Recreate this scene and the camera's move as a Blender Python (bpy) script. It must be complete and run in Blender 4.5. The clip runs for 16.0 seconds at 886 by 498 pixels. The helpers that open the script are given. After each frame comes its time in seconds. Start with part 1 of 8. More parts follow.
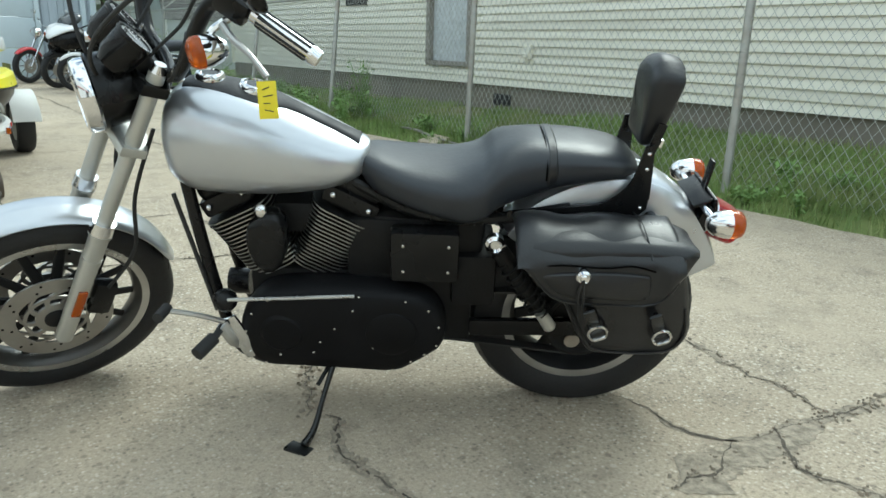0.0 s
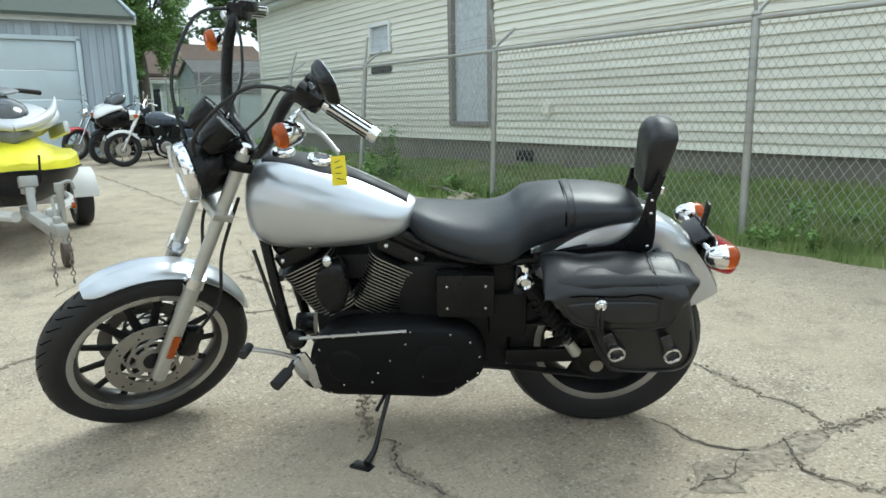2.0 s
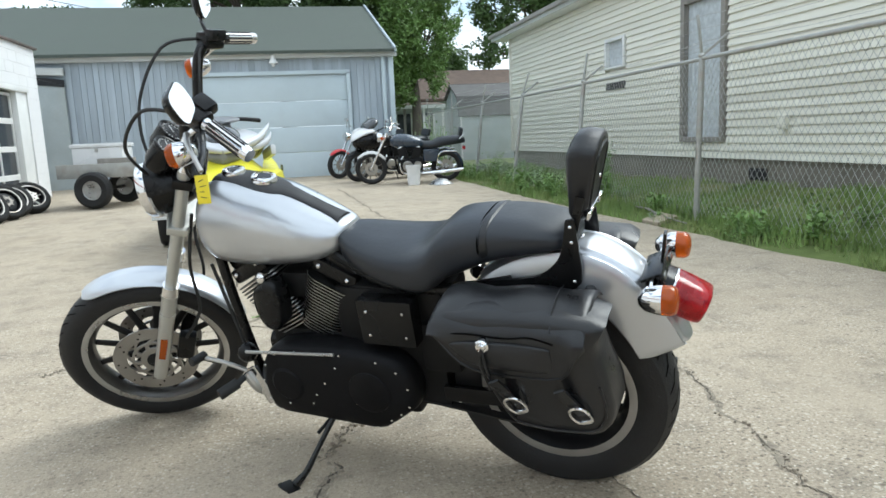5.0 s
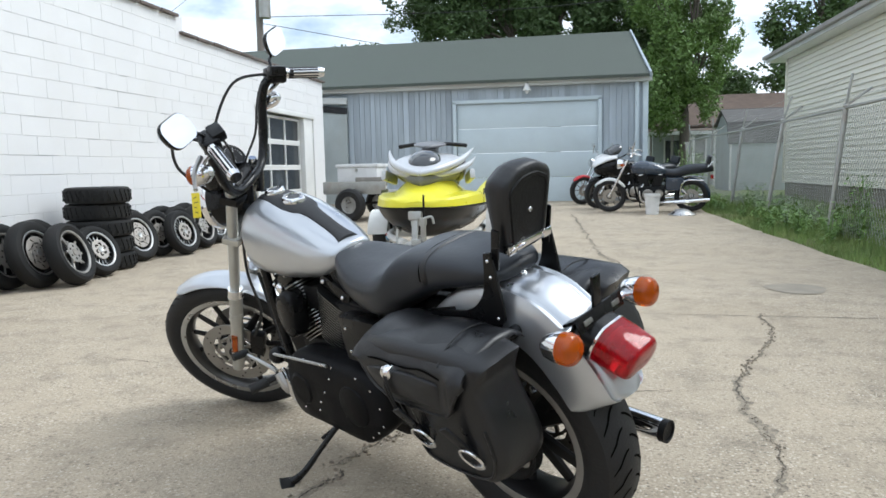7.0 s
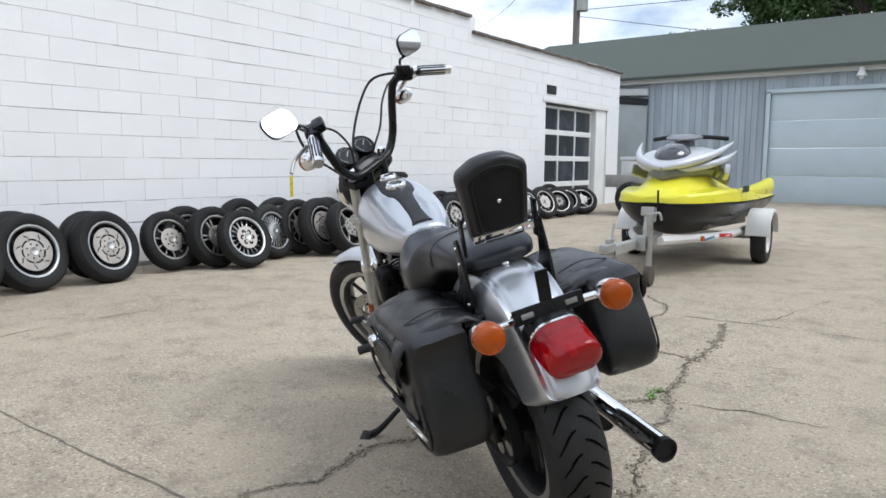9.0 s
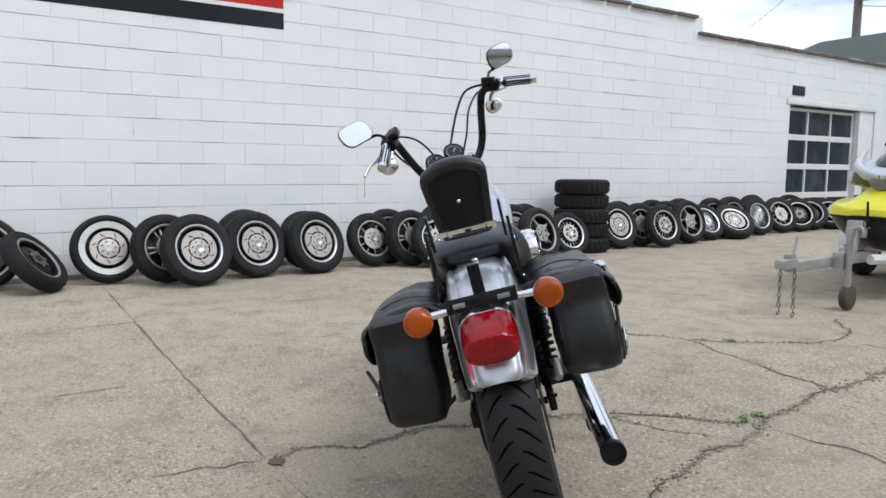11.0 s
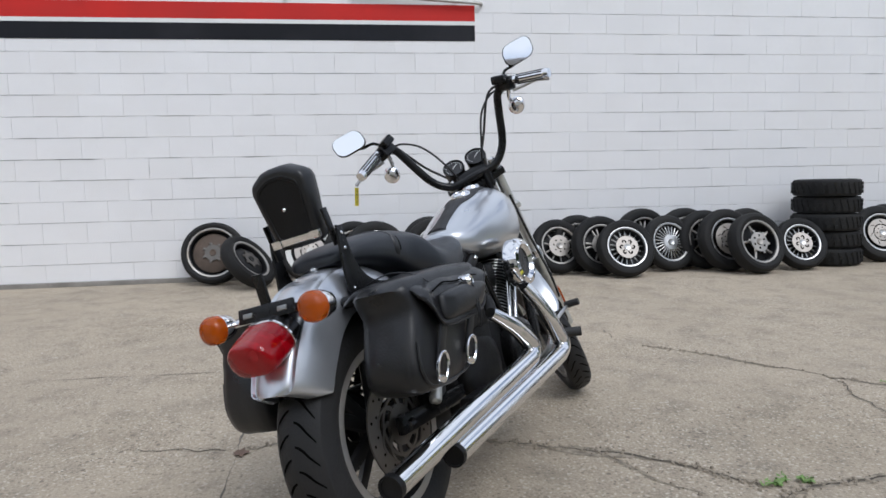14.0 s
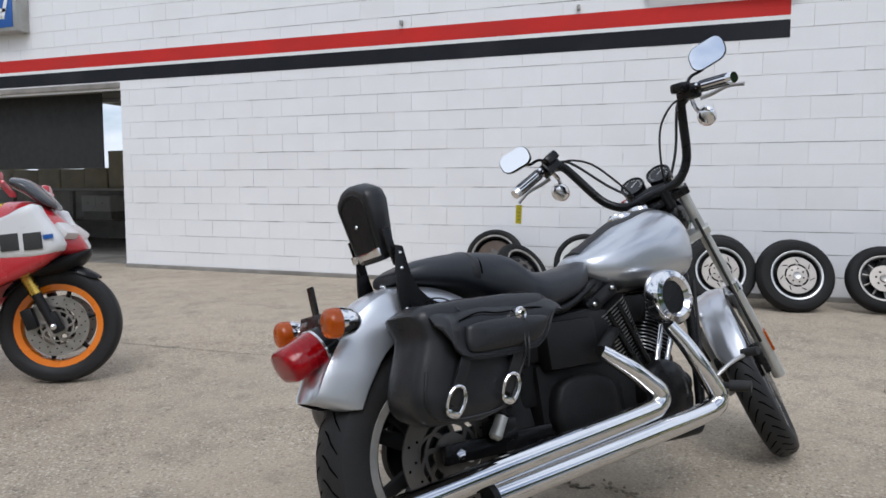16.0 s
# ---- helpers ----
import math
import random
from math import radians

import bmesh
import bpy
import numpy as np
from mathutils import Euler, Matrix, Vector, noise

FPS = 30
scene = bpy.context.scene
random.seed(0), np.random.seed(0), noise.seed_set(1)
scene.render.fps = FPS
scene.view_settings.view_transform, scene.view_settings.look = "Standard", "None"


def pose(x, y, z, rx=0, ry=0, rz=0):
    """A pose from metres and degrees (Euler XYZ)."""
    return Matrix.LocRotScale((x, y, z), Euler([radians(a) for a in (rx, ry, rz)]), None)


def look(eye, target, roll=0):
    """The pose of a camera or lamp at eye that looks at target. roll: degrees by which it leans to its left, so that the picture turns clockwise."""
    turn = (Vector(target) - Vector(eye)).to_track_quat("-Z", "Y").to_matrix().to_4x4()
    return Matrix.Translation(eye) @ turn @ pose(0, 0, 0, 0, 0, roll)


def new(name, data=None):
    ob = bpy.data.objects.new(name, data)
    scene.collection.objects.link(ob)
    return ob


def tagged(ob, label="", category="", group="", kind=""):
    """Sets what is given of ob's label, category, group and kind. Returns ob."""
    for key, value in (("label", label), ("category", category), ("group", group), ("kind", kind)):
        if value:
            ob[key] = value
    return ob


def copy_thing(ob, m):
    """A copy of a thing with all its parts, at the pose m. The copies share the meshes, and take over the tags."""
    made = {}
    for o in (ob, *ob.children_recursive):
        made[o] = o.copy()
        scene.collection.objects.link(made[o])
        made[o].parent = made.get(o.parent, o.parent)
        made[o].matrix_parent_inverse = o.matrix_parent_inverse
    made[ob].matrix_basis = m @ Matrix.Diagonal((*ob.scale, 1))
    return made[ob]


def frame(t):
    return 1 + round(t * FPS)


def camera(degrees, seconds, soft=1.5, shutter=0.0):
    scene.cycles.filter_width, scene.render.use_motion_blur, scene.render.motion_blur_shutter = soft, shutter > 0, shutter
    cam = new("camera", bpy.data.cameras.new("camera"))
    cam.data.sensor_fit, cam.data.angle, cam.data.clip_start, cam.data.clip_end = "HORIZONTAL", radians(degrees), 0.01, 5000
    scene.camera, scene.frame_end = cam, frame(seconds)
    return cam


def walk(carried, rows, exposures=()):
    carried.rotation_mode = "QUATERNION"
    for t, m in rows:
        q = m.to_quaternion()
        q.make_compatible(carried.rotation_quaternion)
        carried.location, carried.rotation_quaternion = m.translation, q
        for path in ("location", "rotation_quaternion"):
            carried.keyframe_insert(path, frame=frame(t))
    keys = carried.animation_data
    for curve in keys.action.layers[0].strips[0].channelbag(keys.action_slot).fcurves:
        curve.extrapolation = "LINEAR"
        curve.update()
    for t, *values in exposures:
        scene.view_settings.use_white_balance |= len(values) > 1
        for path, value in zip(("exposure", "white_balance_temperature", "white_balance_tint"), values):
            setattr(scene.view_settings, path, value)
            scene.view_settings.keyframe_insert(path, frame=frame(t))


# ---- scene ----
# the camera and its walk
cam = camera(64.4, 16.0, soft=1.6)
PATH = [
    (0, (0.676, 0.530, 1.024), (1.832, 2.066, 0.474), 1.7),
    (0.5, (0.472, 0.311, 1.050), (1.627, 1.873, 0.576), -0.1),
    (1, (0.442, 0.324, 1.049), (1.593, 1.898, 0.602), -1.2),
    (1.5, (0.443, 0.327, 1.06), (1.583, 1.925, 0.678), -1.4),
    (2, (0.462, 0.29, 1.063), (1.576, 1.904, 0.668), -1.1),
    (2.5, (0.533, 0.287, 1.039), (1.594, 1.934, 0.64), -1.9),
    (3, (0.692, 0.29, 1.036), (1.706, 1.97, 0.65), -2.2),
    (3.5, (0.831, 0.245, 1.023), (1.768, 1.971, 0.649), -2.4),
    (6, (1.893, -0.058, 1.024), (1.894, 1.924, 0.763), -1.6),
    (6.5, (2.088, -0.04, 1.02), (1.927, 1.941, 0.8), -1.0),
    (7, (2.271, -0.011, 1.005), (1.915, 1.944, 0.78), -1.2),
    (7.5, (2.476, -0.02, 0.993), (1.921, 1.884, 0.733), -1.5),
    (8, (2.697, 0.011, 1.009), (1.961, 1.849, 0.72), -2.4),
    (8.5, (2.881, 0.104, 0.982), (1.948, 1.854, 0.728), -2.7),
    (9, (3.057, 0.203, 0.997), (1.885, 1.805, 0.756), 0.3),
    (9.5, (3.224, 0.26, 0.997), (1.887, 1.734, 0.795), 2.5),
    (10, (3.413, 0.351, 0.993), (1.934, 1.681, 0.782), 2.5),
    (12.5, (3.903, 1.17, 0.972), (2.061, 1.927, 0.785), 0.2),
    (13, (3.956, 1.4, 0.963), (2.07, 2.037, 0.767), 1.3),
    (13.5, (3.976, 1.577, 0.969), (2.061, 2.12, 0.766), -0.1),
    (14, (4.016, 1.77, 0.982), (2.046, 2.053, 0.783), -1.2),
    (14.5, (3.985, 1.935, 0.967), (1.996, 2.018, 0.781), -1.3),
    (15, (3.937, 2.111, 0.992), (1.958, 1.894, 0.799), -0.7),
    (15.5, (3.893, 2.29, 0.998), (1.949, 1.849, 0.832), -0.2),
    (16, (3.862, 2.486, 1.013), (1.99, 1.803, 0.844), 0.1),
]
EXPOSURE = [(0.0, 0.54, 5930, -6), (0.8, 0.56, 5930, -5), (3.5, 0.58, 5900, -1), (6.0, 0.60, 5950, 4), (7.5, 0.36, 5940, 6.5), (8.5, 0.32, 5940, 8.2), (9.3, 0.25, 5938, 9.1), (12.5, 0.02, 5890, 10.5), (13.5, -0.03, 5888, 10.6), (16.0, -0.11, 5880, 11)]
walk(cam, [(t, look(eye, target, roll)) for t, eye, target, roll in PATH], EXPOSURE)

# bright hazy daylight: a veiled sun, high in the north-east, and a milky sky
SUN_ELEVATION, SUN_AZIMUTH = radians(52), radians(68)
world = bpy.data.worlds.new("hazy_sky")
scene.world = world
world.use_nodes = True
wn, wl = world.node_tree.nodes, world.node_tree.links
wn.clear()
sky = wn.new("ShaderNodeTexSky")
sky.sky_type, sky.sun_disc = "NISHITA", False
sky.sun_elevation, sky.sun_rotation = SUN_ELEVATION, SUN_AZIMUTH
sky.air_density, sky.dust_density = 1.0, 1.5
wcoord, wnoise, wramp = wn.new("ShaderNodeTexCoord"), wn.new("ShaderNodeTexNoise"), wn.new("ShaderNodeValToRGB")
wnoise.inputs["Scale"].default_value, wnoise.inputs["Detail"].default_value = 3.2, 6.0
wnoise.inputs["Roughness"].default_value = 0.55
wramp.color_ramp.elements[0].position, wramp.color_ramp.elements[1].position = 0.33, 0.49
wmap = wn.new("ShaderNodeMapping")
wmap.inputs["Scale"].default_value = (1, 1, 2.2)
wl.new(wcoord.outputs["Generated"], wmap.inputs["Vector"])
wl.new(wmap.outputs["Vector"], wnoise.inputs["Vector"])
wl.new(wnoise.outputs["Fac"], wramp.inputs["Fac"])
wmix = wn.new("ShaderNodeMix")
wmix.data_type = "RGBA"
wl.new(wramp.outputs["Color"], wmix.inputs["Factor"])
wl.new(sky.outputs["Color"], wmix.inputs["A"])
wmix.inputs["B"].default_value = (8.6, 8.9, 9.4, 1)
wbg, wout = wn.new("ShaderNodeBackground"), wn.new("ShaderNodeOutputWorld")
wbg.inputs["Strength"].default_value = 0.115
wl.new(wmix.outputs["Result"], wbg.inputs["Color"])
wl.new(wbg.outputs["Background"], wout.inputs["Surface"])

sun_data = bpy.data.lights.new("sun", "SUN")
sun_data.energy, sun_data.angle, sun_data.color = 1.5, radians(30), (1.0, 0.96, 0.9)
sun = new("sun", sun_data)
sun.matrix_world = look((20 * math.cos(SUN_ELEVATION) * math.sin(SUN_AZIMUTH), 20 * math.cos(SUN_ELEVATION) * math.cos(SUN_AZIMUTH), 20 * math.sin(SUN_ELEVATION)), (0, 0, 0))

# ---- materials ----
def mat(name, col, rough=0.5, metal=0.0, var=0.18, scale=6.0, bump=0.0, bscale=80.0, stain=None, stain_amt=0.0, sscale=1.2, each=0.0, coat=0.0, rvar=0.12, detail=5.0, stretch=(1, 1, 1), spec=0.5):
    """A surface with a base colour varied at two scales, stains of their own shape, fine relief and uneven gloss."""
    m = bpy.data.materials.new(name)
    m.use_nodes = True
    n, l = m.node_tree.nodes, m.node_tree.links
    b = n["Principled BSDF"]
    tc, mp = n.new("ShaderNodeTexCoord"), n.new("ShaderNodeMapping")
    mp.inputs["Scale"].default_value = stretch
    info = n.new("ShaderNodeObjectInfo")
    l.new(tc.outputs["Object"], mp.inputs["Vector"])
    if each:
        off = n.new("ShaderNodeVectorMath")
        off.operation = "ADD"
        grow = n.new("ShaderNodeMath")
        grow.operation = "MULTIPLY"
        grow.inputs[1].default_value = 37.0
        l.new(info.outputs["Random"], grow.inputs[0])
        l.new(mp.outputs["Vector"], off.inputs[0])
        l.new(grow.outputs[0], off.inputs[1])
        vec = off.outputs[0]
    else:
        vec = mp.outputs["Vector"]

    def noise_at(s, d):
        t = n.new("ShaderNodeTexNoise")
        t.inputs["Scale"].default_value, t.inputs["Detail"].default_value = s, d
        l.new(vec, t.inputs["Vector"])
        return t.outputs["Fac"]

    def mixed(fac, a, c):
        x = n.new("ShaderNodeMix")
        x.data_type = "RGBA"
        l.new(fac, x.inputs["Factor"])
        for socket, value in (("A", a), ("B", c)):
            if isinstance(value, tuple):
                x.inputs[socket].default_value = (*value[:3], 1)
            else:
                l.new(value, x.inputs[socket])
        return x.outputs["Result"]

    def ranged(fac, lo, hi, a=0.0, c=1.0):
        r = n.new("ShaderNodeMapRange")
        for key, value in (("From Min", lo), ("From Max", hi), ("To Min", a), ("To Max", c)):
            r.inputs[key].default_value = value
        l.new(fac, r.inputs["Value"])
        return r.outputs["Result"]

    coarse, fine = noise_at(scale, detail), noise_at(scale * 9, 3.0)
    dark, light = tuple(max(0.0, c * (1 - var)) for c in col), tuple(min(1.0, c * (1 + var)) for c in col)
    out = mixed(ranged(coarse, 0.3, 0.7), dark, light)
    out = mixed(ranged(fine, 0.25, 0.75, 0.0, 0.5), out, tuple(c * (1 - var * 0.7) for c in col))
    if stain:
        out = mixed(ranged(noise_at(sscale, 7.0), 0.5, 0.72, 0.0, stain_amt), out, stain)
    if each:
        shift = n.new("ShaderNodeHueSaturation")
        l.new(ranged(info.outputs["Random"], 0, 1, 1 - each, 1 + each), shift.inputs["Value"])
        l.new(out, shift.inputs["Color"])
        out = shift.outputs["Color"]
    l.new(out, b.inputs["Base Color"])
    l.new(ranged(coarse, 0.3, 0.7, max(0.02, rough - rvar), min(1.0, rough + rvar)), b.inputs["Roughness"])
    b.inputs["Metallic"].default_value = metal
    b.inputs["Specular IOR Level"].default_value = spec
    b.inputs["Coat Weight"].default_value = coat
    b.inputs["Coat Roughness"].default_value = 0.06
    if bump:
        bp = n.new("ShaderNodeBump")
        bp.inputs["Strength"].default_value, bp.inputs["Distance"].default_value = bump, 0.01
        l.new(noise_at(bscale, 4.0), bp.inputs["Height"])
        l.new(bp.outputs["Normal"], b.inputs["Normal"])
    return m


def glassy(name, col, rough=0.05, trans=0.9, ior=1.45):
    m = mat(name, col, rough, var=0.05, rvar=0.02)
    b = m.node_tree.nodes["Principled BSDF"]
    b.inputs["Transmission Weight"].default_value, b.inputs["IOR"].default_value = trans, ior
    return m


# ---- mesh tools ----
def part(name, bm, material, parent=None, label="", sharp=35, at=None):
    """Links a bmesh as one mesh object, under a thing or a part."""
    me = bpy.data.meshes.new(name)
    bmesh.ops.recalc_face_normals(bm, faces=bm.faces)
    bm.to_mesh(me)
    bm.free()
    me.polygons.foreach_set("use_smooth", [True] * len(me.polygons))
    me.set_sharp_from_angle(angle=radians(sharp))
    for m in material if isinstance(material, (list, tuple)) else [material]:
        me.materials.append(m)
    ob = new(name, me)
    if parent is not None:
        ob.parent = parent
    if at is not None:
        ob.matrix_basis = at
    if label:
        tagged(ob, label)
    return ob


def thing(name, m, label, category, group="", kind=""):
    ob = new(name)
    ob.empty_display_size = 0.1
    ob.matrix_basis = m
    return tagged(ob, label, category, group, kind)


def B():
    return bmesh.new()


def bx(bm, c, s, rot=None, bev=0.0, seg=2):
    """A box with centre c and full sizes s."""
    m = Matrix.Translation(c) @ (Euler([radians(a) for a in rot]).to_matrix().to_4x4() if rot else Matrix()) @ Matrix.Diagonal((*s, 1))
    v = bmesh.ops.create_cube(bm, size=1, matrix=m)["verts"]
    if bev:
        e = list({e for x in v for e in x.link_edges})
        bmesh.ops.bevel(bm, geom=e, offset=bev, segments=seg, profile=0.6, affect="EDGES", clamp_overlap=True)
    return bm


def along(p0, p1):
    p0, p1 = Vector(p0), Vector(p1)
    d = p1 - p0
    return Matrix.Translation((p0 + p1) / 2) @ d.to_track_quat("Z", "Y").to_matrix().to_4x4(), d.length


def cy(bm, p0, p1, r, r2=None, seg=16):
    m, h = along(p0, p1)
    bmesh.ops.create_cone(bm, cap_ends=True, segments=seg, radius1=r, radius2=r if r2 is None else r2, depth=h, matrix=m)
    return bm


def ball(bm, c, r, u=16, v=10, rot=None):
    r = (r, r, r) if isinstance(r, (int, float)) else r
    m = Matrix.Translation(c) @ (Euler([radians(a) for a in rot]).to_matrix().to_4x4() if rot else Matrix()) @ Matrix.Diagonal((*r, 1))
    bmesh.ops.create_uvsphere(bm, u_segments=u, v_segments=v, radius=1, matrix=m)
    return bm


def smooth_line(pts, steps=6, closed=False):
    """Points on a curve that passes through pts."""
    p = [Vector(q) for q in pts]
    n, out = len(p), []
    for i in range(n if closed else n - 1):
        a, b, c, d = (p[(i - 1) % n], p[i], p[(i + 1) % n], p[(i + 2) % n]) if closed else (p[max(i - 1, 0)], p[i], p[i + 1], p[min(i + 2, n - 1)])
        for k in range(steps):
            t = k / steps
            out.append(0.5 * ((2 * b) + (c - a) * t + (2 * a - 5 * b + 4 * c - d) * t * t + (3 * b - a - 3 * c + d) * t ** 3))
    if not closed:
        out.append(p[-1])
    return out


def rings(bm, loops, caps=True, closed=False):
    """Skins loops of equal length."""
    vs = [[bm.verts.new(p) for p in loop] for loop in loops]
    n = len(vs[0])
    for a, b in zip(vs, vs[1:] + vs[:1] if closed else vs[1:]):
        for i in range(n):
            bm.faces.new((a[i], a[(i + 1) % n], b[(i + 1) % n], b[i]))
    if caps and not closed:
        bm.faces.new(vs[0][::-1])
        bm.faces.new(vs[-1])
    return bm


def tb(bm, pts, r, seg=10, steps=6, closed=False, flat=1.0):
    """A round tube (or a flattened one) along a smooth curve; r may be a list, a radius for each point."""
    line = smooth_line(pts, steps, closed) if steps > 1 else [Vector(p) for p in pts]
    n = len(line)
    radii = [r] * n if isinstance(r, (int, float)) else [float(q) for q in np.interp(np.linspace(0, 1, n), np.linspace(0, 1, len(r)), r)]
    loops, up = [], None
    for i, p in enumerate(line):
        d = (line[(i + 1) % n] - line[i - 1]) if closed else (line[min(i + 1, n - 1)] - line[max(i - 1, 0)])
        d.normalize()
        if up is None:
            up = Vector((0, 0, 1)) if abs(d.z) < 0.9 else Vector((1, 0, 0))
        side = d.cross(up).normalized()
        up = side.cross(d).normalized()
        loops.append([p + radii[i] * (math.cos(a) * side * flat + math.sin(a) * up) for a in (2 * math.pi * k / seg for k in range(seg))])
    return rings(bm, loops, closed=closed)


def lathe(bm, prof, c=(0, 0, 0), axis="Y", seg=40, closed=False):
    """Turns a profile of (radius, along) about an axis through c."""
    loops = []
    for r, h in prof:
        ring = []
        for k in range(seg):
            a = 2 * math.pi * k / seg
            x, y = r * math.cos(a), r * math.sin(a)
            q = {"Y": (x, h, y), "Z": (x, y, h), "X": (h, x, y)}[axis]
            ring.append(Vector(c) + Vector(q))
        loops.append(ring)
    return rings(bm, loops, caps=not closed, closed=closed)


def plate(bm, outline, d0, d1, axis="Y", bev=0.0, m=None):
    """A flat plate: an outline in the two other axes, from d0 to d1 along the axis."""
    def at(u, v, d):
        return {"Y": (u, d, v), "Z": (u, v, d), "X": (d, u, v)}[axis]
    loops = [[Vector(at(u, v, d)) for u, v in outline] for d in (d0, d1)]
    if m is not None:
        loops = [[m @ p for p in loop] for loop in loops]
    vs = [[bm.verts.new(p) for p in loop] for loop in loops]
    n, made = len(outline), []
    for i in range(n):
        made.append(bm.faces.new((vs[0][i], vs[0][(i + 1) % n], vs[1][(i + 1) % n], vs[1][i])))
    made += [bm.faces.new(vs[0][::-1]), bm.faces.new(vs[1])]
    if bev:
        e = list({e for f in made[-2:] for e in f.edges})
        bmesh.ops.bevel(bm, geom=e, offset=bev, segments=2, profile=0.6, affect="EDGES", clamp_overlap=True)
    return bm


def rounded(w, h, r, k=5, cx=0.0, cz=0.0):
    """The outline of a rounded rectangle."""
    out = []
    for sx, sy, a0 in ((1, 1, 0), (-1, 1, 90), (-1, -1, 180), (1, -1, 270)):
        for i in range(k + 1):
            a = radians(a0 + 90 * i / k)
            out.append((cx + sx * (w / 2 - r) + r * math.cos(a), cz + sy * (h / 2 - r) + r * math.sin(a)))
    return out


def raw(name, verts, faces, material, parent=None, label="", smooth=False):
    """One mesh from computed vertices and faces."""
    me = bpy.data.meshes.new(name)
    me.from_pydata(verts, [], faces)
    if smooth:
        me.polygons.foreach_set("use_smooth", [True] * len(me.polygons))
    me.materials.append(material)
    ob = new(name, me)
    ob.parent = parent
    if label:
        tagged(ob, label)
    return ob


CONCRETE = mat("worn_concrete", (0.459, 0.386, 0.292), 0.9, var=0.14, scale=0.55, bump=0.0, stain=(0.326, 0.268, 0.193), stain_amt=0.5, sscale=0.9, detail=9, spec=0.3)
n, l = CONCRETE.node_tree.nodes, CONCRETE.node_tree.links
tc, vor, vor2, blot, worn, grit = (n.new("ShaderNode" + k) for k in ("TexCoord", "TexVoronoi", "TexVoronoi", "TexNoise", "TexNoise", "TexNoise"))
vor.inputs["Scale"].default_value, vor2.inputs["Scale"].default_value = 80.0, 40.0
for v, s, d, r in ((blot, 4.0, 10.0, 0.72), (worn, 0.8, 4.0, 0.6), (grit, 85.0, 5.0, 0.75)):
    v.inputs["Scale"].default_value, v.inputs["Detail"].default_value, v.inputs["Roughness"].default_value = s, d, r
old = n["Principled BSDF"].inputs["Base Color"].links[0].from_socket
for v in (vor, vor2, blot, worn, grit):
    l.new(tc.outputs["Object"], v.inputs["Vector"])


def blend_in(old, source, lo, hi, colour, amount, worn_fac=None):
    r, x = n.new("ShaderNodeMapRange"), n.new("ShaderNodeMix")
    x.data_type = "RGBA"
    for key, value in (("From Min", lo), ("From Max", hi), ("To Min", 0.0), ("To Max", amount)):
        r.inputs[key].default_value = value
    l.new(source, r.inputs["Value"])
    fac = r.outputs["Result"]
    if worn_fac is not None:
        w, k = n.new("ShaderNodeMapRange"), n.new("ShaderNodeMath")
        for key, value in (("From Min", 0.36), ("From Max", 0.6), ("To Min", 0.4), ("To Max", 1.0)):
            w.inputs[key].default_value = value
        k.operation = "MULTIPLY"
        l.new(worn_fac, w.inputs["Value"])
        l.new(fac, k.inputs[0])
        l.new(w.outputs["Result"], k.inputs[1])
        fac = k.outputs[0]
    l.new(fac, x.inputs["Factor"])
    l.new(old, x.inputs["A"])
    x.inputs["B"].default_value = (*colour, 1)
    return x.outputs["Result"]


old = blend_in(old, blot.outputs["Fac"], 0.50, 0.70, (0.205, 0.178, 0.141), 0.68)
old = blend_in(old, blot.outputs["Fac"], 0.46, 0.30, (0.533, 0.465, 0.361), 0.45)
old = blend_in(old, grit.outputs["Fac"], 0.50, 0.68, (0.133, 0.117, 0.093), 0.85, worn.outputs["Fac"])
old = blend_in(old, grit.outputs["Fac"], 0.44, 0.30, (0.758, 0.690, 0.575), 0.85, worn.outputs["Fac"])
def some_of(v, lo, hi):
    """The middles of those cells whose own random value lies between lo and hi."""
    sep, core, pick, both = n.new("ShaderNodeSeparateColor"), n.new("ShaderNodeMapRange"), n.new("ShaderNodeMapRange"), n.new("ShaderNodeMath")
    l.new(v.outputs["Color"], sep.inputs["Color"])
    l.new(v.outputs["Distance"], core.inputs["Value"])
    l.new(sep.outputs["Red"], pick.inputs["Value"])
    core.inputs["From Min"].default_value, core.inputs["From Max"].default_value = 0.44, 0.30
    pick.inputs["From Min"].default_value, pick.inputs["From Max"].default_value = lo, hi
    both.operation = "MULTIPLY"
    l.new(core.outputs["Result"], both.inputs[0])
    l.new(pick.outputs["Result"], both.inputs[1])
    return both.outputs[0]


old = blend_in(old, some_of(vor, 0.72, 0.85), 0.0, 1.0, (0.676, 0.610, 0.507), 0.85, worn.outputs["Fac"])
old = blend_in(old, some_of(vor, 0.28, 0.12), 0.0, 1.0, (0.133, 0.115, 0.093), 0.8, worn.outputs["Fac"])
old = blend_in(old, some_of(vor2, 0.16, 0.05), 0.0, 1.0, (0.154, 0.130, 0.102), 0.75, worn.outputs["Fac"])
old = blend_in(old, some_of(vor2, 0.90, 0.97), 0.0, 1.0, (0.594, 0.535, 0.439), 0.8, worn.outputs["Fac"])
l.new(old, n["Principled BSDF"].inputs["Base Color"])
relief, pit = n.new("ShaderNodeBump"), n.new("ShaderNodeBump")
relief.inputs["Strength"].default_value, relief.inputs["Distance"].default_value = 0.8, 0.007
pit.inputs["Strength"].default_value, pit.inputs["Distance"].default_value = 0.4, 0.004
pit.invert = True
l.new(grit.outputs["Fac"], relief.inputs["Height"])
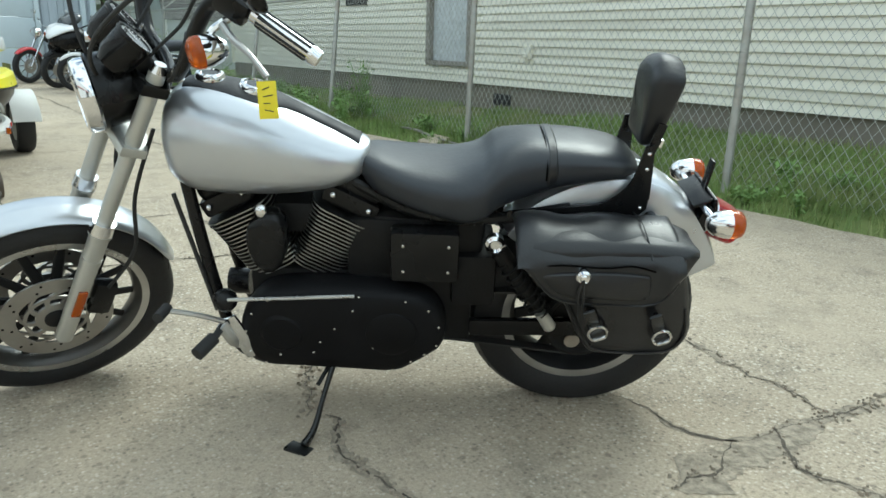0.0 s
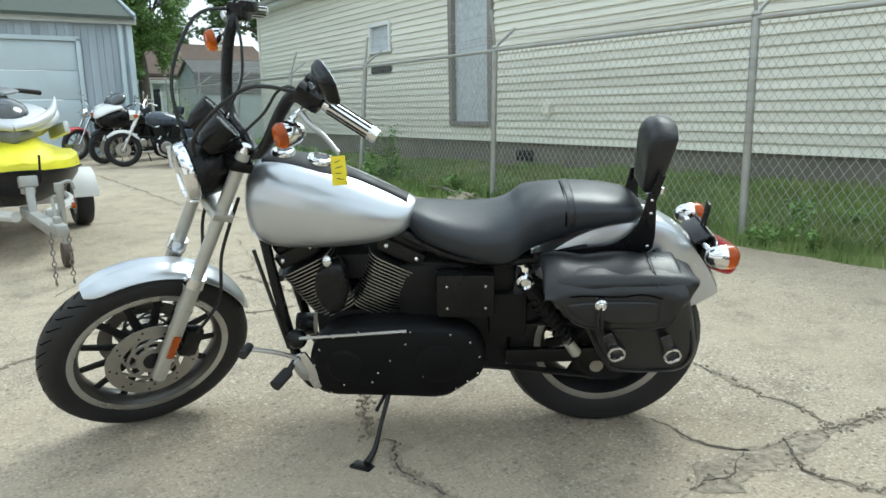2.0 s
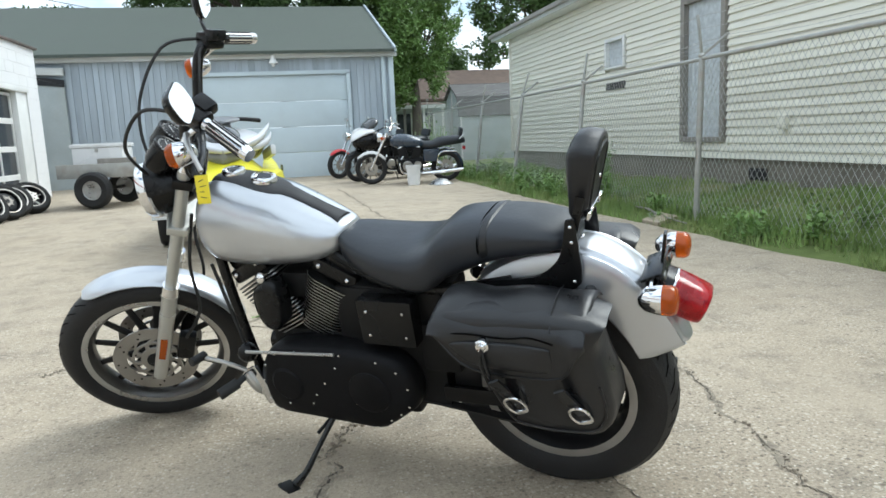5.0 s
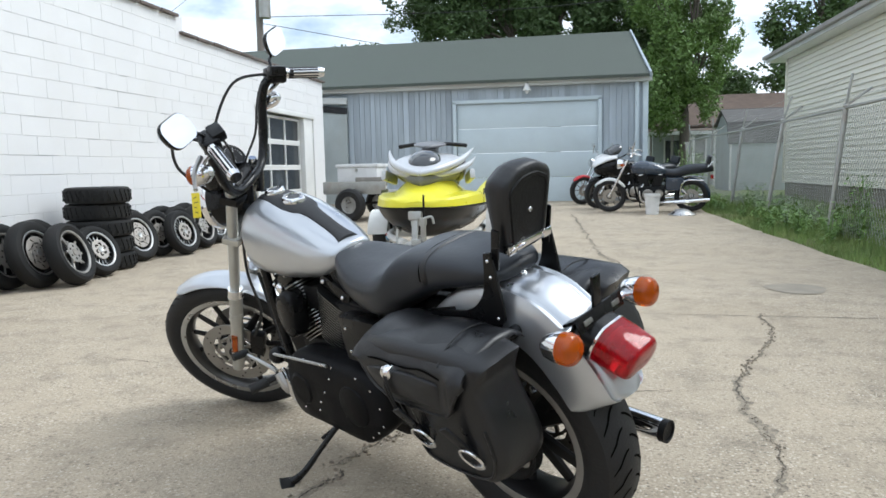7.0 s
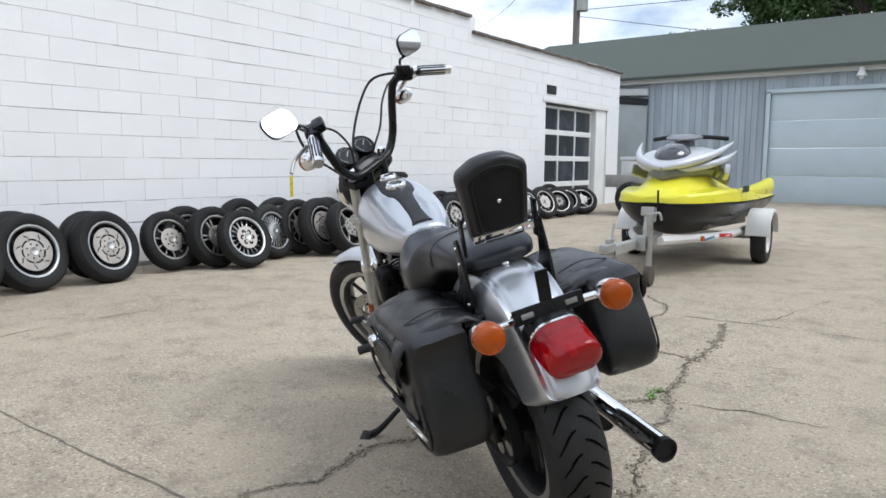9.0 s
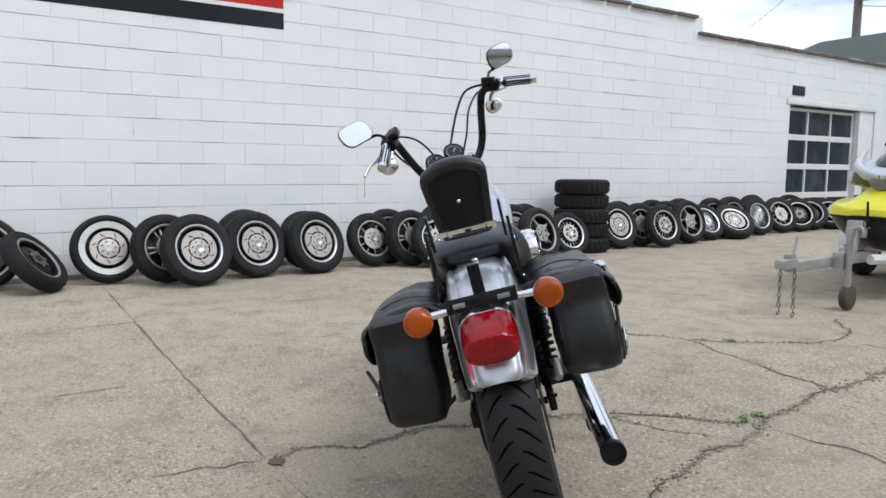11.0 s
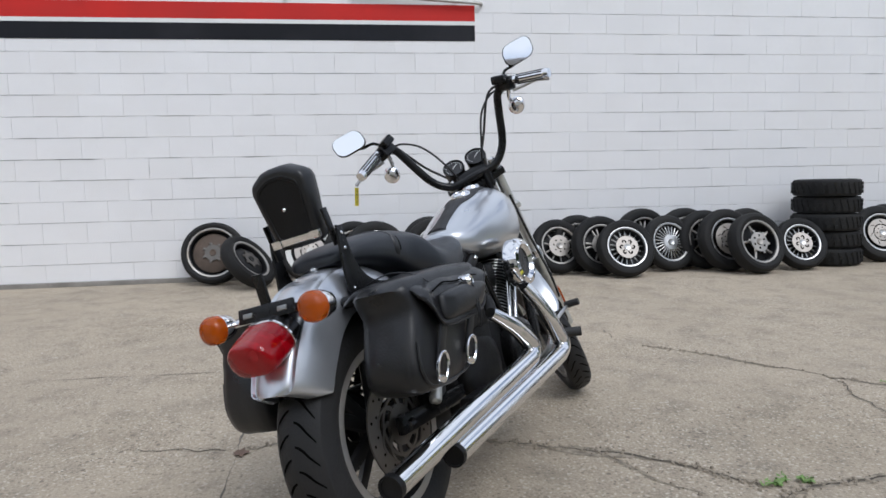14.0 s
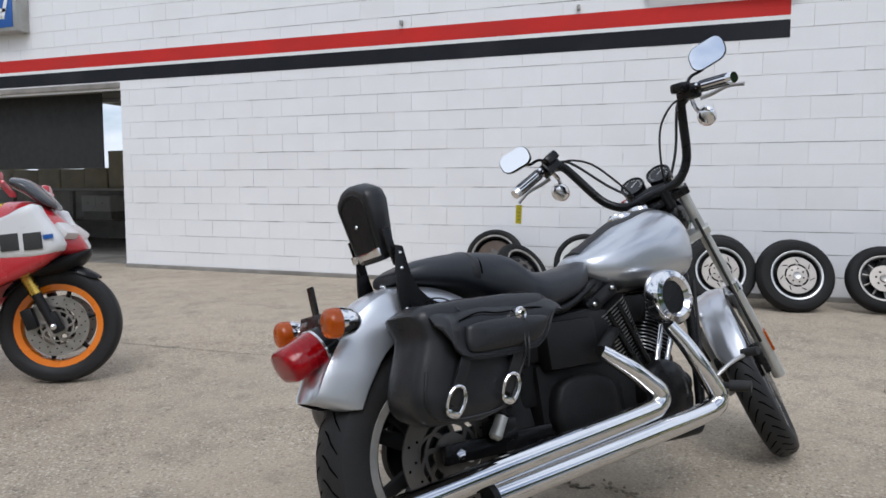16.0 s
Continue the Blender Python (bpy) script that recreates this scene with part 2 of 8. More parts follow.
l.new(vor.outputs["Distance"], pit.inputs["Height"])
l.new(relief.outputs["Normal"], pit.inputs["Normal"])
l.new(pit.outputs["Normal"], n["Principled BSDF"].inputs["Normal"])
CRACK = mat("crack_dirt", (0.105, 0.090, 0.072), 0.95, var=0.5, scale=24, bump=0.6, bscale=90, spec=0.2)
CRUMB = mat("crumbled_concrete", (0.315, 0.272, 0.212), 0.95, var=0.5, scale=34, bump=0.9, bscale=70, spec=0.2)
JOINT = mat("joint_dirt", (0.16, 0.14, 0.115), 0.95, var=0.35, scale=9, bump=0.4)
EARTH = mat("earth_and_grass", (0.15, 0.19, 0.065), 0.95, var=0.35, scale=2.5, bump=0.7, bscale=40, stain=(0.21, 0.185, 0.11), stain_amt=0.6, sscale=0.8, spec=0.1)
GRASS = mat("grass_blades", (0.22, 0.31, 0.095), 0.7, var=0.35, scale=1.3, stain=(0.36, 0.31, 0.16), stain_amt=0.6, sscale=1.1)
WEED = mat("weed_leaves", (0.19, 0.31, 0.085), 0.6, var=0.3, scale=3)
BLOCK = mat("white_painted_block", (0.83, 0.825, 0.825), 0.62, var=0.03, scale=2.2, bump=0.22, bscale=70, stain=(0.66, 0.64, 0.61), stain_amt=0.25, sscale=1.1, each=0.009)
MORTAR = mat("white_painted_mortar", (0.80, 0.795, 0.79), 0.75, var=0.10, scale=3, bump=0.2)
GAPDARK = mat("open_joint", (0.16, 0.155, 0.15), 0.9, var=0.4, scale=7)
PLINTH = mat("wall_foot", (0.27, 0.252, 0.225), 0.9, var=0.35, scale=4, bump=0.4, stain=(0.10, 0.09, 0.075), stain_amt=0.7)
COPING = mat("clay_coping", (0.16, 0.13, 0.115), 0.75, var=0.35, scale=5, bump=0.3, each=0.15)
RED = mat("red_wall_paint", (0.54, 0.026, 0.020), 0.6, var=0.10, scale=2, bump=0.15, stain=(0.38, 0.04, 0.035), stain_amt=0.3, spec=0.25)
BLACKPAINT = mat("black_wall_paint", (0.012, 0.013, 0.017), 0.6, var=0.3, scale=2, bump=0.15, stain=(0.04, 0.04, 0.045), stain_amt=0.4, spec=0.2)
WHITE = mat("white_paint", (0.78, 0.78, 0.76), 0.5, var=0.06, scale=3)
SIDING = mat("cream_siding", (0.79, 0.765, 0.67), 0.5, var=0.05, scale=1.2, bump=0.06, bscale=30, stain=(0.50, 0.47, 0.38), stain_amt=0.4, sscale=0.7, stretch=(1, 0.15, 1), each=0.025)
FOUND = mat("house_foundation", (0.215, 0.195, 0.165), 0.9, var=0.25, scale=2, bump=0.4, stain=(0.16, 0.15, 0.12), stain_amt=0.6)
GALV = mat("galvanised_pipe", (0.42, 0.42, 0.40), 0.5, metal=0.6, var=0.15, scale=12, stain=(0.3, 0.24, 0.18), stain_amt=0.4, sscale=5)
WIRE = mat("fence_wire", (0.46, 0.46, 0.45), 0.5, metal=0.5, var=0.1, scale=3)
BARNBLUE = mat("weathered_blue_boards", (0.43, 0.485, 0.535), 0.8, var=0.16, scale=5, bump=0.3, bscale=30, stain=(0.27, 0.30, 0.335), stain_amt=0.7, sscale=2.4, stretch=(1, 1, 0.12), each=0.1)
DOORBLUE = mat("pale_blue_door", (0.56, 0.64, 0.68), 0.45, var=0.05, scale=1.5, bump=0.05, stain=(0.46, 0.52, 0.55), stain_amt=0.35, each=0.015)
FASCIA = mat("pale_fascia", (0.60, 0.615, 0.60), 0.6, var=0.12, scale=2, stain=(0.45, 0.42, 0.36), stain_amt=0.5, stretch=(0.3, 1, 1))
SHINGLE = mat("green_shingles", (0.078, 0.092, 0.078), 0.95, var=0.14, scale=3, bump=0.5, bscale=90, stain=(0.075, 0.085, 0.075), stain_amt=0.6, sscale=1.2)
BROWNROOF = mat("brown_shingles", (0.16, 0.115, 0.09), 0.95, var=0.25, scale=4, bump=0.5)
SHEDBLUE = mat("pale_shed_boards", (0.42, 0.46, 0.46), 0.8, var=0.12, scale=2, stain=(0.34, 0.33, 0.29), stain_amt=0.5)
# near-black colour in place of shade inside gaps, vents and the workshop
DARKIN = mat("painted_interior_shade", (0.025, 0.025, 0.027), 0.9, var=0.4, scale=2)
PANE = mat("dusty_dark_pane", (0.02, 0.024, 0.028), 0.12, var=0.4, scale=2, rvar=0.08, stain=(0.09, 0.10, 0.11), stain_amt=0.6, sscale=1.6)
CURTAIN = mat("white_lace_curtain", (0.52, 0.55, 0.57), 0.8, var=0.2, scale=14, bump=0.3, bscale=40)
WOODGREY = mat("bare_window_wood", (0.27, 0.25, 0.225), 0.85, var=0.3, scale=5, bump=0.3, stretch=(1, 1, 0.2))
BARK = mat("bark", (0.12, 0.10, 0.08), 0.95, var=0.35, scale=9, bump=0.8, bscale=25, stretch=(1, 1, 0.25))
LEAF = mat("tree_leaves", (0.15, 0.24, 0.06), 0.55, var=0.35, scale=0.7)
LEAFDARK = mat("dark_tree_leaves", (0.09, 0.145, 0.048), 0.6, var=0.35, scale=0.7)
for leafy in (LEAF, LEAFDARK, GRASS, WEED):
    leafy.node_tree.nodes["Principled BSDF"].inputs["Subsurface Weight"].default_value = 0.15
    leafy.node_tree.nodes["Principled BSDF"].inputs["Subsurface Radius"].default_value = (0.02, 0.03, 0.01)
TYRE = mat("tyre_rubber", (0.021, 0.021, 0.022), 0.58, var=0.25, scale=7, bump=0.15, bscale=120, stain=(0.032, 0.03, 0.027), stain_amt=0.35, sscale=4, spec=0.3)
OLDTYRE = mat("dusty_tyre_rubber", (0.013, 0.013, 0.013), 0.72, var=0.25, scale=6, bump=0.2, stain=(0.035, 0.033, 0.03), stain_amt=0.45, sscale=3, each=0.2, spec=0.3)
ALLOY = mat("cast_alloy", (0.55, 0.55, 0.54), 0.33, metal=0.9, var=0.12, scale=8, stain=(0.32, 0.29, 0.26), stain_amt=0.4, sscale=6)
DULLALLOY = mat("tarnished_alloy", (0.45, 0.43, 0.40), 0.45, metal=0.75, var=0.25, scale=8, stain=(0.22, 0.17, 0.12), stain_amt=0.6, sscale=5, each=0.15)
RUSTY = mat("rusted_rim", (0.12, 0.09, 0.07), 0.75, metal=0.3, var=0.35, scale=9, bump=0.3, stain=(0.09, 0.06, 0.045), stain_amt=0.7, sscale=5)
# black paint of dark wheels; also painted shade inside the used wheels
BLACKALLOY = mat("black_wheel_paint_and_shade", (0.010, 0.010, 0.011), 0.45, var=0.2, scale=8, spec=0.3)
STEELDISC = mat("brushed_disc_steel", (0.43, 0.415, 0.39), 0.40, metal=0.9, var=0.12, scale=20, stain=(0.3, 0.23, 0.18), stain_amt=0.3, sscale=9)
CHROME = mat("chrome", (0.78, 0.78, 0.79), 0.07, metal=1.0, var=0.03, scale=4, rvar=0.03)

# ---- the setting ----
def rise(y):
    """The lot climbs gently towards the garage."""
    return 0.0 if y < 8 else min(0.175, (y - 8) * 0.0185)


def sheet(name, x0, x1, ys, z, material, label, parent=None):
    v = [(x, y, z + rise(y)) for y in ys for x in (x0, x1)]
    f = [(2 * i, 2 * i + 1, 2 * i + 3, 2 * i + 2) for i in range(len(ys) - 1)]
    return tagged(raw(name, v, f, material, parent), label, "ground", kind="structure")


sheet("ground", -700, 700, (-700, 8, 17.5, 700), -0.03, EARTH, "earth and rough grass reaching the horizon")

def lot_edge(y):
    return float(np.interp(y, (-8, 4, 7.5, 9.5, 11, 17.5), (5.25, 5.22, 5.06, 4.95, 4.86, 4.72)))


def lawn_z(x, y):
    """The grass bank climbs towards the house near the middle of its wall."""
    bank = float(np.interp(y, (-8, 2, 6, 9, 12.5, 16), (0.25, 0.28, 0.27, 0.17, 0.05, 0.0)))
    return rise(y) - 0.02 + bank * min(1.0, max(0.0, (x - 5.15) / 2.1)) ** 1.2 + 0.018 * noise.noise((x * 1.3, y * 1.3, 4))


lawn_v, lawn_f = [], []
for i in range(116):
    for k in range(16):
        x, y = 4.6 + 0.2 * k, -10 + 0.25 * i
        lawn_v.append((x, y, lawn_z(x, y) - (0.03 if x < lot_edge(y) else 0.0)))
        if i and k:
            q = 16 * i + k
            lawn_f.append((q - 17, q - 16, q, q - 1))
tagged(raw("lawn", lawn_v, lawn_f, EARTH, None, "", True), "rough grass bank between the lot and house", "ground", kind="structure")
# the concrete lot, with an uneven edge along the grass
rng = random.Random(4)
lot_v, lot_f = [], []
ys = [-60, -20, -8] + [round(-6 + 0.25 * i, 2) for i in range(95)]
for y in ys:
    e = lot_edge(y) + 0.10 * noise.noise((0, y * 0.7, 3)) + 0.05 * noise.noise((0, y * 3, 7))
    lot_v += [(-14, y, rise(y)), (-3.0, y, rise(y)), (e, y, rise(y)), (e + 0.03, y, rise(y) - 0.06)]
for i in range(len(ys) - 1):
    for k in range(3):
        lot_f.append((4 * i + k, 4 * i + k + 1, 4 * i + k + 5, 4 * i + k + 4))
lot = tagged(raw("concrete_lot", lot_v, lot_f, CONCRETE), "cracked weathered grey concrete lot with patches", "pavement", kind="structure")


def drift(q, jag):
    """How far a crack strays sideways from its drawn line."""
    return jag * (0.06 * noise.noise((q.x * 5, q.y * 5, 11)) + 0.022 * noise.noise((q.x * 17, q.y * 17, 5)) + 0.008 * noise.noise((q.x * 47, q.y * 47, 9)))


def ragged(name, pts, w, material, z=0.004, jag=0.35, step=0.025, seed=0, broken=0.0):
    """A crack or joint: a strip of uneven width along a wandering line; side strips share the wander of their line."""
    p = [Vector((x, y, 0)) for x, y in pts]
    line = []
    for a, b in zip(p, p[1:]):
        n = max(2, int((b - a).length / step))
        line += [a.lerp(b, i / n) for i in range(n)]
    line.append(p[-1])
    v, f = [], []
    for i, q in enumerate(line):
        d = (line[min(i + 1, len(line) - 1)] - line[max(i - 1, 0)]).normalized()
        side = Vector((-d.y, d.x, 0))
        wander = drift(q, jag)
        taper = min(1.0, 0.2 + i / 8, 0.2 + (len(line) - 1 - i) / 8)
        open_w = max(0.0, 0.62 - broken + 0.9 * noise.noise((q.x * 3.1, q.y * 3.1, 20 + seed * 3.7)))
        for s in (-1, 1):
            edge = max(0.06, open_w + 0.55 * noise.noise((q.x * 31, q.y * 31, s * 8 + seed)))
            o = q + side * (wander + s * w * taper * edge)
            v.append((o.x, o.y, rise(o.y) + z))
        if i:
            f.append((2 * i - 2, 2 * i - 1, 2 * i + 1, 2 * i))
    return raw(name, v, f, material, lot)


CRACKS = [
    (0.03, [(2.31, 1.80), (2.29, 1.55), (2.37, 1.41)]),
    (0.035, [(2.04, 1.37), (2.21, 1.37), (2.37, 1.41), (2.55, 1.39), (2.72, 1.34), (2.98, 1.29)]),
    (0.03, [(2.98, 1.29), (3.3, 1.2), (3.8, 1.24), (4.4, 1.15)]),
    (0.022, [(2.86, 1.95), (2.82, 1.68), (2.79, 1.48), (2.76, 1.36)]),
    (0.028, [(2.55, 1.39), (2.37, 1.26), (2.42, 1.16), (2.47, 1.0), (2.5, 0.6)]),
    (0.022, [(1.51, 2.17), (1.48, 2.0), (1.47, 1.81), (1.42, 1.55), (1.42, 1.36)]),
    (0.012, [(0.85, 4.89), (1.21, 5.51)]),
    (0.03, [(2.3, 13.6), (2.45, 11.1), (2.6, 8.2), (2.78, 7.26)]),
    (0.02, [(3.54, 4.93), (3.42, 4.21), (3.13, 3.6), (3.0, 3.22), (2.98, 2.86), (2.99, 2.57), (2.86, 1.95)]),
    (0.03, [(1.95, 4.77), (2.02, 4.2), (2.01, 3.71), (2.1, 3.27), (2.18, 2.82), (2.22, 2.51), (2.3, 2.19), (2.31, 1.8)]),
    (0.015, [(2.09, 4.88), (2.26, 5.67), (2.44, 6.5)]),
    (0.016, [(2.12, 3.1), (2.49, 3.16), (3.0, 3.19)]),
    (0.012, [(2.16, 3.82), (2.53, 3.92), (2.74, 3.92)]),
    (0.035, [(1.45, 2.19), (1.58, 2.45), (1.67, 2.62), (1.76, 2.78), (1.97, 3.0), (2.08, 3.06)]),
    (0.024, [(0.23, 3.47), (0.57, 3.75), (0.97, 4.04), (1.25, 4.24), (1.49, 4.63), (1.49, 4.81), (1.42, 5.14), (1.17, 5.42)]),
    (0.02, [(1.68, 2.63), (1.82, 2.69), (1.98, 2.77), (2.11, 2.82)]),
    (0.012, [(-0.17, 4.76), (-0.04, 5.01), (0.22, 5.18)]),
    (0.024, [(1.04, 4.04), (1.41, 3.97), (1.9, 3.82), (2.08, 3.81)]),
    (0.012, [(-1.3, -2.07), (-1.3, -1.12), (-1.02, -0.06), (-1.07, 0.27)]),
    (0.014, [(1.36, 0.69), (1.36, 1.01), (1.42, 1.36)]),
    (0.01, [(-0.6, 3.2), (-0.2, 3.4), (0.1, 3.35)]),
]
for i, (w, pts) in enumerate(CRACKS):
    ragged("crack", pts, w * 0.27, CRACK, 0.0028, 0.95, 0.012, i, 0.24)
    if w > 0.018:
        ragged("crumbled_edge", pts, w * 0.95, CRUMB, 0.0012, 0.95, 0.018, i + 30, 0.12)
for i, (w, pts) in enumerate(((0.058, [(2.72, 1.33), (2.58, 1.35), (2.44, 1.35), (2.30, 1.385), (2.18, 1.375), (2.05, 1.37)]), (0.022, [(2.87, 1.90), (2.83, 1.80), (2.82, 1.68)]), (0.03, [(1.60, 2.47), (1.70, 2.66), (1.78, 2.80)]), (0.03, [(3.0, 3.2), (2.98, 2.9), (2.99, 2.6)]), (0.03, [(2.78, 7.3), (2.6, 8.2)]))):
    ragged("crumbled_patch", pts, w, CRUMB, 0.0018, 0.95, 0.015, i + 60, -0.25)
CHIP = mat("broken_concrete_chips", (0.33, 0.285, 0.225), 0.95, var=0.25, scale=60, spec=0.2, each=0.0)
pick = random.Random(7)
cv, cf = [], []
for w, pts in CRACKS:
    if w < 0.02:
        continue
    line = [Vector((x, y, 0)) for x, y in pts]
    for a, b in zip(line, line[1:]):
        if a.y > 6.5:
            continue
        side = Vector((-(b - a).y, (b - a).x, 0)).normalized()
        for k in range(int((b - a).length * w * 5200)):
            q = a.lerp(b, pick.random())
            if noise.noise((q.x * 2.3, q.y * 2.3, 40)) + pick.uniform(-0.35, 0.35) < -0.05:
                continue
            q = q + side * (drift(q, 0.95) + pick.gauss(0, w * 0.55))
            r, h, turn, sides = pick.uniform(0.0025, 0.0085), pick.uniform(0.2, 0.75), pick.uniform(0, 6.28), pick.choice((4, 5, 6))
            n0 = len(cv)
            ring = [(q.x + r * pick.uniform(0.7, 1.25) * math.cos(turn + 6.283 * j / sides), q.y + r * pick.uniform(0.7, 1.25) * math.sin(turn + 6.283 * j / sides)) for j in range(sides)]
            cv += [(x, y, 0.001) for x, y in ring] + [(q.x + (x - q.x) * 0.7, q.y + (y - q.y) * 0.7, 0.004 + r * h) for x, y in ring]
            cf += [(n0 + j, n0 + (j + 1) % sides, n0 + sides + (j + 1) % sides, n0 + sides + j) for j in range(sides)] + [tuple(n0 + sides + j for j in range(sides))]
raw("concrete_chips", cv, cf, CHIP, lot)["kind"] = "stuff"
JOINTS = [
    (0.016, [(-2.9, 1.38), (-0.8, 1.36), (0.29, 1.35), (1.43, 1.36), (2.04, 1.37)]),
    (0.016, [(0.31, -4.0), (0.30, -1.0), (0.26, 0.1), (0.3, 1.34)]),
    (0.014, [(-1.07, 0.27), (-1.15, 1.35), (-1.34, 2.03), (-1.3, 3.2)]),
    (0.014, [(1.49, 4.83), (2.09, 4.87), (3.15, 4.85), (4.25, 4.82), (5.2, 4.82)]),
]
for i, (w, pts) in enumerate(JOINTS):
    ragged("slab_joint", pts, w * 0.55, JOINT, 0.0022, 0.16, 0.03, 50 + i, 0.22)
patch_v = [(4.04 + 0.22 * math.cos(a) * (1 + 0.1 * math.sin(3 * a)), 5.92 + 0.25 * math.sin(a), 0.005) for a in (2 * math.pi * k / 28 for k in range(28))]
raw("round_patch", patch_v, [tuple(range(28))], mat("dark_cement_patch", (0.29, 0.255, 0.205), 0.9, var=0.2, scale=5, bump=0.4), lot)
rust_v = [(1.46 + 0.035 * math.cos(a) * (1 + 0.35 * math.sin(5 * a)), 1.38 + 0.024 * math.sin(a) * (1 + 0.3 * math.cos(4 * a)), 0.0075) for a in (2 * math.pi * k / 30 for k in range(30))]
raw("rust_stain", rust_v, [tuple(range(30))], mat("rust_stain", (0.17, 0.11, 0.08), 0.9, var=0.4, scale=20), lot)

# ---- the white block building: wall plane at x = -3.3 ----
WX = -3.3
wall = thing("wall_white", Matrix(), "long white-painted concrete block wall with open doorway", "wall", kind="structure")


def wall_box(name, y0, y1, z0, z1, x1=WX - 0.004, thick=0.25, material=MORTAR, bev=0.0):
    return part(name, bx(B(), (x1 - thick / 2, (y0 + y1) / 2, (z0 + z1) / 2), (thick, y1 - y0, z1 - z0), bev=bev), material, wall)


DOOR, BAY = (-7.6, -4.52, 2.36), (12.12, 14.96, 2.25)
for y0, y1, z0, z1 in ((-16, DOOR[0], 0, 4.4), (DOOR[0], DOOR[1], DOOR[2], 4.4), (DOOR[1], 9.58, 0, 3.26), (DOOR[1], 2.0, 3.26, 4.4), (9.58, BAY[0], 0, 3.03), (BAY[0], BAY[1], BAY[2], 3.03), (BAY[1], 15.62, 0, 3.03)):
    wall_box("core", y0, y1, z0 - 0.05, z1)
part("core", bx(B(), (-8.5, 15.62 - 0.125, 1.5), (9.9, 0.25, 3.06)), MORTAR, wall)
part("roof_deck", bx(B(), (-8.6, 3.0, 2.86), (10.1, 24.9, 0.1)), COPING, wall)

H, L, GAP, UPRIGHT = 0.2045, 0.409, 0.0034, 0.0012


def block_verts(y0, y1, z0, z1, x=WX):
    b, e, d = 0.0022, 0.0009, 0.0032
    return [(x - d, y0, z0), (x - d, y1, z0), (x - d, y1, z1), (x - d, y0, z1), (x, y0 + e, z0 + b), (x, y1 - e, z0 + b), (x, y1 - e, z1 - b), (x, y0 + e, z1 - b)]


BLOCK_FACES = [(4, 5, 6, 7), (0, 1, 5, 4), (1, 2, 6, 5), (2, 3, 7, 6), (3, 0, 4, 7)]
WALL_BLOCKS, CUT_BLOCKS = [], []
for c in range(22):
    z0 = 0.015 + c * H
    holes = [h[:2] for h in (DOOR, BAY) if z0 + H * 0.6 < h[2]]
    for k in range(-24, 39):
        y0 = k * L + (L / 2 if c % 2 else 0.0) + 0.12
        a, e = max(y0, -9.6), min(y0 + L, 15.6)
        top = 4.38 if (a + e) / 2 < 2.0 else (3.27 if (a + e) / 2 < 9.58 else 3.03)
        if z0 + H * 0.4 > top:
            continue
        for h0, h1 in holes:
            if a < h0 < e:
                e = h0
            elif a < h1 < e:
                a = h1
            elif h0 <= a and e <= h1:
                e = a
        if e - a > L - 0.01:
            WALL_BLOCKS.append((y0, z0))
        elif e - a > 0.04:
            CUT_BLOCKS.append((a, e, z0))
WALL_BLOCKS.sort(key=lambda q: (q[0] - 1.2) ** 2 + 2.0 * (q[1] - 1.2) ** 2)

foot = part("foot", bx(B(), (WX + 0.010, 3.8, 0.004), (0.05, 16.6, 0.085), bev=0.014), PLINTH, wall)
crng = random.Random(12)
gv, gf = [], []


def dark_line(y0, z0, y1, z1, t):
    """A hairline where paint and mortar have opened, thick in the middle of its run."""
    n, k = len(gv), max(2, int(max(abs(y1 - y0), abs(z1 - z0)) / 0.05))
    up = abs(z1 - z0) < abs(y1 - y0)
    for i in range(k + 1):
        y, z = y0 + (y1 - y0) * i / k, z0 + (z1 - z0) * i / k
        h = t * (0.25 + abs(noise.noise((y * 6, z * 6, 2)))) * min(1.0, 0.2 + min(i, k - i) * 0.5)
        j = 0.004 * noise.noise((y * 3, z * 3, 7))
        gv.extend([(WX + 0.0022, y + (0 if up else j - h), z + (j - h if up else 0)), (WX + 0.0022, y + (0 if up else j + h), z + (j + h if up else 0))])
        if i:
            gf.append((n + 2 * i - 2, n + 2 * i, n + 2 * i + 1, n + 2 * i - 1))


for c in range(1, 21):
    z0, y = 0.015 + c * H, -4.4
    while y < 15.0:
        y += crng.expovariate(1 / (0.26 if y < 5 else 0.8))
        run = crng.choice((0.12, 0.25, 0.4, 0.4, 0.8, 1.3))
        if z0 < (4.3 if y < 1.4 else 3.2 if y < 9 else 2.9) and not (BAY[0] - 1 < y < BAY[1] + 0.2 and z0 < BAY[2] + 0.2):
            dark_line(y, z0, min(y + run, 15.4), z0, crng.uniform(0.0012, 0.0050))
        y += run
for y0, z0 in WALL_BLOCKS:
    if crng.random() < 0.13:
        dark_line(y0, z0 + H * crng.uniform(0, 0.3), y0, z0 + H * crng.uniform(0.6, 1.0), crng.uniform(0.001, 0.003))
raw("open_joints", gv, gf, GAPDARK, wall)["kind"] = "stuff"

# the painted stripes
for name, z0, z1, material in (("red_stripe", 2.585, 2.745, RED), ("white_line", 2.545, 2.585, WHITE), ("black_stripe", 2.385, 2.545, BLACKPAINT)):
    part(name, bx(B(), (WX + 0.002, -3.4, (z0 + z1) / 2), (0.004, 13.2, z1 - z0)), material, wall)
pipe = part("conduit", tb(B(), [(WX + 0.004, 1.94, 2.84), (WX + 0.045, 1.95, 2.835), (WX + 0.05, 2.02, 2.83), (WX + 0.05, 3.20, 2.76), (WX + 0.045, 3.265, 2.755), (WX + 0.004, 3.27, 2.75)], 0.017, 8, 1), GALV, wall)
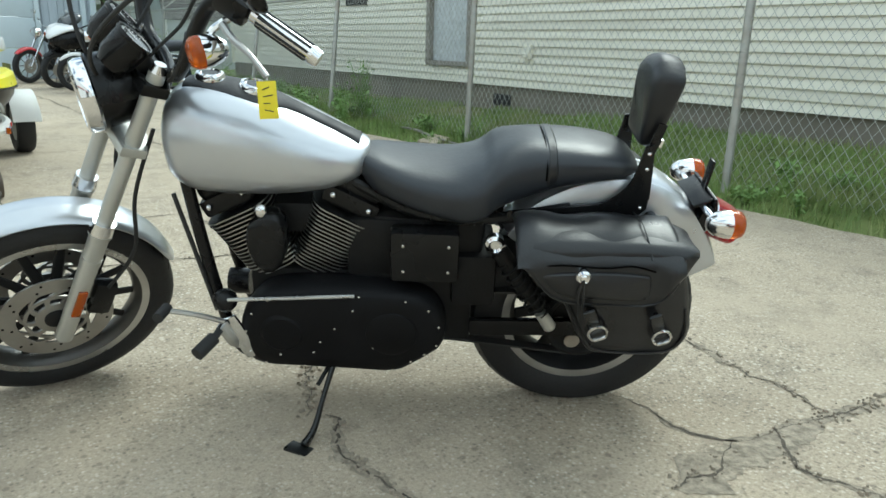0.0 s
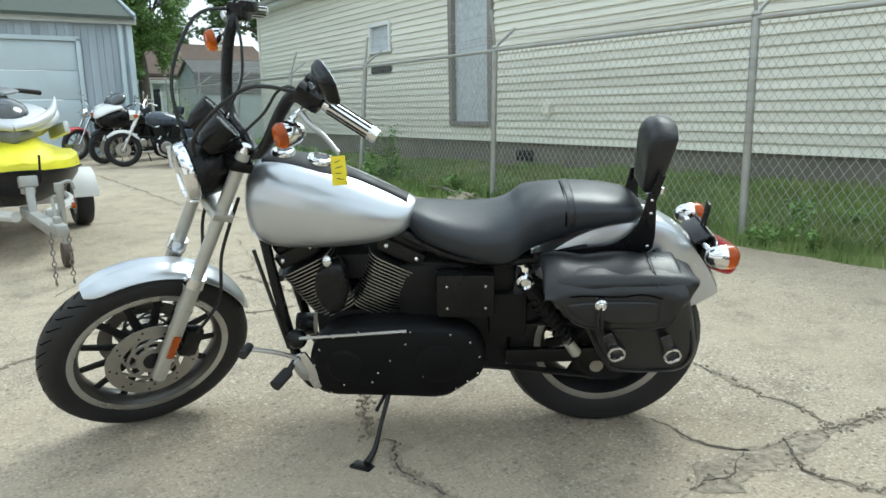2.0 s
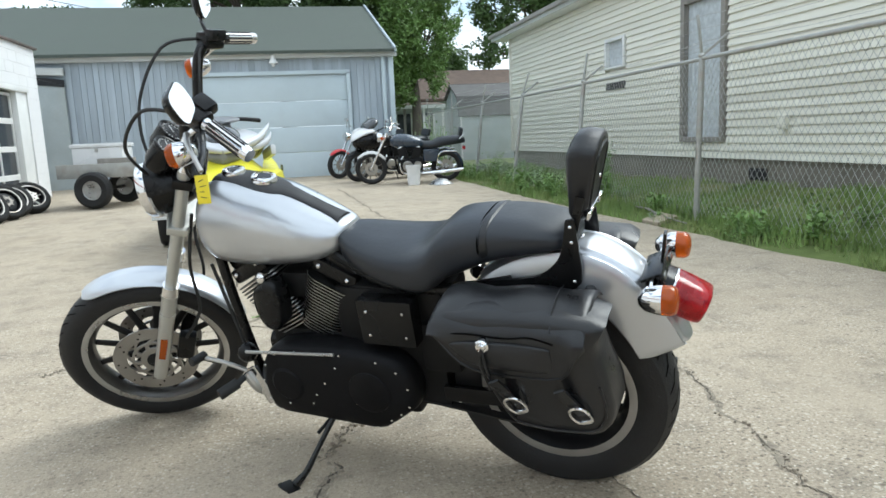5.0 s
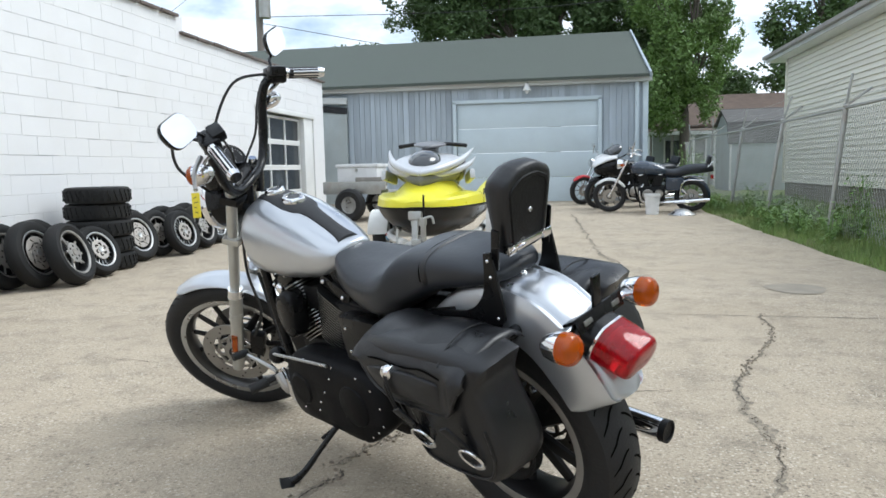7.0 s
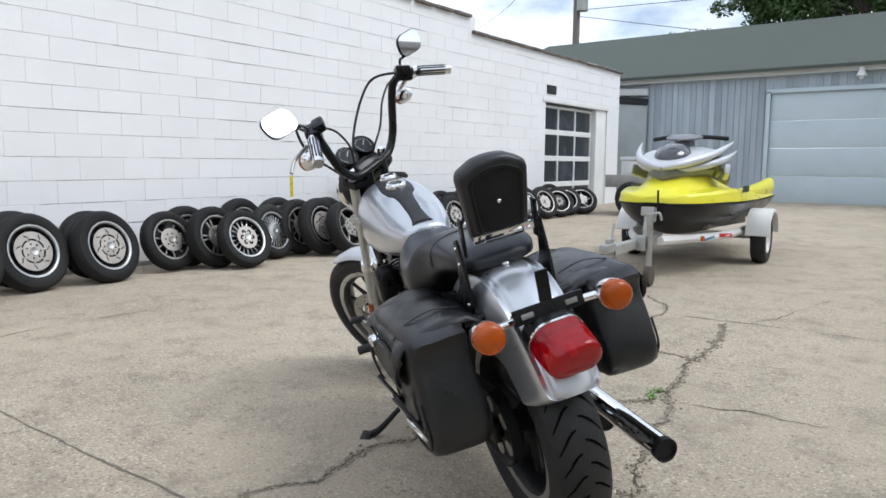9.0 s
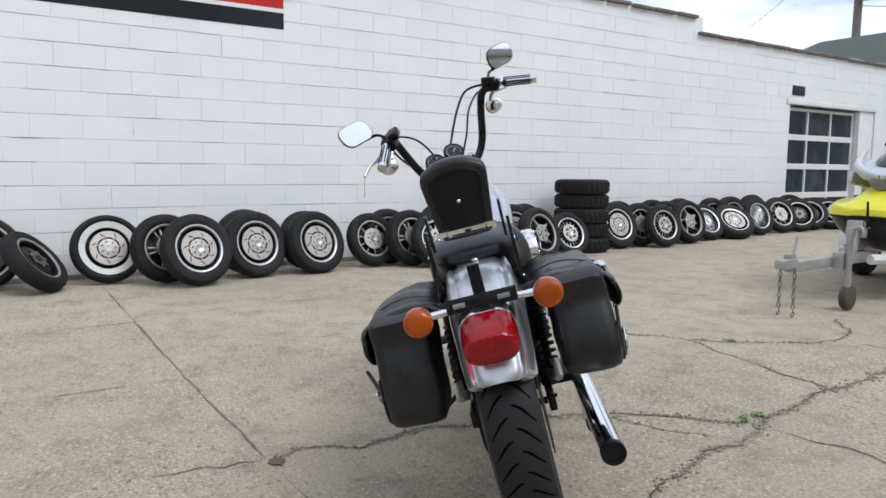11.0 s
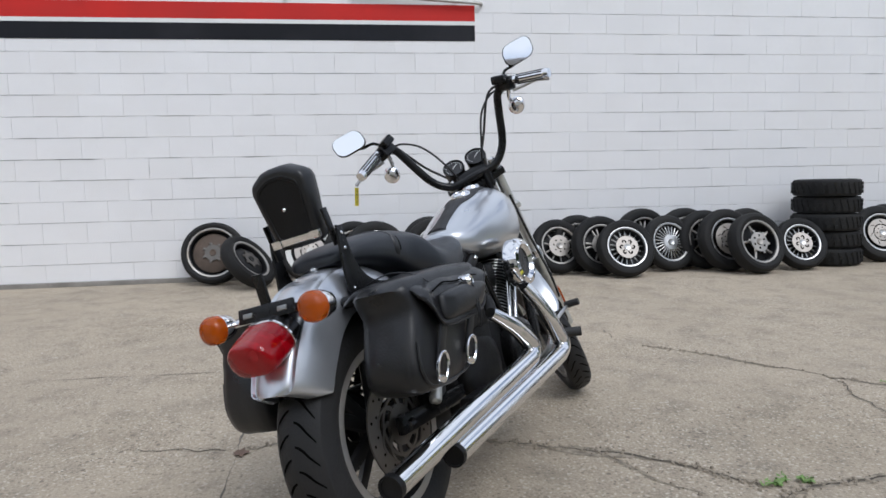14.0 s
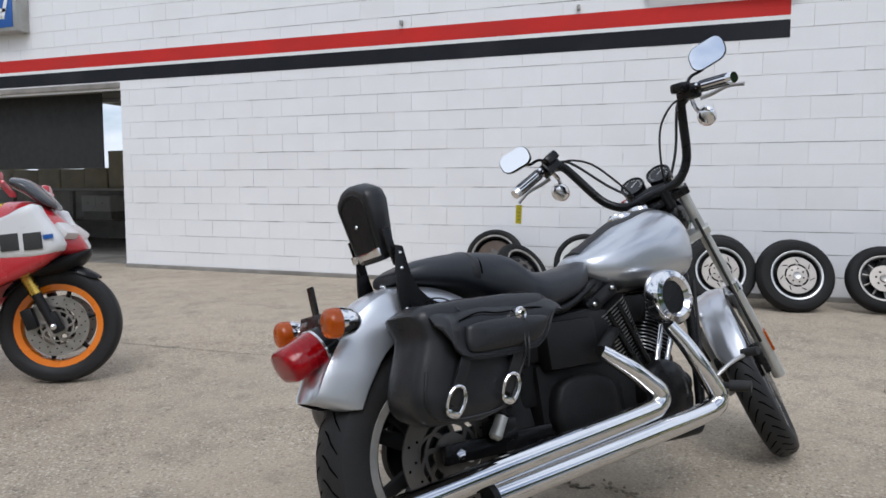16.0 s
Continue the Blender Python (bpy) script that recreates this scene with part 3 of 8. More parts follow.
for y in (-0.6, 1.3, 3.0):
    part("pipe_clip", bx(B(), (WX + 0.026, y, 2.80), (0.05, 0.03, 0.05), bev=0.004), GALV, pipe)
# clay coping tiles along the parapet
for y0, y1, z in ((2.0, 9.6, 3.275), (9.62, 15.7, 3.045)):
    n = int((y1 - y0) / 0.46)
    for i in range(n):
        a = y0 + (y1 - y0) * i / n
        part("coping_tile", bx(B(), (WX - 0.11, a + 0.22, z + crng.uniform(-0.006, 0.006)), (0.34, 0.435, 0.045), (0, crng.uniform(-2, 2), crng.uniform(-1.5, 1.5)), 0.012), COPING, wall)

# glazed overhead door in the far bay
bay = thing("door_bay", Matrix(), "white overhead garage door with dusty dark glass panes", "door", kind="structure")
by0, by1, bz0, bz1 = BAY[0], 14.42, 0.1, 2.12
for i in range(4):
    z0, z1 = bz0 + (bz1 - bz0) * i / 4, bz0 + (bz1 - bz0) * (i + 1) / 4
    for z in (z0 + 0.025, z1 - 0.025):
        part("rail", bx(B(), (WX - 0.14, (by0 + by1) / 2, z), (0.04, by1 - by0, 0.05), bev=0.006), WHITE, bay)
    for k in range(4):
        y = by0 + 0.03 + (by1 - by0 - 0.06) * k / 3
        part("stile", bx(B(), (WX - 0.14, y, (z0 + z1) / 2), (0.038, 0.034, z1 - z0 - 0.1)), WHITE, bay)
    for k in range(3):
        y0 = by0 + (by1 - by0) * k / 3
        part("pane", bx(B(), (WX - 0.15, y0 + (by1 - by0) / 6, (z0 + z1) / 2), (0.008, (by1 - by0) / 3 - 0.03, z1 - z0 - 0.07)), PANE, bay)
part("jamb", bx(B(), (WX - 0.1, 14.69, 1.16), (0.16, 0.5, 2.2), bev=0.01), WHITE, bay)
part("lintel", bx(B(), (WX - 0.02, 13.5, 2.2), (0.08, 3.0, 0.09), bev=0.01), WHITE, bay)
part("hole_cover", bx(B(), (WX + 0.004, 12.33, 2.39), (0.03, 0.36, 0.16), bev=0.01), DARKIN, bay, "dark square wall vent")

# the garage with blue boards: front plane at y = 17.45
GY, GZ = 17.45, 0.16
garage = thing("garage", Matrix.Translation((0, GY, GZ)), "weathered blue board garage with pale overhead door, green roof", "garage")
for x0, x1, z0, z1 in ((-9.0, -0.5, -0.2, 2.84), (2.93, 4.05, -0.2, 2.84), (-0.5, 2.93, 2.42, 2.84)):
    part("wall", bx(B(), ((x0 + x1) / 2, 0.1, (z0 + z1) / 2), (x1 - x0, 0.16, z1 - z0)), BARNBLUE, garage)
part("wall", bx(B(), (3.97, 5.5, 1.3), (0.16, 10.6, 3.0)), BARNBLUE, garage)
part("gable", plate(B(), [(0.0, 2.78), (5.5, 4.72), (11.0, 2.78)], 3.9, 4.05, "X"), BARNBLUE, garage)
brng = random.Random(8)
x = -3.28
while x < 4.02:
    w = brng.uniform(0.12, 0.17)
    z0, z1 = (0.0, 2.8) if x + w < -0.56 or x > 2.98 else (2.48, 2.8)
    part("board", bx(B(), (x + w / 2, 0.006, (z0 + z1) / 2), (w - 0.007, 0.024, z1 - z0), bev=0.004, seg=1), BARNBLUE, garage)
    x += w
part("fascia", bx(B(), (-2.4, -0.16, 2.86), (13.1, 0.05, 0.13), bev=0.008), FASCIA, garage)
part("gutter", bx(B(), (-2.4, -0.22, 2.93), (13.1, 0.09, 0.05), bev=0.015), FASCIA, garage)
part("soffit", bx(B(), (-2.4, -0.08, 2.815), (13.0, 0.2, 0.03)), FASCIA, garage)
part("roof", plate(B(), [(-0.32, 2.95), (5.5, 4.955), (5.5, 4.885), (-0.32, 2.88)], -9.0, 4.12, "X", 0.006), SHINGLE, garage, "green asphalt shingle roof")
part("roof", plate(B(), [(5.45, 4.90), (11.3, 2.93), (11.3, 2.87), (5.45, 4.84)], -9.0, 4.12, "X"), SHINGLE, garage, "green asphalt shingle roof")
part("verge", bx(B(), (4.1, 2.6, 3.93), (0.05, 6.2, 0.14), (math.degrees(math.atan2(2.0, 5.8)), 0, 0)), BARNBLUE, garage)
part("door_frame", bx(bx(bx(B(), (-0.54, -0.03, 1.22), (0.09, 0.06, 2.5), bev=0.006), (2.97, -0.03, 1.22), (0.09, 0.06, 2.5), bev=0.006), (1.215, -0.03, 2.47), (3.6, 0.06, 0.09), bev=0.006), DOORBLUE, garage)
for i in range(4):
    part("door_panel", bx(B(), (1.215, 0.05, 0.305 + 0.605 * i), (3.42, 0.05, 0.598), bev=0.008), DOORBLUE, garage)
part("downspout", bx(B(), (3.82, -0.05, 1.4), (0.09, 0.07, 2.8), bev=0.015), DOORBLUE, garage)
part("corner_board", bx(B(), (4.02, -0.02, 1.38), (0.12, 0.05, 2.85), bev=0.006), DOORBLUE, garage)
part("low_bay_wall", bx(B(), (-3.75, -0.06, 1.2), (0.9, 0.1, 2.5)), SHEDBLUE, garage)
part("low_bay_beam", bx(B(), (-3.75, -0.1, 2.62), (0.95, 0.12, 0.16), (0, 2, 0), 0.01), FASCIA, garage)
# a solid dark strip stands in for the shaded opening under the beam
part("low_bay_gap", bx(B(), (-3.7, -0.12, 2.40), (0.85, 0.02, 0.16), (0, 6, 0)), DARKIN, garage)
lamp = part("lamp_arm", tb(B(), [(1.25, 0, 2.86), (1.25, -0.12, 2.97), (1.25, -0.2, 2.86)], 0.02), FASCIA, garage)
part("lamp_shade", lathe(B(), [(0.02, 0.16), (0.055, 0.14), (0.06, 0.05), (0.11, -0.04), (0.10, -0.045), (0.04, 0.05), (0.015, 0.12)], (1.25, -0.2, 2.72), "Z", 20), WHITE, garage)
part("lamp_bulb", ball(B(), (1.25, -0.2, 2.67), (0.05, 0.05, 0.07)), WHITE, garage)

# the cream house beyond the fence: wall plane at x = 7.5
HX = 7.5
house = thing("house", Matrix.Translation((HX, 0, 0)), "long cream lap-sided house on a grey foundation", "house")
part("core", bx(B(), (2.6, 4.35, 2.0), (5.1, 28.8, 3.0)), SIDING, house)
part("foundation", bx(B(), (2.6, 4.35, 0.24), (5.16, 28.8, 0.62)), FOUND, house)
part("crawl_vent", bx(B(), (0.005, 8.3, 0.33), (0.03, 0.36, 0.16), bev=0.01), DARKIN, house)
n_laps = 27
for i in range(n_laps):
    z0 = 0.53 + i * (3.48 - 0.53) / n_laps
    h = (3.48 - 0.53) / n_laps
    b = B()
    segs = [(-10, 18.75)]
    if 0.74 < z0 + h / 2 < 2.92:
        segs = [(-10, 8.98), (10.16, 18.75)]
    if 2.1 < z0 + h / 2 < 2.66:
        segs = [(-10, 8.98), (10.16, 12.0), (12.84, 18.75)]
    for y0, y1 in segs:
        q = [(-0.036, z0 - 0.004), (-0.035, z0 + 0.008), (-0.004, z0 + h), (0.06, z0 + h), (0.06, z0 - 0.004)]
        rings(b, [[Vector((u, y, v)) for u, v in q] for y in (y0, y1)])
    part("siding_board", b, SIDING, house, sharp=20)
part("corner_trim", bx(B(), (-0.02, 18.72, 2.0), (0.07, 0.09, 3.0), bev=0.006), SIDING, house)
part("soffit", bx(B(), (-0.1, 4.5, 3.5), (0.5, 29.6, 0.03)), WHITE, house)
part("fascia", bx(B(), (-0.36, 4.5, 3.56), (0.04, 29.6, 0.16), bev=0.008), FASCIA, house)
part("gutter", bx(B(), (-0.42, 4.5, 3.6), (0.10, 29.6, 0.09), bev=0.02), mat("grey_gutter", (0.33, 0.31, 0.29), 0.45, var=0.08), house)
part("roof", plate(B(), [(-0.42, 3.66), (2.6, 4.75), (5.6, 3.66), (5.6, 3.58), (2.6, 4.66), (-0.42, 3.58)], -10.3, 19.3, "Y"), BROWNROOF, house)


def house_window(y0, y1, z0, z1, fw, frame_mat, glass, sash=True):
    w = part("window", bx(B(), (0.03, (y0 + y1) / 2, (z0 + z1) / 2), (0.02, y1 - y0, z1 - z0)), glass, house)
    for (c, s) in (((-0.02, y0 + fw / 2, (z0 + z1) / 2), (0.09, fw, z1 - z0)), ((-0.02, y1 - fw / 2, (z0 + z1) / 2), (0.09, fw, z1 - z0)), ((-0.02, (y0 + y1) / 2, z1 - fw / 2), (0.088, y1 - y0 - 2 * fw, fw)), ((-0.025, (y0 + y1) / 2, z0 + fw / 3), (0.11, y1 - y0 - 2 * fw, fw * 0.7))):
        part("window_frame", bx(B(), c, s, bev=0.006), frame_mat, w)
    if sash:
        part("meeting_rail", bx(B(), (0.0, (y0 + y1) / 2, (z0 + z1) / 2), (0.05, y1 - y0 - 2 * fw, 0.04)), frame_mat, w)
    return w


house_window(9.0, 10.14, 0.76, 2.9, 0.1, WOODGREY, CURTAIN, False)
house_window(12.02, 12.82, 2.1, 2.66, 0.06, WHITE, CURTAIN, False)
part("wall_vent", bx(B(), (-0.03, 12.4, 1.79), (0.05, 0.74, 0.13), bev=0.008), DARKIN, house)
part("meter_box", bx(bx(B(), (-0.06, 7.75, 1.0), (0.08, 0.14, 0.18), bev=0.015), (-0.08, 7.75, 0.96), (0.06, 0.09, 0.07), bev=0.02), SIDING, house)

# chain-link fence with barbed wire arms, along x = 5.6
FX, FTOP = 5.6, 1.69
fence = thing("fence", Matrix.Translation((FX, 0, 0)), "galvanised chain-link fence with barbed wire arms", "fence")
POSTS = [-2.6, 0.45, 3.5, 6.68, 9.92, 12.9, 15.6, 18.3, 21.2]
TILT = [0.0, 0.0, 0.0, 0.035, 0.15, 0.22, 0.18, 0.10, 0.05]


def tilt(y):
    return float(np.interp(y, POSTS, TILT))

for i, y in enumerate(POSTS):
    lean, dx0 = (0.02, -0.03, 0.0, 0.015, 0.02, 0.03, 0.05, -0.04, 0.02)[i], TILT[i]
    g = rise(y)
    post = part("post", cy(B(), (-0.15 * dx0, y + lean, g - 0.3), (dx0, y, FTOP), 0.032, seg=12), GALV, fence)
    part("cap", ball(B(), (dx0, y, FTOP + 0.02), (0.04, 0.04, 0.03), 10, 6), GALV, post)
    for dx, dz in ((-0.09 + dx0, 0.40), (0.30, 0.22)):
        part("arm", bx(B(), (dx0 + dx / 2, y, FTOP + 0.02 + dz / 2), (0.028, 0.022, math.hypot(dx, dz)), (0, math.degrees(math.atan2(dx, dz)), 0), 0.004), GALV, post)
for i, (y0, y1) in enumerate(zip(POSTS, POSTS[1:])):
    part("top_rail", cy(B(), (TILT[i], y0, FTOP - 0.02 + 0.005), (TILT[i + 1], y1, FTOP - 0.02 + 0.012), 0.021, seg=10), GALV, fence)
mv, mf = [], []
def bar(p, q, r):
    a, b = Vector(p), Vector(q)
    n = len(mv)
    d = (b - a).normalized()
    s = d.cross(Vector((1, 0, 0))).normalized() * r
    t = Vector((r, 0, 0))
    for e in (a, b):
        mv.extend([tuple(e + s), tuple(e - s * 0.5 + t), tuple(e - s * 0.5 - t)])
    for k in range(3):
        mf.append((n + k, n + (k + 1) % 3, n + 3 + (k + 1) % 3, n + 3 + k))
for k in range(int(24.5 / 0.075)):
    y = -3.2 + k * 0.075
    for s, dx in ((1, 0.0), (-1, 0.006)):
        ya, yb = (y, y + 1.58 * 0.72) if s > 0 else (y + 1.58 * 0.72, y)
        bar((0.03 + dx, ya, 0.06), (0.03 + dx + tilt(yb), yb, FTOP - 0.03), 0.0022)
mesh_part = raw("chain_link_mesh", mv, mf, WIRE, fence)
mesh_part["kind"] = "stuff"
mv, mf = [], []
for dx, z in ((-0.04, FTOP + 0.16), (-0.07, FTOP + 0.28), (-0.09, FTOP + 0.40), (0.12, FTOP + 0.1), (0.2, FTOP + 0.165), (0.29, FTOP + 0.225)):
    for y0, y1 in zip(POSTS, POSTS[1:]):
        pts = [(dx + tilt(y0 + (y1 - y0) * t) * (2 if dx < 0 else 1), y0 + (y1 - y0) * t, z - 0.05 * math.sin(math.pi * t)) for t in (0, 0.2, 0.4, 0.6, 0.8, 1)]
        for a, b in zip(pts, pts[1:]):
            bar(a, b, 0.0022)
        for t in range(1, 20):
            y = y0 + (y1 - y0) * t / 20
            zz, xx = z - 0.05 * math.sin(math.pi * t / 20), dx + tilt(y) * (2 if dx < 0 else 1)
            bar((xx - 0.01, y - 0.012, zz - 0.012), (xx + 0.01, y + 0.012, zz + 0.012), 0.0016)
raw("barbed_wire", mv, mf, WIRE, fence)["kind"] = "stuff"

# ---- the motorcycle ----
SILVER = mat("silver_metallic_paint", (0.53, 0.55, 0.585), 0.31, metal=0.78, var=0.05, scale=5, coat=0.85, rvar=0.04)
LEATHER = mat("black_leather", (0.0115, 0.0118, 0.0135), 0.37, var=0.25, scale=9, bump=0.07, bscale=160, stain=(0.019, 0.019, 0.020), stain_amt=0.5, sscale=6, spec=0.46)
SEATVINYL = mat("black_seat_vinyl", (0.018, 0.021, 0.027), 0.41, var=0.15, scale=6, bump=0.05, bscale=90, stain=(0.02, 0.02, 0.02), stain_amt=0.35, sscale=3, spec=0.46)
BLACKGLOSS = mat("gloss_black_metal", (0.0075, 0.0075, 0.008), 0.26, var=0.2, scale=8, spec=0.27)
BLACKMATT = mat("wrinkle_black_metal", (0.010, 0.010, 0.0105), 0.5, var=0.25, scale=14, bump=0.15, bscale=200, spec=0.2)
FINEDGE = mat("machined_fin_edge", (0.34, 0.34, 0.33), 0.35, metal=0.9, var=0.15, scale=12)
FORKALLOY = mat("dull_fork_alloy", (0.56, 0.56, 0.53), 0.42, metal=0.7, var=0.08, scale=9)
AMBER = glassy("amber_lens", (0.66, 0.125, 0.003), 0.08, 0.60)
REDLENS = glassy("red_lens", (0.56, 0.002, 0.010), 0.04, 0.62)
REDLENS.node_tree.nodes["Principled BSDF"].inputs["Specular IOR Level"].default_value = 0.5
CLEARLENS = glassy("clear_lens", (0.85, 0.85, 0.83), 0.1, 0.3)
MIRROR = mat("mirror_glass", (0.86, 0.87, 0.88), 0.02, metal=1.0, var=0.01, rvar=0.01)
YELLOWTAG = mat("yellow_card", (0.80, 0.66, 0.03), 0.6, var=0.06, scale=20)
INK = mat("black_ink", (0.03, 0.03, 0.03), 0.6)
RUBBER = mat("black_rubber", (0.02, 0.02, 0.02), 0.7, var=0.2, scale=12)
DIAL = mat("dark_dial", (0.03, 0.03, 0.032), 0.2, var=0.08, scale=40, spec=0.3)

HEAD, LEAN_ANGLE = radians(143.9), radians(14.8)
fwd = Vector((math.cos(HEAD), math.sin(HEAD), 0))
rgt = fwd.cross(Vector((0, 0, 1)))
lft = -(rgt * math.cos(LEAN_ANGLE) + Vector((0, 0, 1)) * math.sin(LEAN_ANGLE))
upw = Vector((0, 0, 1)) * math.cos(LEAN_ANGLE) - rgt * math.sin(LEAN_ANGLE)
bike = thing("motorcycle", Matrix(((fwd.x, lft.x, upw.x, 2.1405), (fwd.y, lft.y, upw.y, 1.9525), (fwd.z, lft.z, upw.z, 0), (0, 0, 0, 1))),
             "silver cruiser motorcycle with black saddlebags, leaning on side stand", "motorcycle")
RAKE, STEER = radians(27.5), radians(35.3)
PIVOT = Vector((0.862, 0, 1.2455))
STEM, AHEAD = Vector((-math.sin(RAKE), 0, math.cos(RAKE))), Vector((math.cos(RAKE), 0, math.sin(RAKE)))
TURNED = Matrix.Translation(PIVOT) @ Matrix.Rotation(STEER, 4, STEM) @ Matrix.Translation(-PIVOT)


def fp(name, bm, material, parent=None, label="", sharp=35):
    """A part of the steered front end, built straight ahead and turned with the bars."""
    bm.transform(TURNED)
    return part(name, bm, material, parent or bike, label, sharp)


def bp(name, bm, material, parent=None, label="", sharp=35):
    return part(name, bm, material, parent or bike, label, sharp)


def tyre_profile(R, rin, w):
    """A motorcycle tyre: round tread, bulging sidewalls, bead at the rim."""
    h = R - rin
    half = [(R, 0.0), (R - 0.004 * w / 0.1, 0.28 * w), (R - 0.22 * h, 0.44 * w), (R - 0.5 * h, 0.5 * w), (R - 0.8 * h, 0.44 * w), (rin + 0.004, 0.36 * w), (rin - 0.006, 0.3 * w)]
    return half[::-1] + [(r, -y) for r, y in half[1:]]


def make_wheel(name, c, R, rin, w, spokes, pairs, thick, put, rim_mat, lip_mat, spoke_mat, parent, label=""):
    prof = [(rin + 0.012, 0.37 * w), (rin + 0.013, 0.33 * w), (rin - 0.002, 0.31 * w), (rin - 0.02, 0.22 * w), (rin - 0.028, 0.1 * w), (rin - 0.028, -0.1 * w), (rin - 0.02, -0.22 * w), (rin - 0.002, -0.31 * w), (rin + 0.013, -0.33 * w), (rin + 0.012, -0.37 * w), (rin - 0.010, -0.36 * w), (rin - 0.026, -0.22 * w), (rin - 0.032, 0.0), (rin - 0.026, 0.22 * w), (rin - 0.010, 0.36 * w)]
    rim = put(name, lathe(B(), prof, c, "Y", 56, closed=True), rim_mat, parent, label)
    put("tyre", lathe(B(), tyre_profile(R, rin, w), c, "Y", 64, closed=True), TYRE, rim)
    for s in (-1, 1):
        put("rim_edge", lathe(B(), [(rin + 0.0135, s * 0.372 * w), (rin + 0.010, s * 0.388 * w), (rin + 0.001, s * 0.388 * w), (rin - 0.012, s * 0.37 * w), (rin - 0.006, s * 0.35 * w)], c, "Y", 56, closed=True), lip_mat, rim)
    put("hub", lathe(B(), [(0.012, -0.075), (0.032, -0.07), (0.034, -0.03), (0.045, -0.02), (0.045, 0.02), (0.034, 0.03), (0.032, 0.07), (0.012, 0.075)], c, "Y", 24), spoke_mat, rim)
    for i in range(spokes):
        a = 2 * math.pi * i / spokes
        for s in pairs:
            b = B()
            e = a + s
            p0 = Vector((math.cos(a + s * 0.4) * 0.035, 0, math.sin(a + s * 0.4) * 0.035)) + Vector(c)
            p1 = Vector((math.cos(e) * (rin - 0.03), 0, math.sin(e) * (rin - 0.03))) + Vector(c)
            m, h = along(p0, p1)
            bmesh.ops.create_cone(b, cap_ends=True, segments=8, radius1=thick * 1.35, radius2=thick, depth=h, matrix=m @ Matrix.Diagonal((0.8, 1.7, 1, 1)))
            put("spoke", b, spoke_mat, rim)
    return rim


def tread(c, R, rin, w, n, put, parent):
    """Curved sipes across the tread."""
    v, f = [], []
    def surf(a, t):
        y = t * w
        r = float(np.interp(abs(t), (0, 0.28, 0.44), (R, R - 0.04 * w, R - 0.22 * (R - rin)))) + 0.0011
        return (c[0] + r * math.cos(a), c[1] + y, c[2] + r * math.sin(a))
    for i in range(n):
        for s in (-1, 1):
            a0 = 2 * math.pi * (i + (0.5 if s > 0 else 0)) / n
            k = 7
            for j in range(k):
                t = 0.05 + 0.33 * j / (k - 1)
                a = a0 + 0.16 * (j / (k - 1)) ** 1.6
                d = 0.0050 * (1 - 0.5 * abs(2 * j / (k - 1) - 1)) / R
                v += [surf(a - d, s * t), surf(a + d, s * t)]
                if j:
                    q = len(v)
                    f.append((q - 4, q - 3, q - 1, q - 2))
    b = B()
    vs = [b.verts.new(p) for p in v]
    for q in f:
        b.faces.new([vs[i] for i in q])
    ob = put("tread", b, GROOVE, parent)
    ob["kind"] = "stuff"


DULLRIM = mat("dull_rim_alloy", (0.46, 0.45, 0.44), 0.4, metal=0.85, var=0.15, scale=8, stain=(0.26, 0.23, 0.20), stain_amt=0.5, sscale=6)
GREYRIM = mat("grey_rim_barrel", (0.11, 0.107, 0.104), 0.4, metal=0.8, var=0.2, scale=8, stain=(0.08, 0.07, 0.06), stain_amt=0.5, sscale=6)
PRIMBLACK = mat("satin_black_cover", (0.0075, 0.0075, 0.0085), 0.5, var=0.25, scale=10, bump=0.06, bscale=60, spec=0.12)
# black marks laid on surfaces as painted shade of grooves, drillings and seams
GROOVE = mat("groove_shade", (0.002, 0.002, 0.002), 0.95, var=0.2, spec=0.05)
RAX, FAX = (-0.078, 0.0, 0.325), (1.431, 0.0, 0.332)


# a darker, browner version of the disc steel
DARKDISC = mat("dark_disc_steel", (0.15, 0.138, 0.125), 0.45, metal=0.8, var=0.2, scale=20)


def disc(name, c, y, r0, r1, n, put, parent, steel=STEELDISC, arms=9):
    """A drilled brake disc on a carrier of curved arms, open between them."""
    d = put(name, lathe(B(), [(r0, y - 0.0025), (r1, y - 0.0025), (r1, y + 0.0025), (r0, y + 0.0025)], c, "Y", 48, closed=True), steel, parent)
    put("disc_carrier", lathe(B(), [(0.026, y - 0.005), (0.054, y - 0.004), (0.054, y + 0.004), (0.026, y + 0.005)], c, "Y", 28, closed=True), steel, parent)
    put("carrier_ring", lathe(B(), [(0.074, y - 0.003), (0.083, y - 0.003), (0.083, y + 0.003), (0.074, y + 0.003)], c, "Y", 40, closed=True), steel, parent)
    for i in range(arms):
        a = 2 * math.pi * i / arms
        b, rows = B(), []
        for j in range(7):
            t = j / 6
            r, q, w = 0.050 + (r0 + 0.008 - 0.050) * t, a + 0.75 * t * t, 0.0065 + 0.003 * t * t
            tan = Vector((-math.sin(q), 0, math.cos(q))) * w
            mid = Vector((c[0] + r * math.cos(q), y, c[2] + r * math.sin(q)))
            rows.append([mid + tan + Vector((0, 0.0035, 0)), mid - tan + Vector((0, 0.0035, 0)), mid - tan - Vector((0, 0.0035, 0)), mid + tan - Vector((0, 0.0035, 0))])
        put("disc_arm", rings(b, rows), steel, parent)
    b = B()
    for i in range(n):
        a = 2 * math.pi * i / n
        for k in range(2):
            r, q = r0 + (r1 - r0) * (0.30 + 0.40 * k), a + 0.14 * k
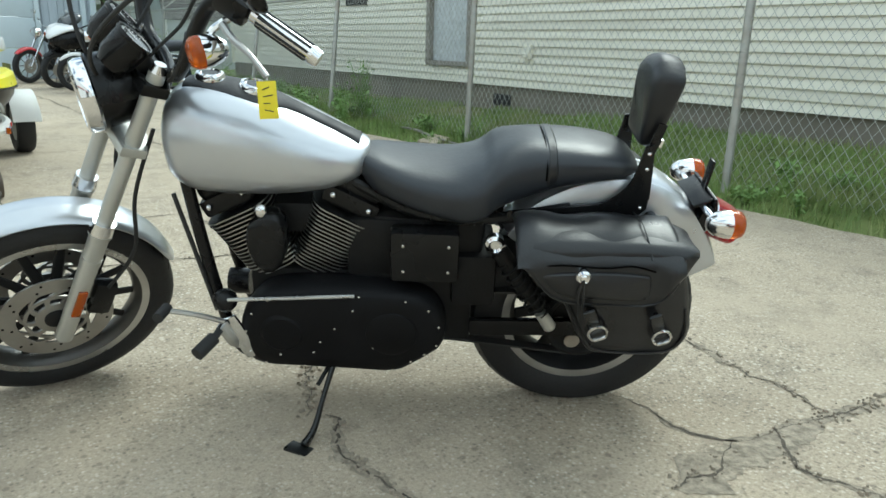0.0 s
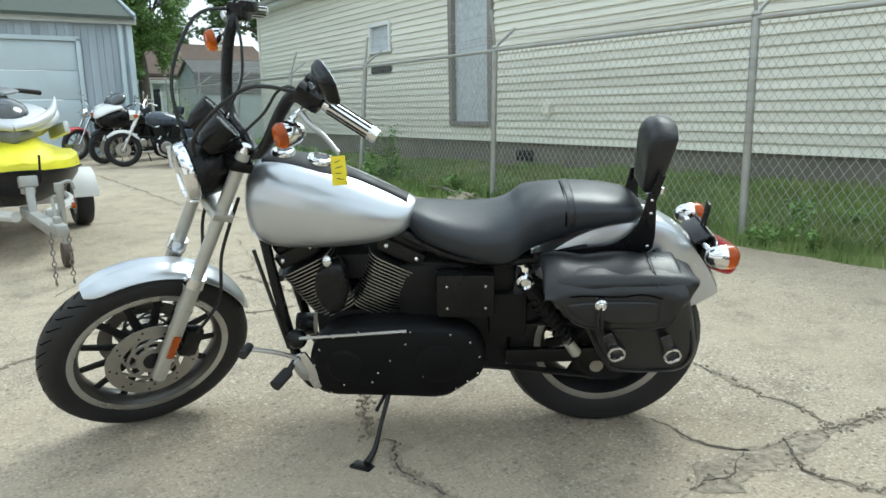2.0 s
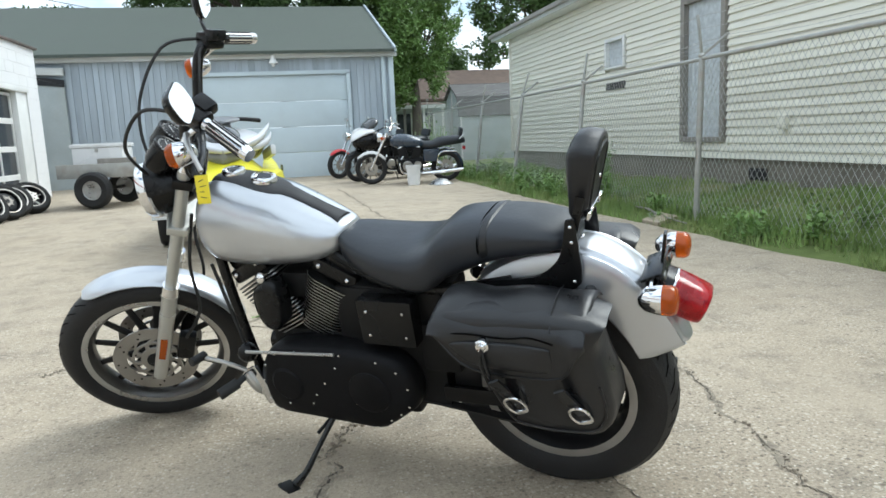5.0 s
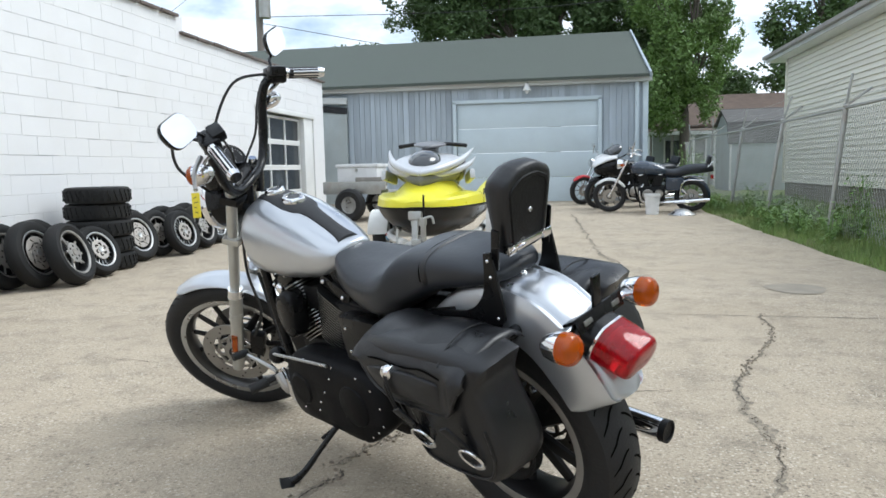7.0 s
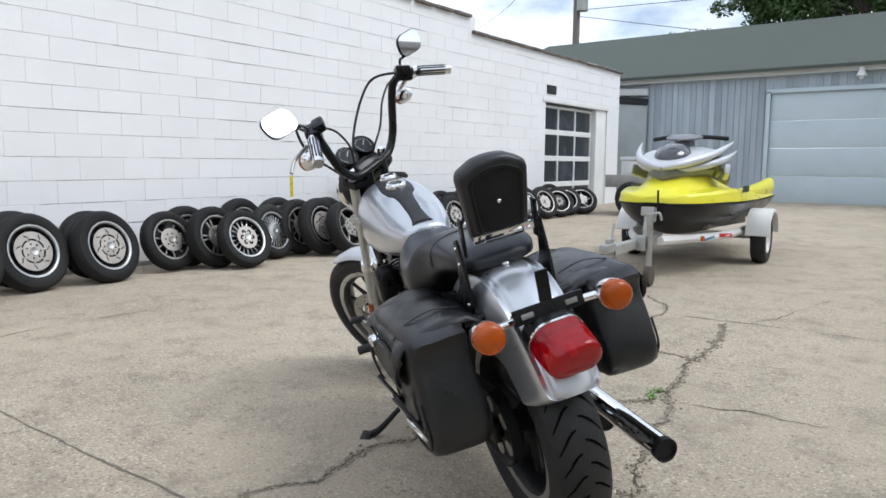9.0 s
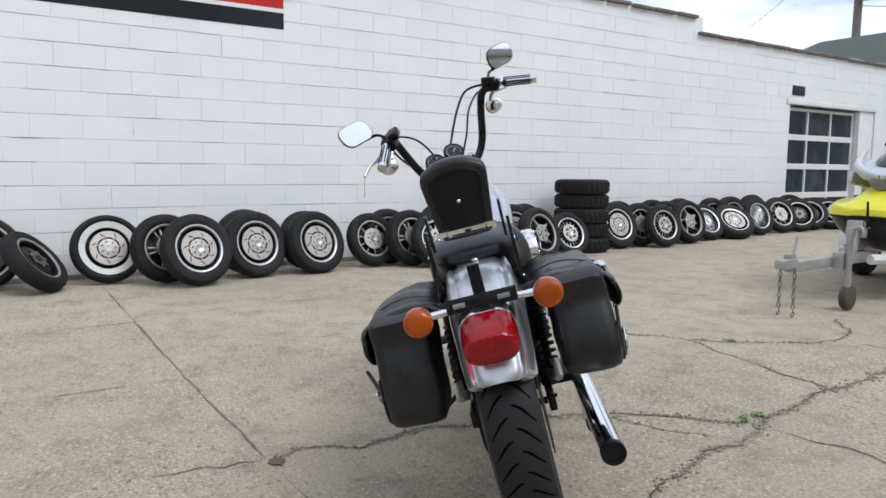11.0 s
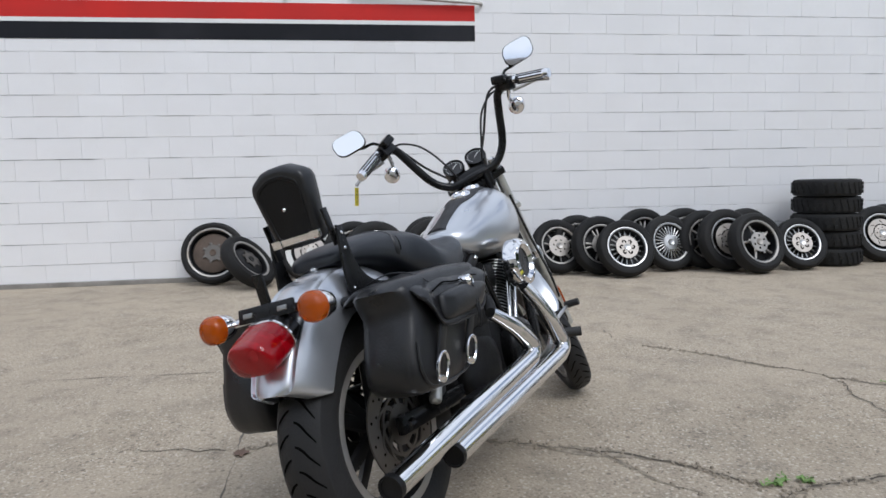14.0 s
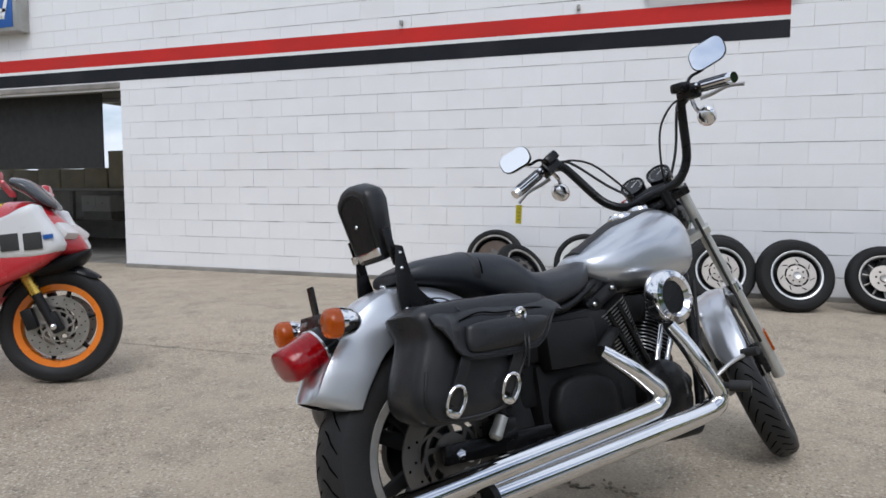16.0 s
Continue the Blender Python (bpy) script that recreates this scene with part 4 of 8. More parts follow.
            for s in (-1, 1):
                cy(b, (c[0] + r * math.cos(q), y + s * 0.0026, c[2] + r * math.sin(q)), (c[0] + r * math.cos(q), y + s * 0.0034, c[2] + r * math.sin(q)), 0.0038, seg=8)
    put("disc_drilling", b, GROOVE, parent)["kind"] = "stuff"
    return d


front = make_wheel("front_wheel", FAX, 0.328, 0.243, 0.105, 13, (0.0,), 0.0075, fp, GREYRIM, ALLOY, BLACKALLOY, bike)
for s in (-1, 1):
    disc("brake_disc", FAX, s * 0.062, 0.100, 0.146, 9, fp, front)
tread(FAX, 0.328, 0.243, 0.105, 40, fp, front)
rear = make_wheel("rear_wheel", RAX, 0.325, 0.212, 0.155, 5, (-0.2, 0.2), 0.011, bp, BLACKALLOY, DULLRIM, BLACKALLOY, bike)
disc("brake_disc", RAX, -0.085, 0.095, 0.146, 14, bp, rear, DARKDISC)
tread(RAX, 0.325, 0.212, 0.155, 36, bp, rear)
b = lathe(B(), [(0.03, 0.075), (0.1, 0.078), (0.105, 0.07), (0.107, 0.07), (0.107, 0.1), (0.1, 0.1), (0.09, 0.09), (0.03, 0.09)], RAX, "Y", 40, closed=True)
bp("drive_pulley", b, BLACKMATT, rear)
for i in range(5):
    a = 2 * math.pi * i / 5
    bp("pulley_boss", cy(B(), (RAX[0] + 0.066 * math.cos(a), 0.0915, RAX[2] + 0.066 * math.sin(a)), (RAX[0] + 0.066 * math.cos(a), 0.0945, RAX[2] + 0.066 * math.sin(a)), 0.022, seg=16), DULLALLOY, rear)
bp("axle_nut", cy(B(), (RAX[0], -0.13, RAX[2]), (RAX[0], -0.10, RAX[2]), 0.014, seg=6), CHROME, rear)
bp("axle", cy(B(), (RAX[0], -0.10, RAX[2]), (RAX[0], 0.12, RAX[2]), 0.011, seg=10), BLACKMATT, rear)

# drive belt and its guard
b = B()
for z0, z1 in ((RAX[2] + 0.107, 0.42), (RAX[2] - 0.107, 0.27)):
    bx(b, (0.13, 0.085, (z0 + z1) / 2), (0.42, 0.028, 0.006), (0, math.degrees(math.atan2(z0 - z1, 0.42)), 0))
bp("drive_belt", b, RUBBER)

# front fender: a shell round the wheel, open below
def fender(c, r, a0, a1, half, skirt, n, lift=0.0, thick=0.004):
    b, outer, inner = B(), [], []
    for i in range(n + 1):
        a = radians(a0 + (a1 - a0) * i / n)
        ca, sa = math.cos(a), math.sin(a)
        end = min(1.0, min(i, n - i) / 3 + 0.45)
        narrow = (0.62, 0.88, 0.97, 1.0)[min(3, i, n - i)]
        row_o, row_i = [], []
        for t in (-1.0, -0.97, -0.86, -0.66, -0.4, -0.14, 0.14, 0.4, 0.66, 0.86, 0.97, 1.0):
            y = t * half * narrow
            drop = skirt * end * max(0.0, (abs(t) - 0.55) / 0.45) ** 2.2 - (0.004 if abs(t) < 0.3 else 0.0)
            rr = r - drop + lift * (i / n)
            row_o.append(Vector((c[0] + rr * ca, c[1] + y, c[2] + rr * sa)))
            row_i.append(Vector((c[0] + (rr - thick) * ca, c[1] + y * 0.97, c[2] + (rr - thick) * sa)))
        outer.append(row_o + row_i[::-1])
    return rings(b, outer)


fp("front_fender", fender(FAX, 0.346, 69, 171, 0.057, 0.014, 26), SILVER, label="silver painted front fender", sharp=50)

# fork, yokes, headlamp
for s in (-1, 1):
    foot = Vector((FAX[0] - 0.012, s * 0.098, FAX[2] - 0.02))
    mid, top = foot + STEM * 0.36, foot + STEM * 0.83
    leg = fp("fork_slider", cy(cy(cy(B(), foot - STEM * 0.03, mid, 0.0235, 0.0255, 20), mid - STEM * 0.012, mid + STEM * 0.022, 0.030, 0.028, 20), foot + STEM * 0.25, foot + STEM * 0.27, 0.0268, seg=20), FORKALLOY, label="dull silver fork slider")
    fp("fork_seal", cy(B(), mid - STEM * 0.004, mid + STEM * 0.030, 0.0312, 0.0285, 20), CHROME, leg)
    fp("fork_tube", cy(B(), mid, top, 0.0195, seg=20), FORKALLOY, leg)
    fp("fork_cap", cy(B(), top, top + STEM * 0.02, 0.02, 0.014, 12), CHROME, leg)
    ref = foot + STEM * 0.12 + AHEAD * 0.0 + Vector((0, s * 0.0255, 0))
    m = Matrix.Translation(ref) @ Matrix.Rotation(-RAKE, 4, "Y")
    b = bx(B(), (0, 0, 0), (0.024, 0.01, 0.09), bev=0.004)
    b.transform(m)
    fp("reflector", b, AMBER, leg, "orange side reflector")
    b = bx(B(), (0, 0, 0), (0.06, 0.04, 0.11), bev=0.012)
    b.transform(Matrix.Translation(foot + STEM * 0.10 - AHEAD * 0.075 + Vector((0, -s * 0.03, 0))) @ Matrix.Rotation(-RAKE, 4, "Y"))
    fp("brake_caliper", b, BLACKGLOSS)
    fp("brake_hose", tb(B(), [foot + STEM * 0.16 - AHEAD * 0.07, foot + STEM * 0.3 - AHEAD * 0.10, foot + STEM * 0.48 - AHEAD * 0.05, foot + STEM * 0.68 - AHEAD * 0.035], 0.0055, 8), RUBBER)
base = Vector((FAX[0] - 0.012, 0, FAX[2] - 0.02))
for k, h in ((0.62, 0.026), (0.79, 0.03)):
    b = B()
    plate(b, [(-0.05, -0.05), (-0.03, -0.125), (0.03, -0.125), (0.04, 0.0), (0.03, 0.125), (-0.03, 0.125), (-0.05, 0.05)], -h / 2, h / 2, "Z", 0.006)
    b.transform(Matrix.Translation(base + STEM * k) @ Matrix.Rotation(-RAKE, 4, "Y"))
    fp("fork_yoke", b, BLACKGLOSS if k > 0.7 else FORKALLOY)
lampc = base + STEM * 0.70 + AHEAD * 0.060
bucket = fp("headlamp", lathe(B(), [(0.02, -0.11), (0.055, -0.095), (0.078, -0.04), (0.083, 0.02), (0.083, 0.03), (0.065, 0.035)], lampc, "X", 32), BLACKGLOSS)
fp("bezel", lathe(B(), [(0.083, 0.020), (0.089, 0.026), (0.089, 0.042), (0.083, 0.054), (0.071, 0.058), (0.069, 0.04)], lampc, "X", 32, closed=True), CHROME, bucket)
fp("lens", lathe(B(), [(0.002, 0.058), (0.045, 0.053), (0.070, 0.044), (0.069, 0.036), (0.002, 0.04)], lampc, "X", 32), CLEARLENS, bucket)
b = B()
loops = []
for i in range(9):
    a = radians(-75 + 150 * i / 8)
    y, z = 0.096 * math.sin(a), 0.096 * math.cos(a)
    loops.append([lampc + Vector(q) for q in ((0.022, y * 0.985, z * 0.985), (0.02, y * 0.99, z * 0.99), (-0.045, y * 0.96, z * 0.96), (-0.10, y * 0.78, z * 0.78), (-0.098, y * 0.74, z * 0.74), (-0.04, y * 0.92, z * 0.92), (0.02, y * 0.95, z * 0.95), (0.021, y * 0.95, z * 0.95))])
fp("headlamp_visor", rings(b, loops), BLACKGLOSS, bucket, "gloss black shell over the headlamp")
# two clocks
for s in (-1, 1):
    c = Vector((1.064, s * 0.052, 1.109))
    face = (Vector((-0.80, 0, 0.60))).normalized()
    m = Matrix.Translation(c) @ face.to_track_quat("Z", "Y").to_matrix().to_4x4()
    b = lathe(B(), [(0.006, -0.085), (0.030, -0.08), (0.042, -0.055), (0.044, -0.01), (0.044, 0.002), (0.038, 0.002)], (0, 0, 0), "Z", 28)
    b.transform(m)
    g = fp("gauge", b, BLACKGLOSS)
    b = lathe(B(), [(0.044, -0.004), (0.0465, 0.0), (0.0455, 0.008), (0.039, 0.006)], (0, 0, 0), "Z", 28, closed=True)
    b.transform(m)
    fp("bezel", b, BLACKGLOSS, g)
    b = cy(B(), (0, 0, 0.0022), (0, 0, 0.004), 0.0385, seg=28)
    b.transform(m)
    fp("dial", b, DIAL, g, "dark glazed clock dial")
    b = bx(B(), (0.008, 0.006, 0.0048), (0.03, 0.002, 0.001), (0, 0, 35))
    for i in range(16):
        a = radians(-40 + 260 * i / 15)
        bx(b, (0.033 * math.cos(a), 0.033 * math.sin(a), 0.0046), (0.006, 0.0014, 0.001), (0, 0, math.degrees(a)))
    b.transform(m)
    fp("needle_and_marks", b, WHITE, g)
fp("gauge_bracket", bx(B(), (1.05, 0, 1.045), (0.05, 0.14, 0.05), (0, 30, 0), 0.015), BLACKGLOSS)

# handlebar, grips, controls, mirrors, signals
bar_pts = [(1.0, 0, 1.03), (1.005, 0.07, 1.03), (1.005, 0.12, 1.045), (0.992, 0.17, 1.10), (0.955, 0.215, 1.215), (0.925, 0.24, 1.268), (0.89, 0.285, 1.277), (0.85, 0.325, 1.255)]
full = [(x, -y, z) for x, y, z in bar_pts[:0:-1]] + bar_pts
bars = fp("handlebar", tb(B(), full, 0.0165, 12, 5), BLACKGLOSS, label="tall gloss black handlebar")
for s in (-1, 1):
    fp("riser", cy(B(), (1.03, s * 0.045, 0.965), (1.0, s * 0.045, 1.03), 0.02, seg=14), BLACKGLOSS, bars)
    inner, outer = Vector((0.87, s * 0.308, 1.268)), Vector((0.78, s * 0.41, 1.206))
    d = (outer - inner).normalized()
    grip = fp("grip", cy(cy(B(), inner, outer, 0.0185, seg=20), outer - d * 0.012, outer + d * 0.004, 0.0205, 0.018, 20), CHROME, bars, "chrome grip with black rubber bands")
    side = d.cross(Vector((0, 0, 1))).normalized()
    other = side.cross(d)
    for i in range(10):
        a = 2 * math.pi * i / 10
        o = (side * math.cos(a) + other * math.sin(a)) * 0.0180
        fp("grip_band", cy(B(), inner + d * 0.015 + o, outer - d * 0.02 + o, 0.0030, seg=6), RUBBER, grip)
    hub = Vector((0.893, s * 0.275, 1.278))
    m = Matrix.Translation(hub) @ d.to_track_quat("X", "Z").to_matrix().to_4x4()
    b = bx(bx(B(), (0, 0, 0), (0.075, 0.055, 0.055), bev=0.014), (-0.005, 0.03 * s, 0.018), (0.06, 0.045, 0.035), bev=0.01)
    b.transform(m)
    fp("switch_housing", b, BLACKGLOSS, bars)
    p0 = Vector((0.93, s * 0.30, 1.25))
    lever_tip = Vector((0.897, s * 0.441, 1.21))
    fp("lever", tb(B(), [p0, Vector((0.926, s * 0.345, 1.243)), Vector((0.912, s * 0.395, 1.235)), lever_tip], [0.009, 0.0075, 0.006, 0.0065], 8, 5), DULLRIM, bars)
    mc = Vector((0.890, s * 0.386, 1.369))
    face = Vector((-0.95, 0.07, 0.20) if s > 0 else (-0.93, 0.12, -0.05)).normalized()
    m = Matrix.Translation(mc) @ face.to_track_quat("Z", "Y").to_matrix().to_4x4()
    shape = rounded(0.128, 0.088, 0.034, 5)
    shape = [(x + 0.12 * z * -s, z) for x, z in shape]
    b = B()
    rings(b, [[Vector((x * k, z * k, h)) for x, z in shape] for k, h in ((0.55, -0.026), (0.85, -0.018), (1.0, -0.004), (1.0, 0.003), (0.96, 0.005))])
    b.transform(m)
    mir = fp("mirror", b, BLACKGLOSS, label="black-backed handlebar mirror")
    b = B()
    rings(b, [[Vector((x * 0.95, z * 0.95, h)) for x, z in shape] for h in (0.004, 0.0062)])
    b.transform(m)
    fp("mirror_glass", b, MIRROR, mir)
    fp("mirror_stem", tb(B(), [hub + Vector((0, 0, 0.02)), hub + Vector((0.01, s * 0.03, 0.05)), mc + Vector((0.02, -s * 0.035, -0.035)), mc + Vector((0.018, 0, 0))], 0.0058, 8), BLACKGLOSS, mir)
    sc = Vector((0.965, s * 0.293, 1.197))
    sig = fp("turn_signal", lathe(B(), [(0.003, -0.042), (0.016, -0.038), (0.028, -0.022), (0.033, 0.0), (0.034, 0.012), (0.028, 0.014)], sc, "X", 24), CHROME, label="chrome bullet front turn signal")
    fp("lens", lathe(B(), [(0.033, 0.011), (0.033, 0.026), (0.026, 0.036), (0.012, 0.04), (0.001, 0.041), (0.001, 0.02)], sc, "X", 24), AMBER, sig, "orange lens")
    fp("stalk", tb(B(), [sc, sc + Vector((-0.02, -s * 0.02, 0.03)), hub + Vector((0.0, 0.0, -0.025))], 0.008, 8), CHROME, sig)
    fp("cable", tb(B(), [hub + AHEAD * 0.03, hub + Vector((0.14, -s * 0.05, 0.03)), hub + Vector((0.25, -s * 0.13, -0.09)), Vector((1.16, s * 0.05, 1.05)), Vector((1.10, s * 0.04, 0.93))], 0.0052, 8), RUBBER)
    fp("cable", tb(B(), [hub + Vector((0.02, -s * 0.03, 0.0)), hub + Vector((0.03, -s * 0.075, -0.005)), hub + Vector((0.045, -s * 0.135, -0.05)), hub + Vector((0.075, -s * 0.18, -0.13)), Vector((1.045, s * 0.06, 1.06)), Vector((1.08, s * 0.05, 0.97))], 0.0042, 8), RUBBER)
    fp("switch_wire", tb(B(), [(x + 0.016, s * y, z - 0.012) for x, y, z in bar_pts[2:7]], 0.005, 6), RUBBER, bars)

# price tag on a string from the clutch lever
tip = TURNED @ Vector((0.897, 0.441, 1.21))
tagtop = tip + Vector((0.0, 0.002, -0.006))
bp("tag_string", tb(B(), [tip, tagtop], 0.0012, 5, 1), WHITE)
tag_m = Matrix.Translation(tagtop + Vector((0, 0.0095, -0.0355))) @ Euler((radians(14.8), 0, radians(12))).to_matrix().to_4x4()
b = bx(B(), (0, 0, 0), (0.036, 0.0016, 0.071), bev=0.0006)
b.transform(tag_m)
tag = bp("price_tag", b, YELLOWTAG, label="yellow paper price tag")
b = B()
for i, w in enumerate((0.02, 0.026, 0.018, 0.024)):
    for s in (-1, 1):
        bx(b, (0.002 - 0.003 * (i % 2), s * 0.0012, 0.022 - 0.014 * i), (w * 0.7, 0.0006, 0.0019), (0, 20 - 11 * i, 0))
b.transform(tag_m)
bp("tag_writing", b, INK, tag)

# fuel tank
CONSOLE = mat("dark_console_vinyl", (0.024, 0.024, 0.026), 0.55, var=0.2, scale=12, bump=0.1, bscale=120, spec=0.4)
TANK = [(0.512, 0.03, 0.815, 0.775), (0.525, 0.07, 0.822, 0.748), (0.56, 0.098, 0.838, 0.724), (0.62, 0.122, 0.868, 0.706), (0.69, 0.138, 0.903, 0.696), (0.76, 0.148, 0.932, 0.691), (0.84, 0.153, 0.956, 0.690), (0.91, 0.149, 0.968, 0.692), (0.96, 0.138, 0.960, 0.702), (0.995, 0.114, 0.935, 0.728), (1.012, 0.07, 0.895, 0.765)]


def body_loops(sections, n_exp, k, low=1.0, steps=3):
    xs = [s[0] for s in sections]
    fine = []
    for i in range(len(sections) - 1):
        for j in range(steps):
            fine.append(i + j / steps)
    fine.append(len(sections) - 1)
    cols = [smooth_line([(float(i), s[c], 0) for i, s in enumerate(sections)], steps) for c in range(4)]
    out = []
    for i in range(len(fine)):
        x, hw, zt, zb = (cols[c][i].y for c in range(4))
        zc = zb + (zt - zb) * 0.46
        ring = []
        for q in range(k):
            a = 2 * math.pi * q / k
            ca, sa = math.cos(a), math.sin(a)
            y = hw * math.copysign(abs(ca) ** (2 / n_exp), ca)
            z = zc + ((zt - zc) if sa > 0 else (zc - zb)) * math.copysign(abs(sa) ** (2 / (n_exp if sa > 0 else n_exp * low)), sa)
            ring.append(Vector((x, y, z)))
        out.append(ring)
    return out


def tank_top(x, y):
    t = [np.interp(x, [s[0] for s in TANK], [s[c] for s in TANK]) for c in range(4)]
    zc = t[3] + (t[2] - t[3]) * 0.46
    return zc + (t[2] - zc) * max(0.0, 1 - (abs(y) / t[1]) ** 2.3) ** (1 / 2.3)


tank = bp("fuel_tank", rings(B(), body_loops(TANK, 2.3, 36, 1.3)), SILVER, label="silver metallic fuel tank", sharp=60)
half_w = [(0.535, 0.038), (0.56, 0.030), (0.60, 0.027), (0.68, 0.030), (0.715, 0.036), (0.735, 0.052), (0.78, 0.061), (0.82, 0.060), (0.85, 0.056), (0.89, 0.054), (0.93, 0.048), (0.965, 0.036)]
b, loops = B(), []
for i in range(40):
    x = 0.535 + 0.42 * i / 39
    w = float(np.interp(x, [q[0] for q in half_w], [q[1] for q in half_w]))
    top = [Vector((x, w * t, tank_top(x, w * t) + 0.008 * (1 - 0.8 * abs(t) ** 6))) for t in (-1, -0.9, -0.6, -0.2, 0.2, 0.6, 0.9, 1)]
    loops.append(top + [Vector((x, w, tank_top(x, w) - 0.02)), Vector((x, -w, tank_top(x, w) - 0.02))])
bp("tank_console", rings(b, loops), CONSOLE, tank, "black wrinkle tank console strip", 50)
for x, r in ((0.79, 0.036), (0.897, 0.032)):
    z = tank_top(x, 0) + 0.006
    m = Matrix.Translation((x, 0, z)) @ Matrix.Rotation(radians(14 if x < 0.85 else 6), 4, "Y").inverted()
    b = lathe(B(), [(r * 1.15, -0.004), (r * 1.12, 0.006), (r, 0.012), (r * 0.8, 0.014), (r * 0.75, 0.009), (0.001, 0.009)], (0, 0, 0), "Z", 28)
    b.transform(m)
    bp("filler_cap", b, CHROME, tank, "round chrome fuel cap")
    b = cy(B(), (0, 0, 0.0095), (0, 0, 0.0115), r * 0.62, seg=24)
    b.transform(m)
    bp("cap_face", b, DIAL if x < 0.85 else BLACKGLOSS, tank)

# seat: rider's bucket and passenger pillion
SEAT = [(0.545, 0.05, 0.806, 0.76), (0.50, 0.095, 0.800, 0.712), (0.44, 0.128, 0.788, 0.690), (0.36, 0.152, 0.778, 0.668), (0.28, 0.165, 0.778, 0.650), (0.225, 0.165, 0.797, 0.655), (0.185, 0.152, 0.832, 0.685), (0.125, 0.130, 0.848, 0.705), (0.05, 0.126, 0.850, 0.736), (-0.03, 0.121, 0.845, 0.753), (-0.11, 0.108, 0.832, 0.766), (-0.155, 0.08, 0.812, 0.775), (-0.166, 0.05, 0.796, 0.778)]
seat = bp("seat", rings(B(), body_loops(SEAT, 3.0, 40, 1.2)), SEATVINYL, label="black vinyl two-up seat", sharp=60)
b, loops = B(), []
for x in (0.045, 0.05, 0.066, 0.071):
    t = [float(np.interp(x, [s[0] for s in SEAT[::-1]], [s[c] for s in SEAT[::-1]])) for c in range(4)]
    zc = t[3] + (t[2] - t[3]) * 0.46
    g = 0.004 if 0.047 < x < 0.07 else 0.0
    loops.append([Vector((x, (t[1] + g) * math.copysign(abs(math.cos(a)) ** (2 / 2.7), math.cos(a)), zc + (t[2] + g - zc) * max(0.0, math.sin(a)) ** (2 / 2.7) + min(0, math.sin(a)) * 0.06)) for a in (radians(-20 + 220 * i / 30) for i in range(31))])
vs = [[b.verts.new(p) for p in l] for l in loops]
for r0, r1 in zip(vs, vs[1:]):
    for i in range(30):
        b.faces.new((r0[i], r0[i + 1], r1[i + 1], r1[i]))
# a thin black tube paints the dark crease in front of the strap
bp("strap_gap", tb(B(), [tuple(p + Vector((0.002, 0, 0.0))) for p in loops[3][2:-2]], 0.0026, 6, 1), GROOVE, seat)
bp("seat_strap", b, LEATHER, seat)
bp("seat_bolt", ball(B(), (-0.165, 0, 0.778), (0.012, 0.012, 0.006)), CHROME, seat)

# rear fender
FEN = [(0.16, 0.60), (0.11, 0.68), (0.03, 0.735), (-0.06, 0.768), (-0.16, 0.775), (-0.25, 0.748), (-0.33, 0.685), (-0.392, 0.60), (-0.422, 0.542), (-0.436, 0.512)]
FLUTE = ((0, 0.15, 0.3, 0.42, 0.5, 0.55, 0.6, 0.65, 0.69, 0.75, 0.81, 0.9, 1.0), (0.0, 0.0006, 0.0022, 0.0044, 0.0068, 0.0112, 0.0162, 0.0166, 0.0128, 0.0086, 0.0090, 0.013, 0.015))  # crowned middle, groove and ridge along each side
line = smooth_line([(x, 0, z) for x, z in FEN], 4)
b, loops = B(), []
for i, p in enumerate(line):
    d = (line[min(i + 1, len(line) - 1)] - line[max(i - 1, 0)]).normalized()
    out = Vector((d.z, 0, -d.x))
    if out.z < 0 and p.x > -0.3:
        out = -out
    if p.x <= -0.3 and out.x > 0:
        out = -out
    end = 1.0 - 0.5 * max(0.0, (i - len(line) + 4) / 3)
    wide = 0.104 - 0.040 * max(0.0, i / len(line) - 0.55) - 0.030 * max(0.0, (i - len(line) + 5) / 4) ** 3
    orow, irow = [], []
    for t in (-1, -0.985, -0.955, -0.92, -0.87, -0.81, -0.75, -0.69, -0.65, -0.60, -0.55, -0.50, -0.42, -0.3, -0.15, 0, 0.15, 0.3, 0.42, 0.50, 0.55, 0.60, 0.65, 0.69, 0.75, 0.81, 0.87, 0.92, 0.955, 0.985, 1):
        drop = float(np.interp(abs(t), FLUTE[0], FLUTE[1])) + 0.108 * max(0.0, (abs(t) - 0.66) / 0.34) ** 2.6 * end
        orow.append(p + Vector((0, wide * t, 0)) - out * drop)
        irow.append(p + Vector((0, (wide - 0.004) * t, 0)) - out * (drop + 0.004))
    loops.append(orow + irow[::-1])
bp("rear_fender", rings(b, loops), SILVER, label="silver painted rear fender", sharp=50)
for s in (-1, 1):
    plate_o = [(p.x, p.y) for p in smooth_line([(0.16, 0.685, 0), (0.02, 0.700, 0), (-0.06, 0.711, 0), (-0.108, 0.732, 0), (-0.138, 0.775, 0), (-0.152, 0.83, 0), (-0.158, 0.868, 0)], 3)] + [(-0.180, 0.872), (-0.186, 0.80), (-0.190, 0.735), (-0.187, 0.700), (-0.165, 0.677), (-0.07, 0.668), (0.16, 0.660)]
    bp("sissy_bar_plate", plate(B(), plate_o, s * 0.108, s * 0.116, "Y", 0.002), BLACKGLOSS, label="black side plate of the backrest")
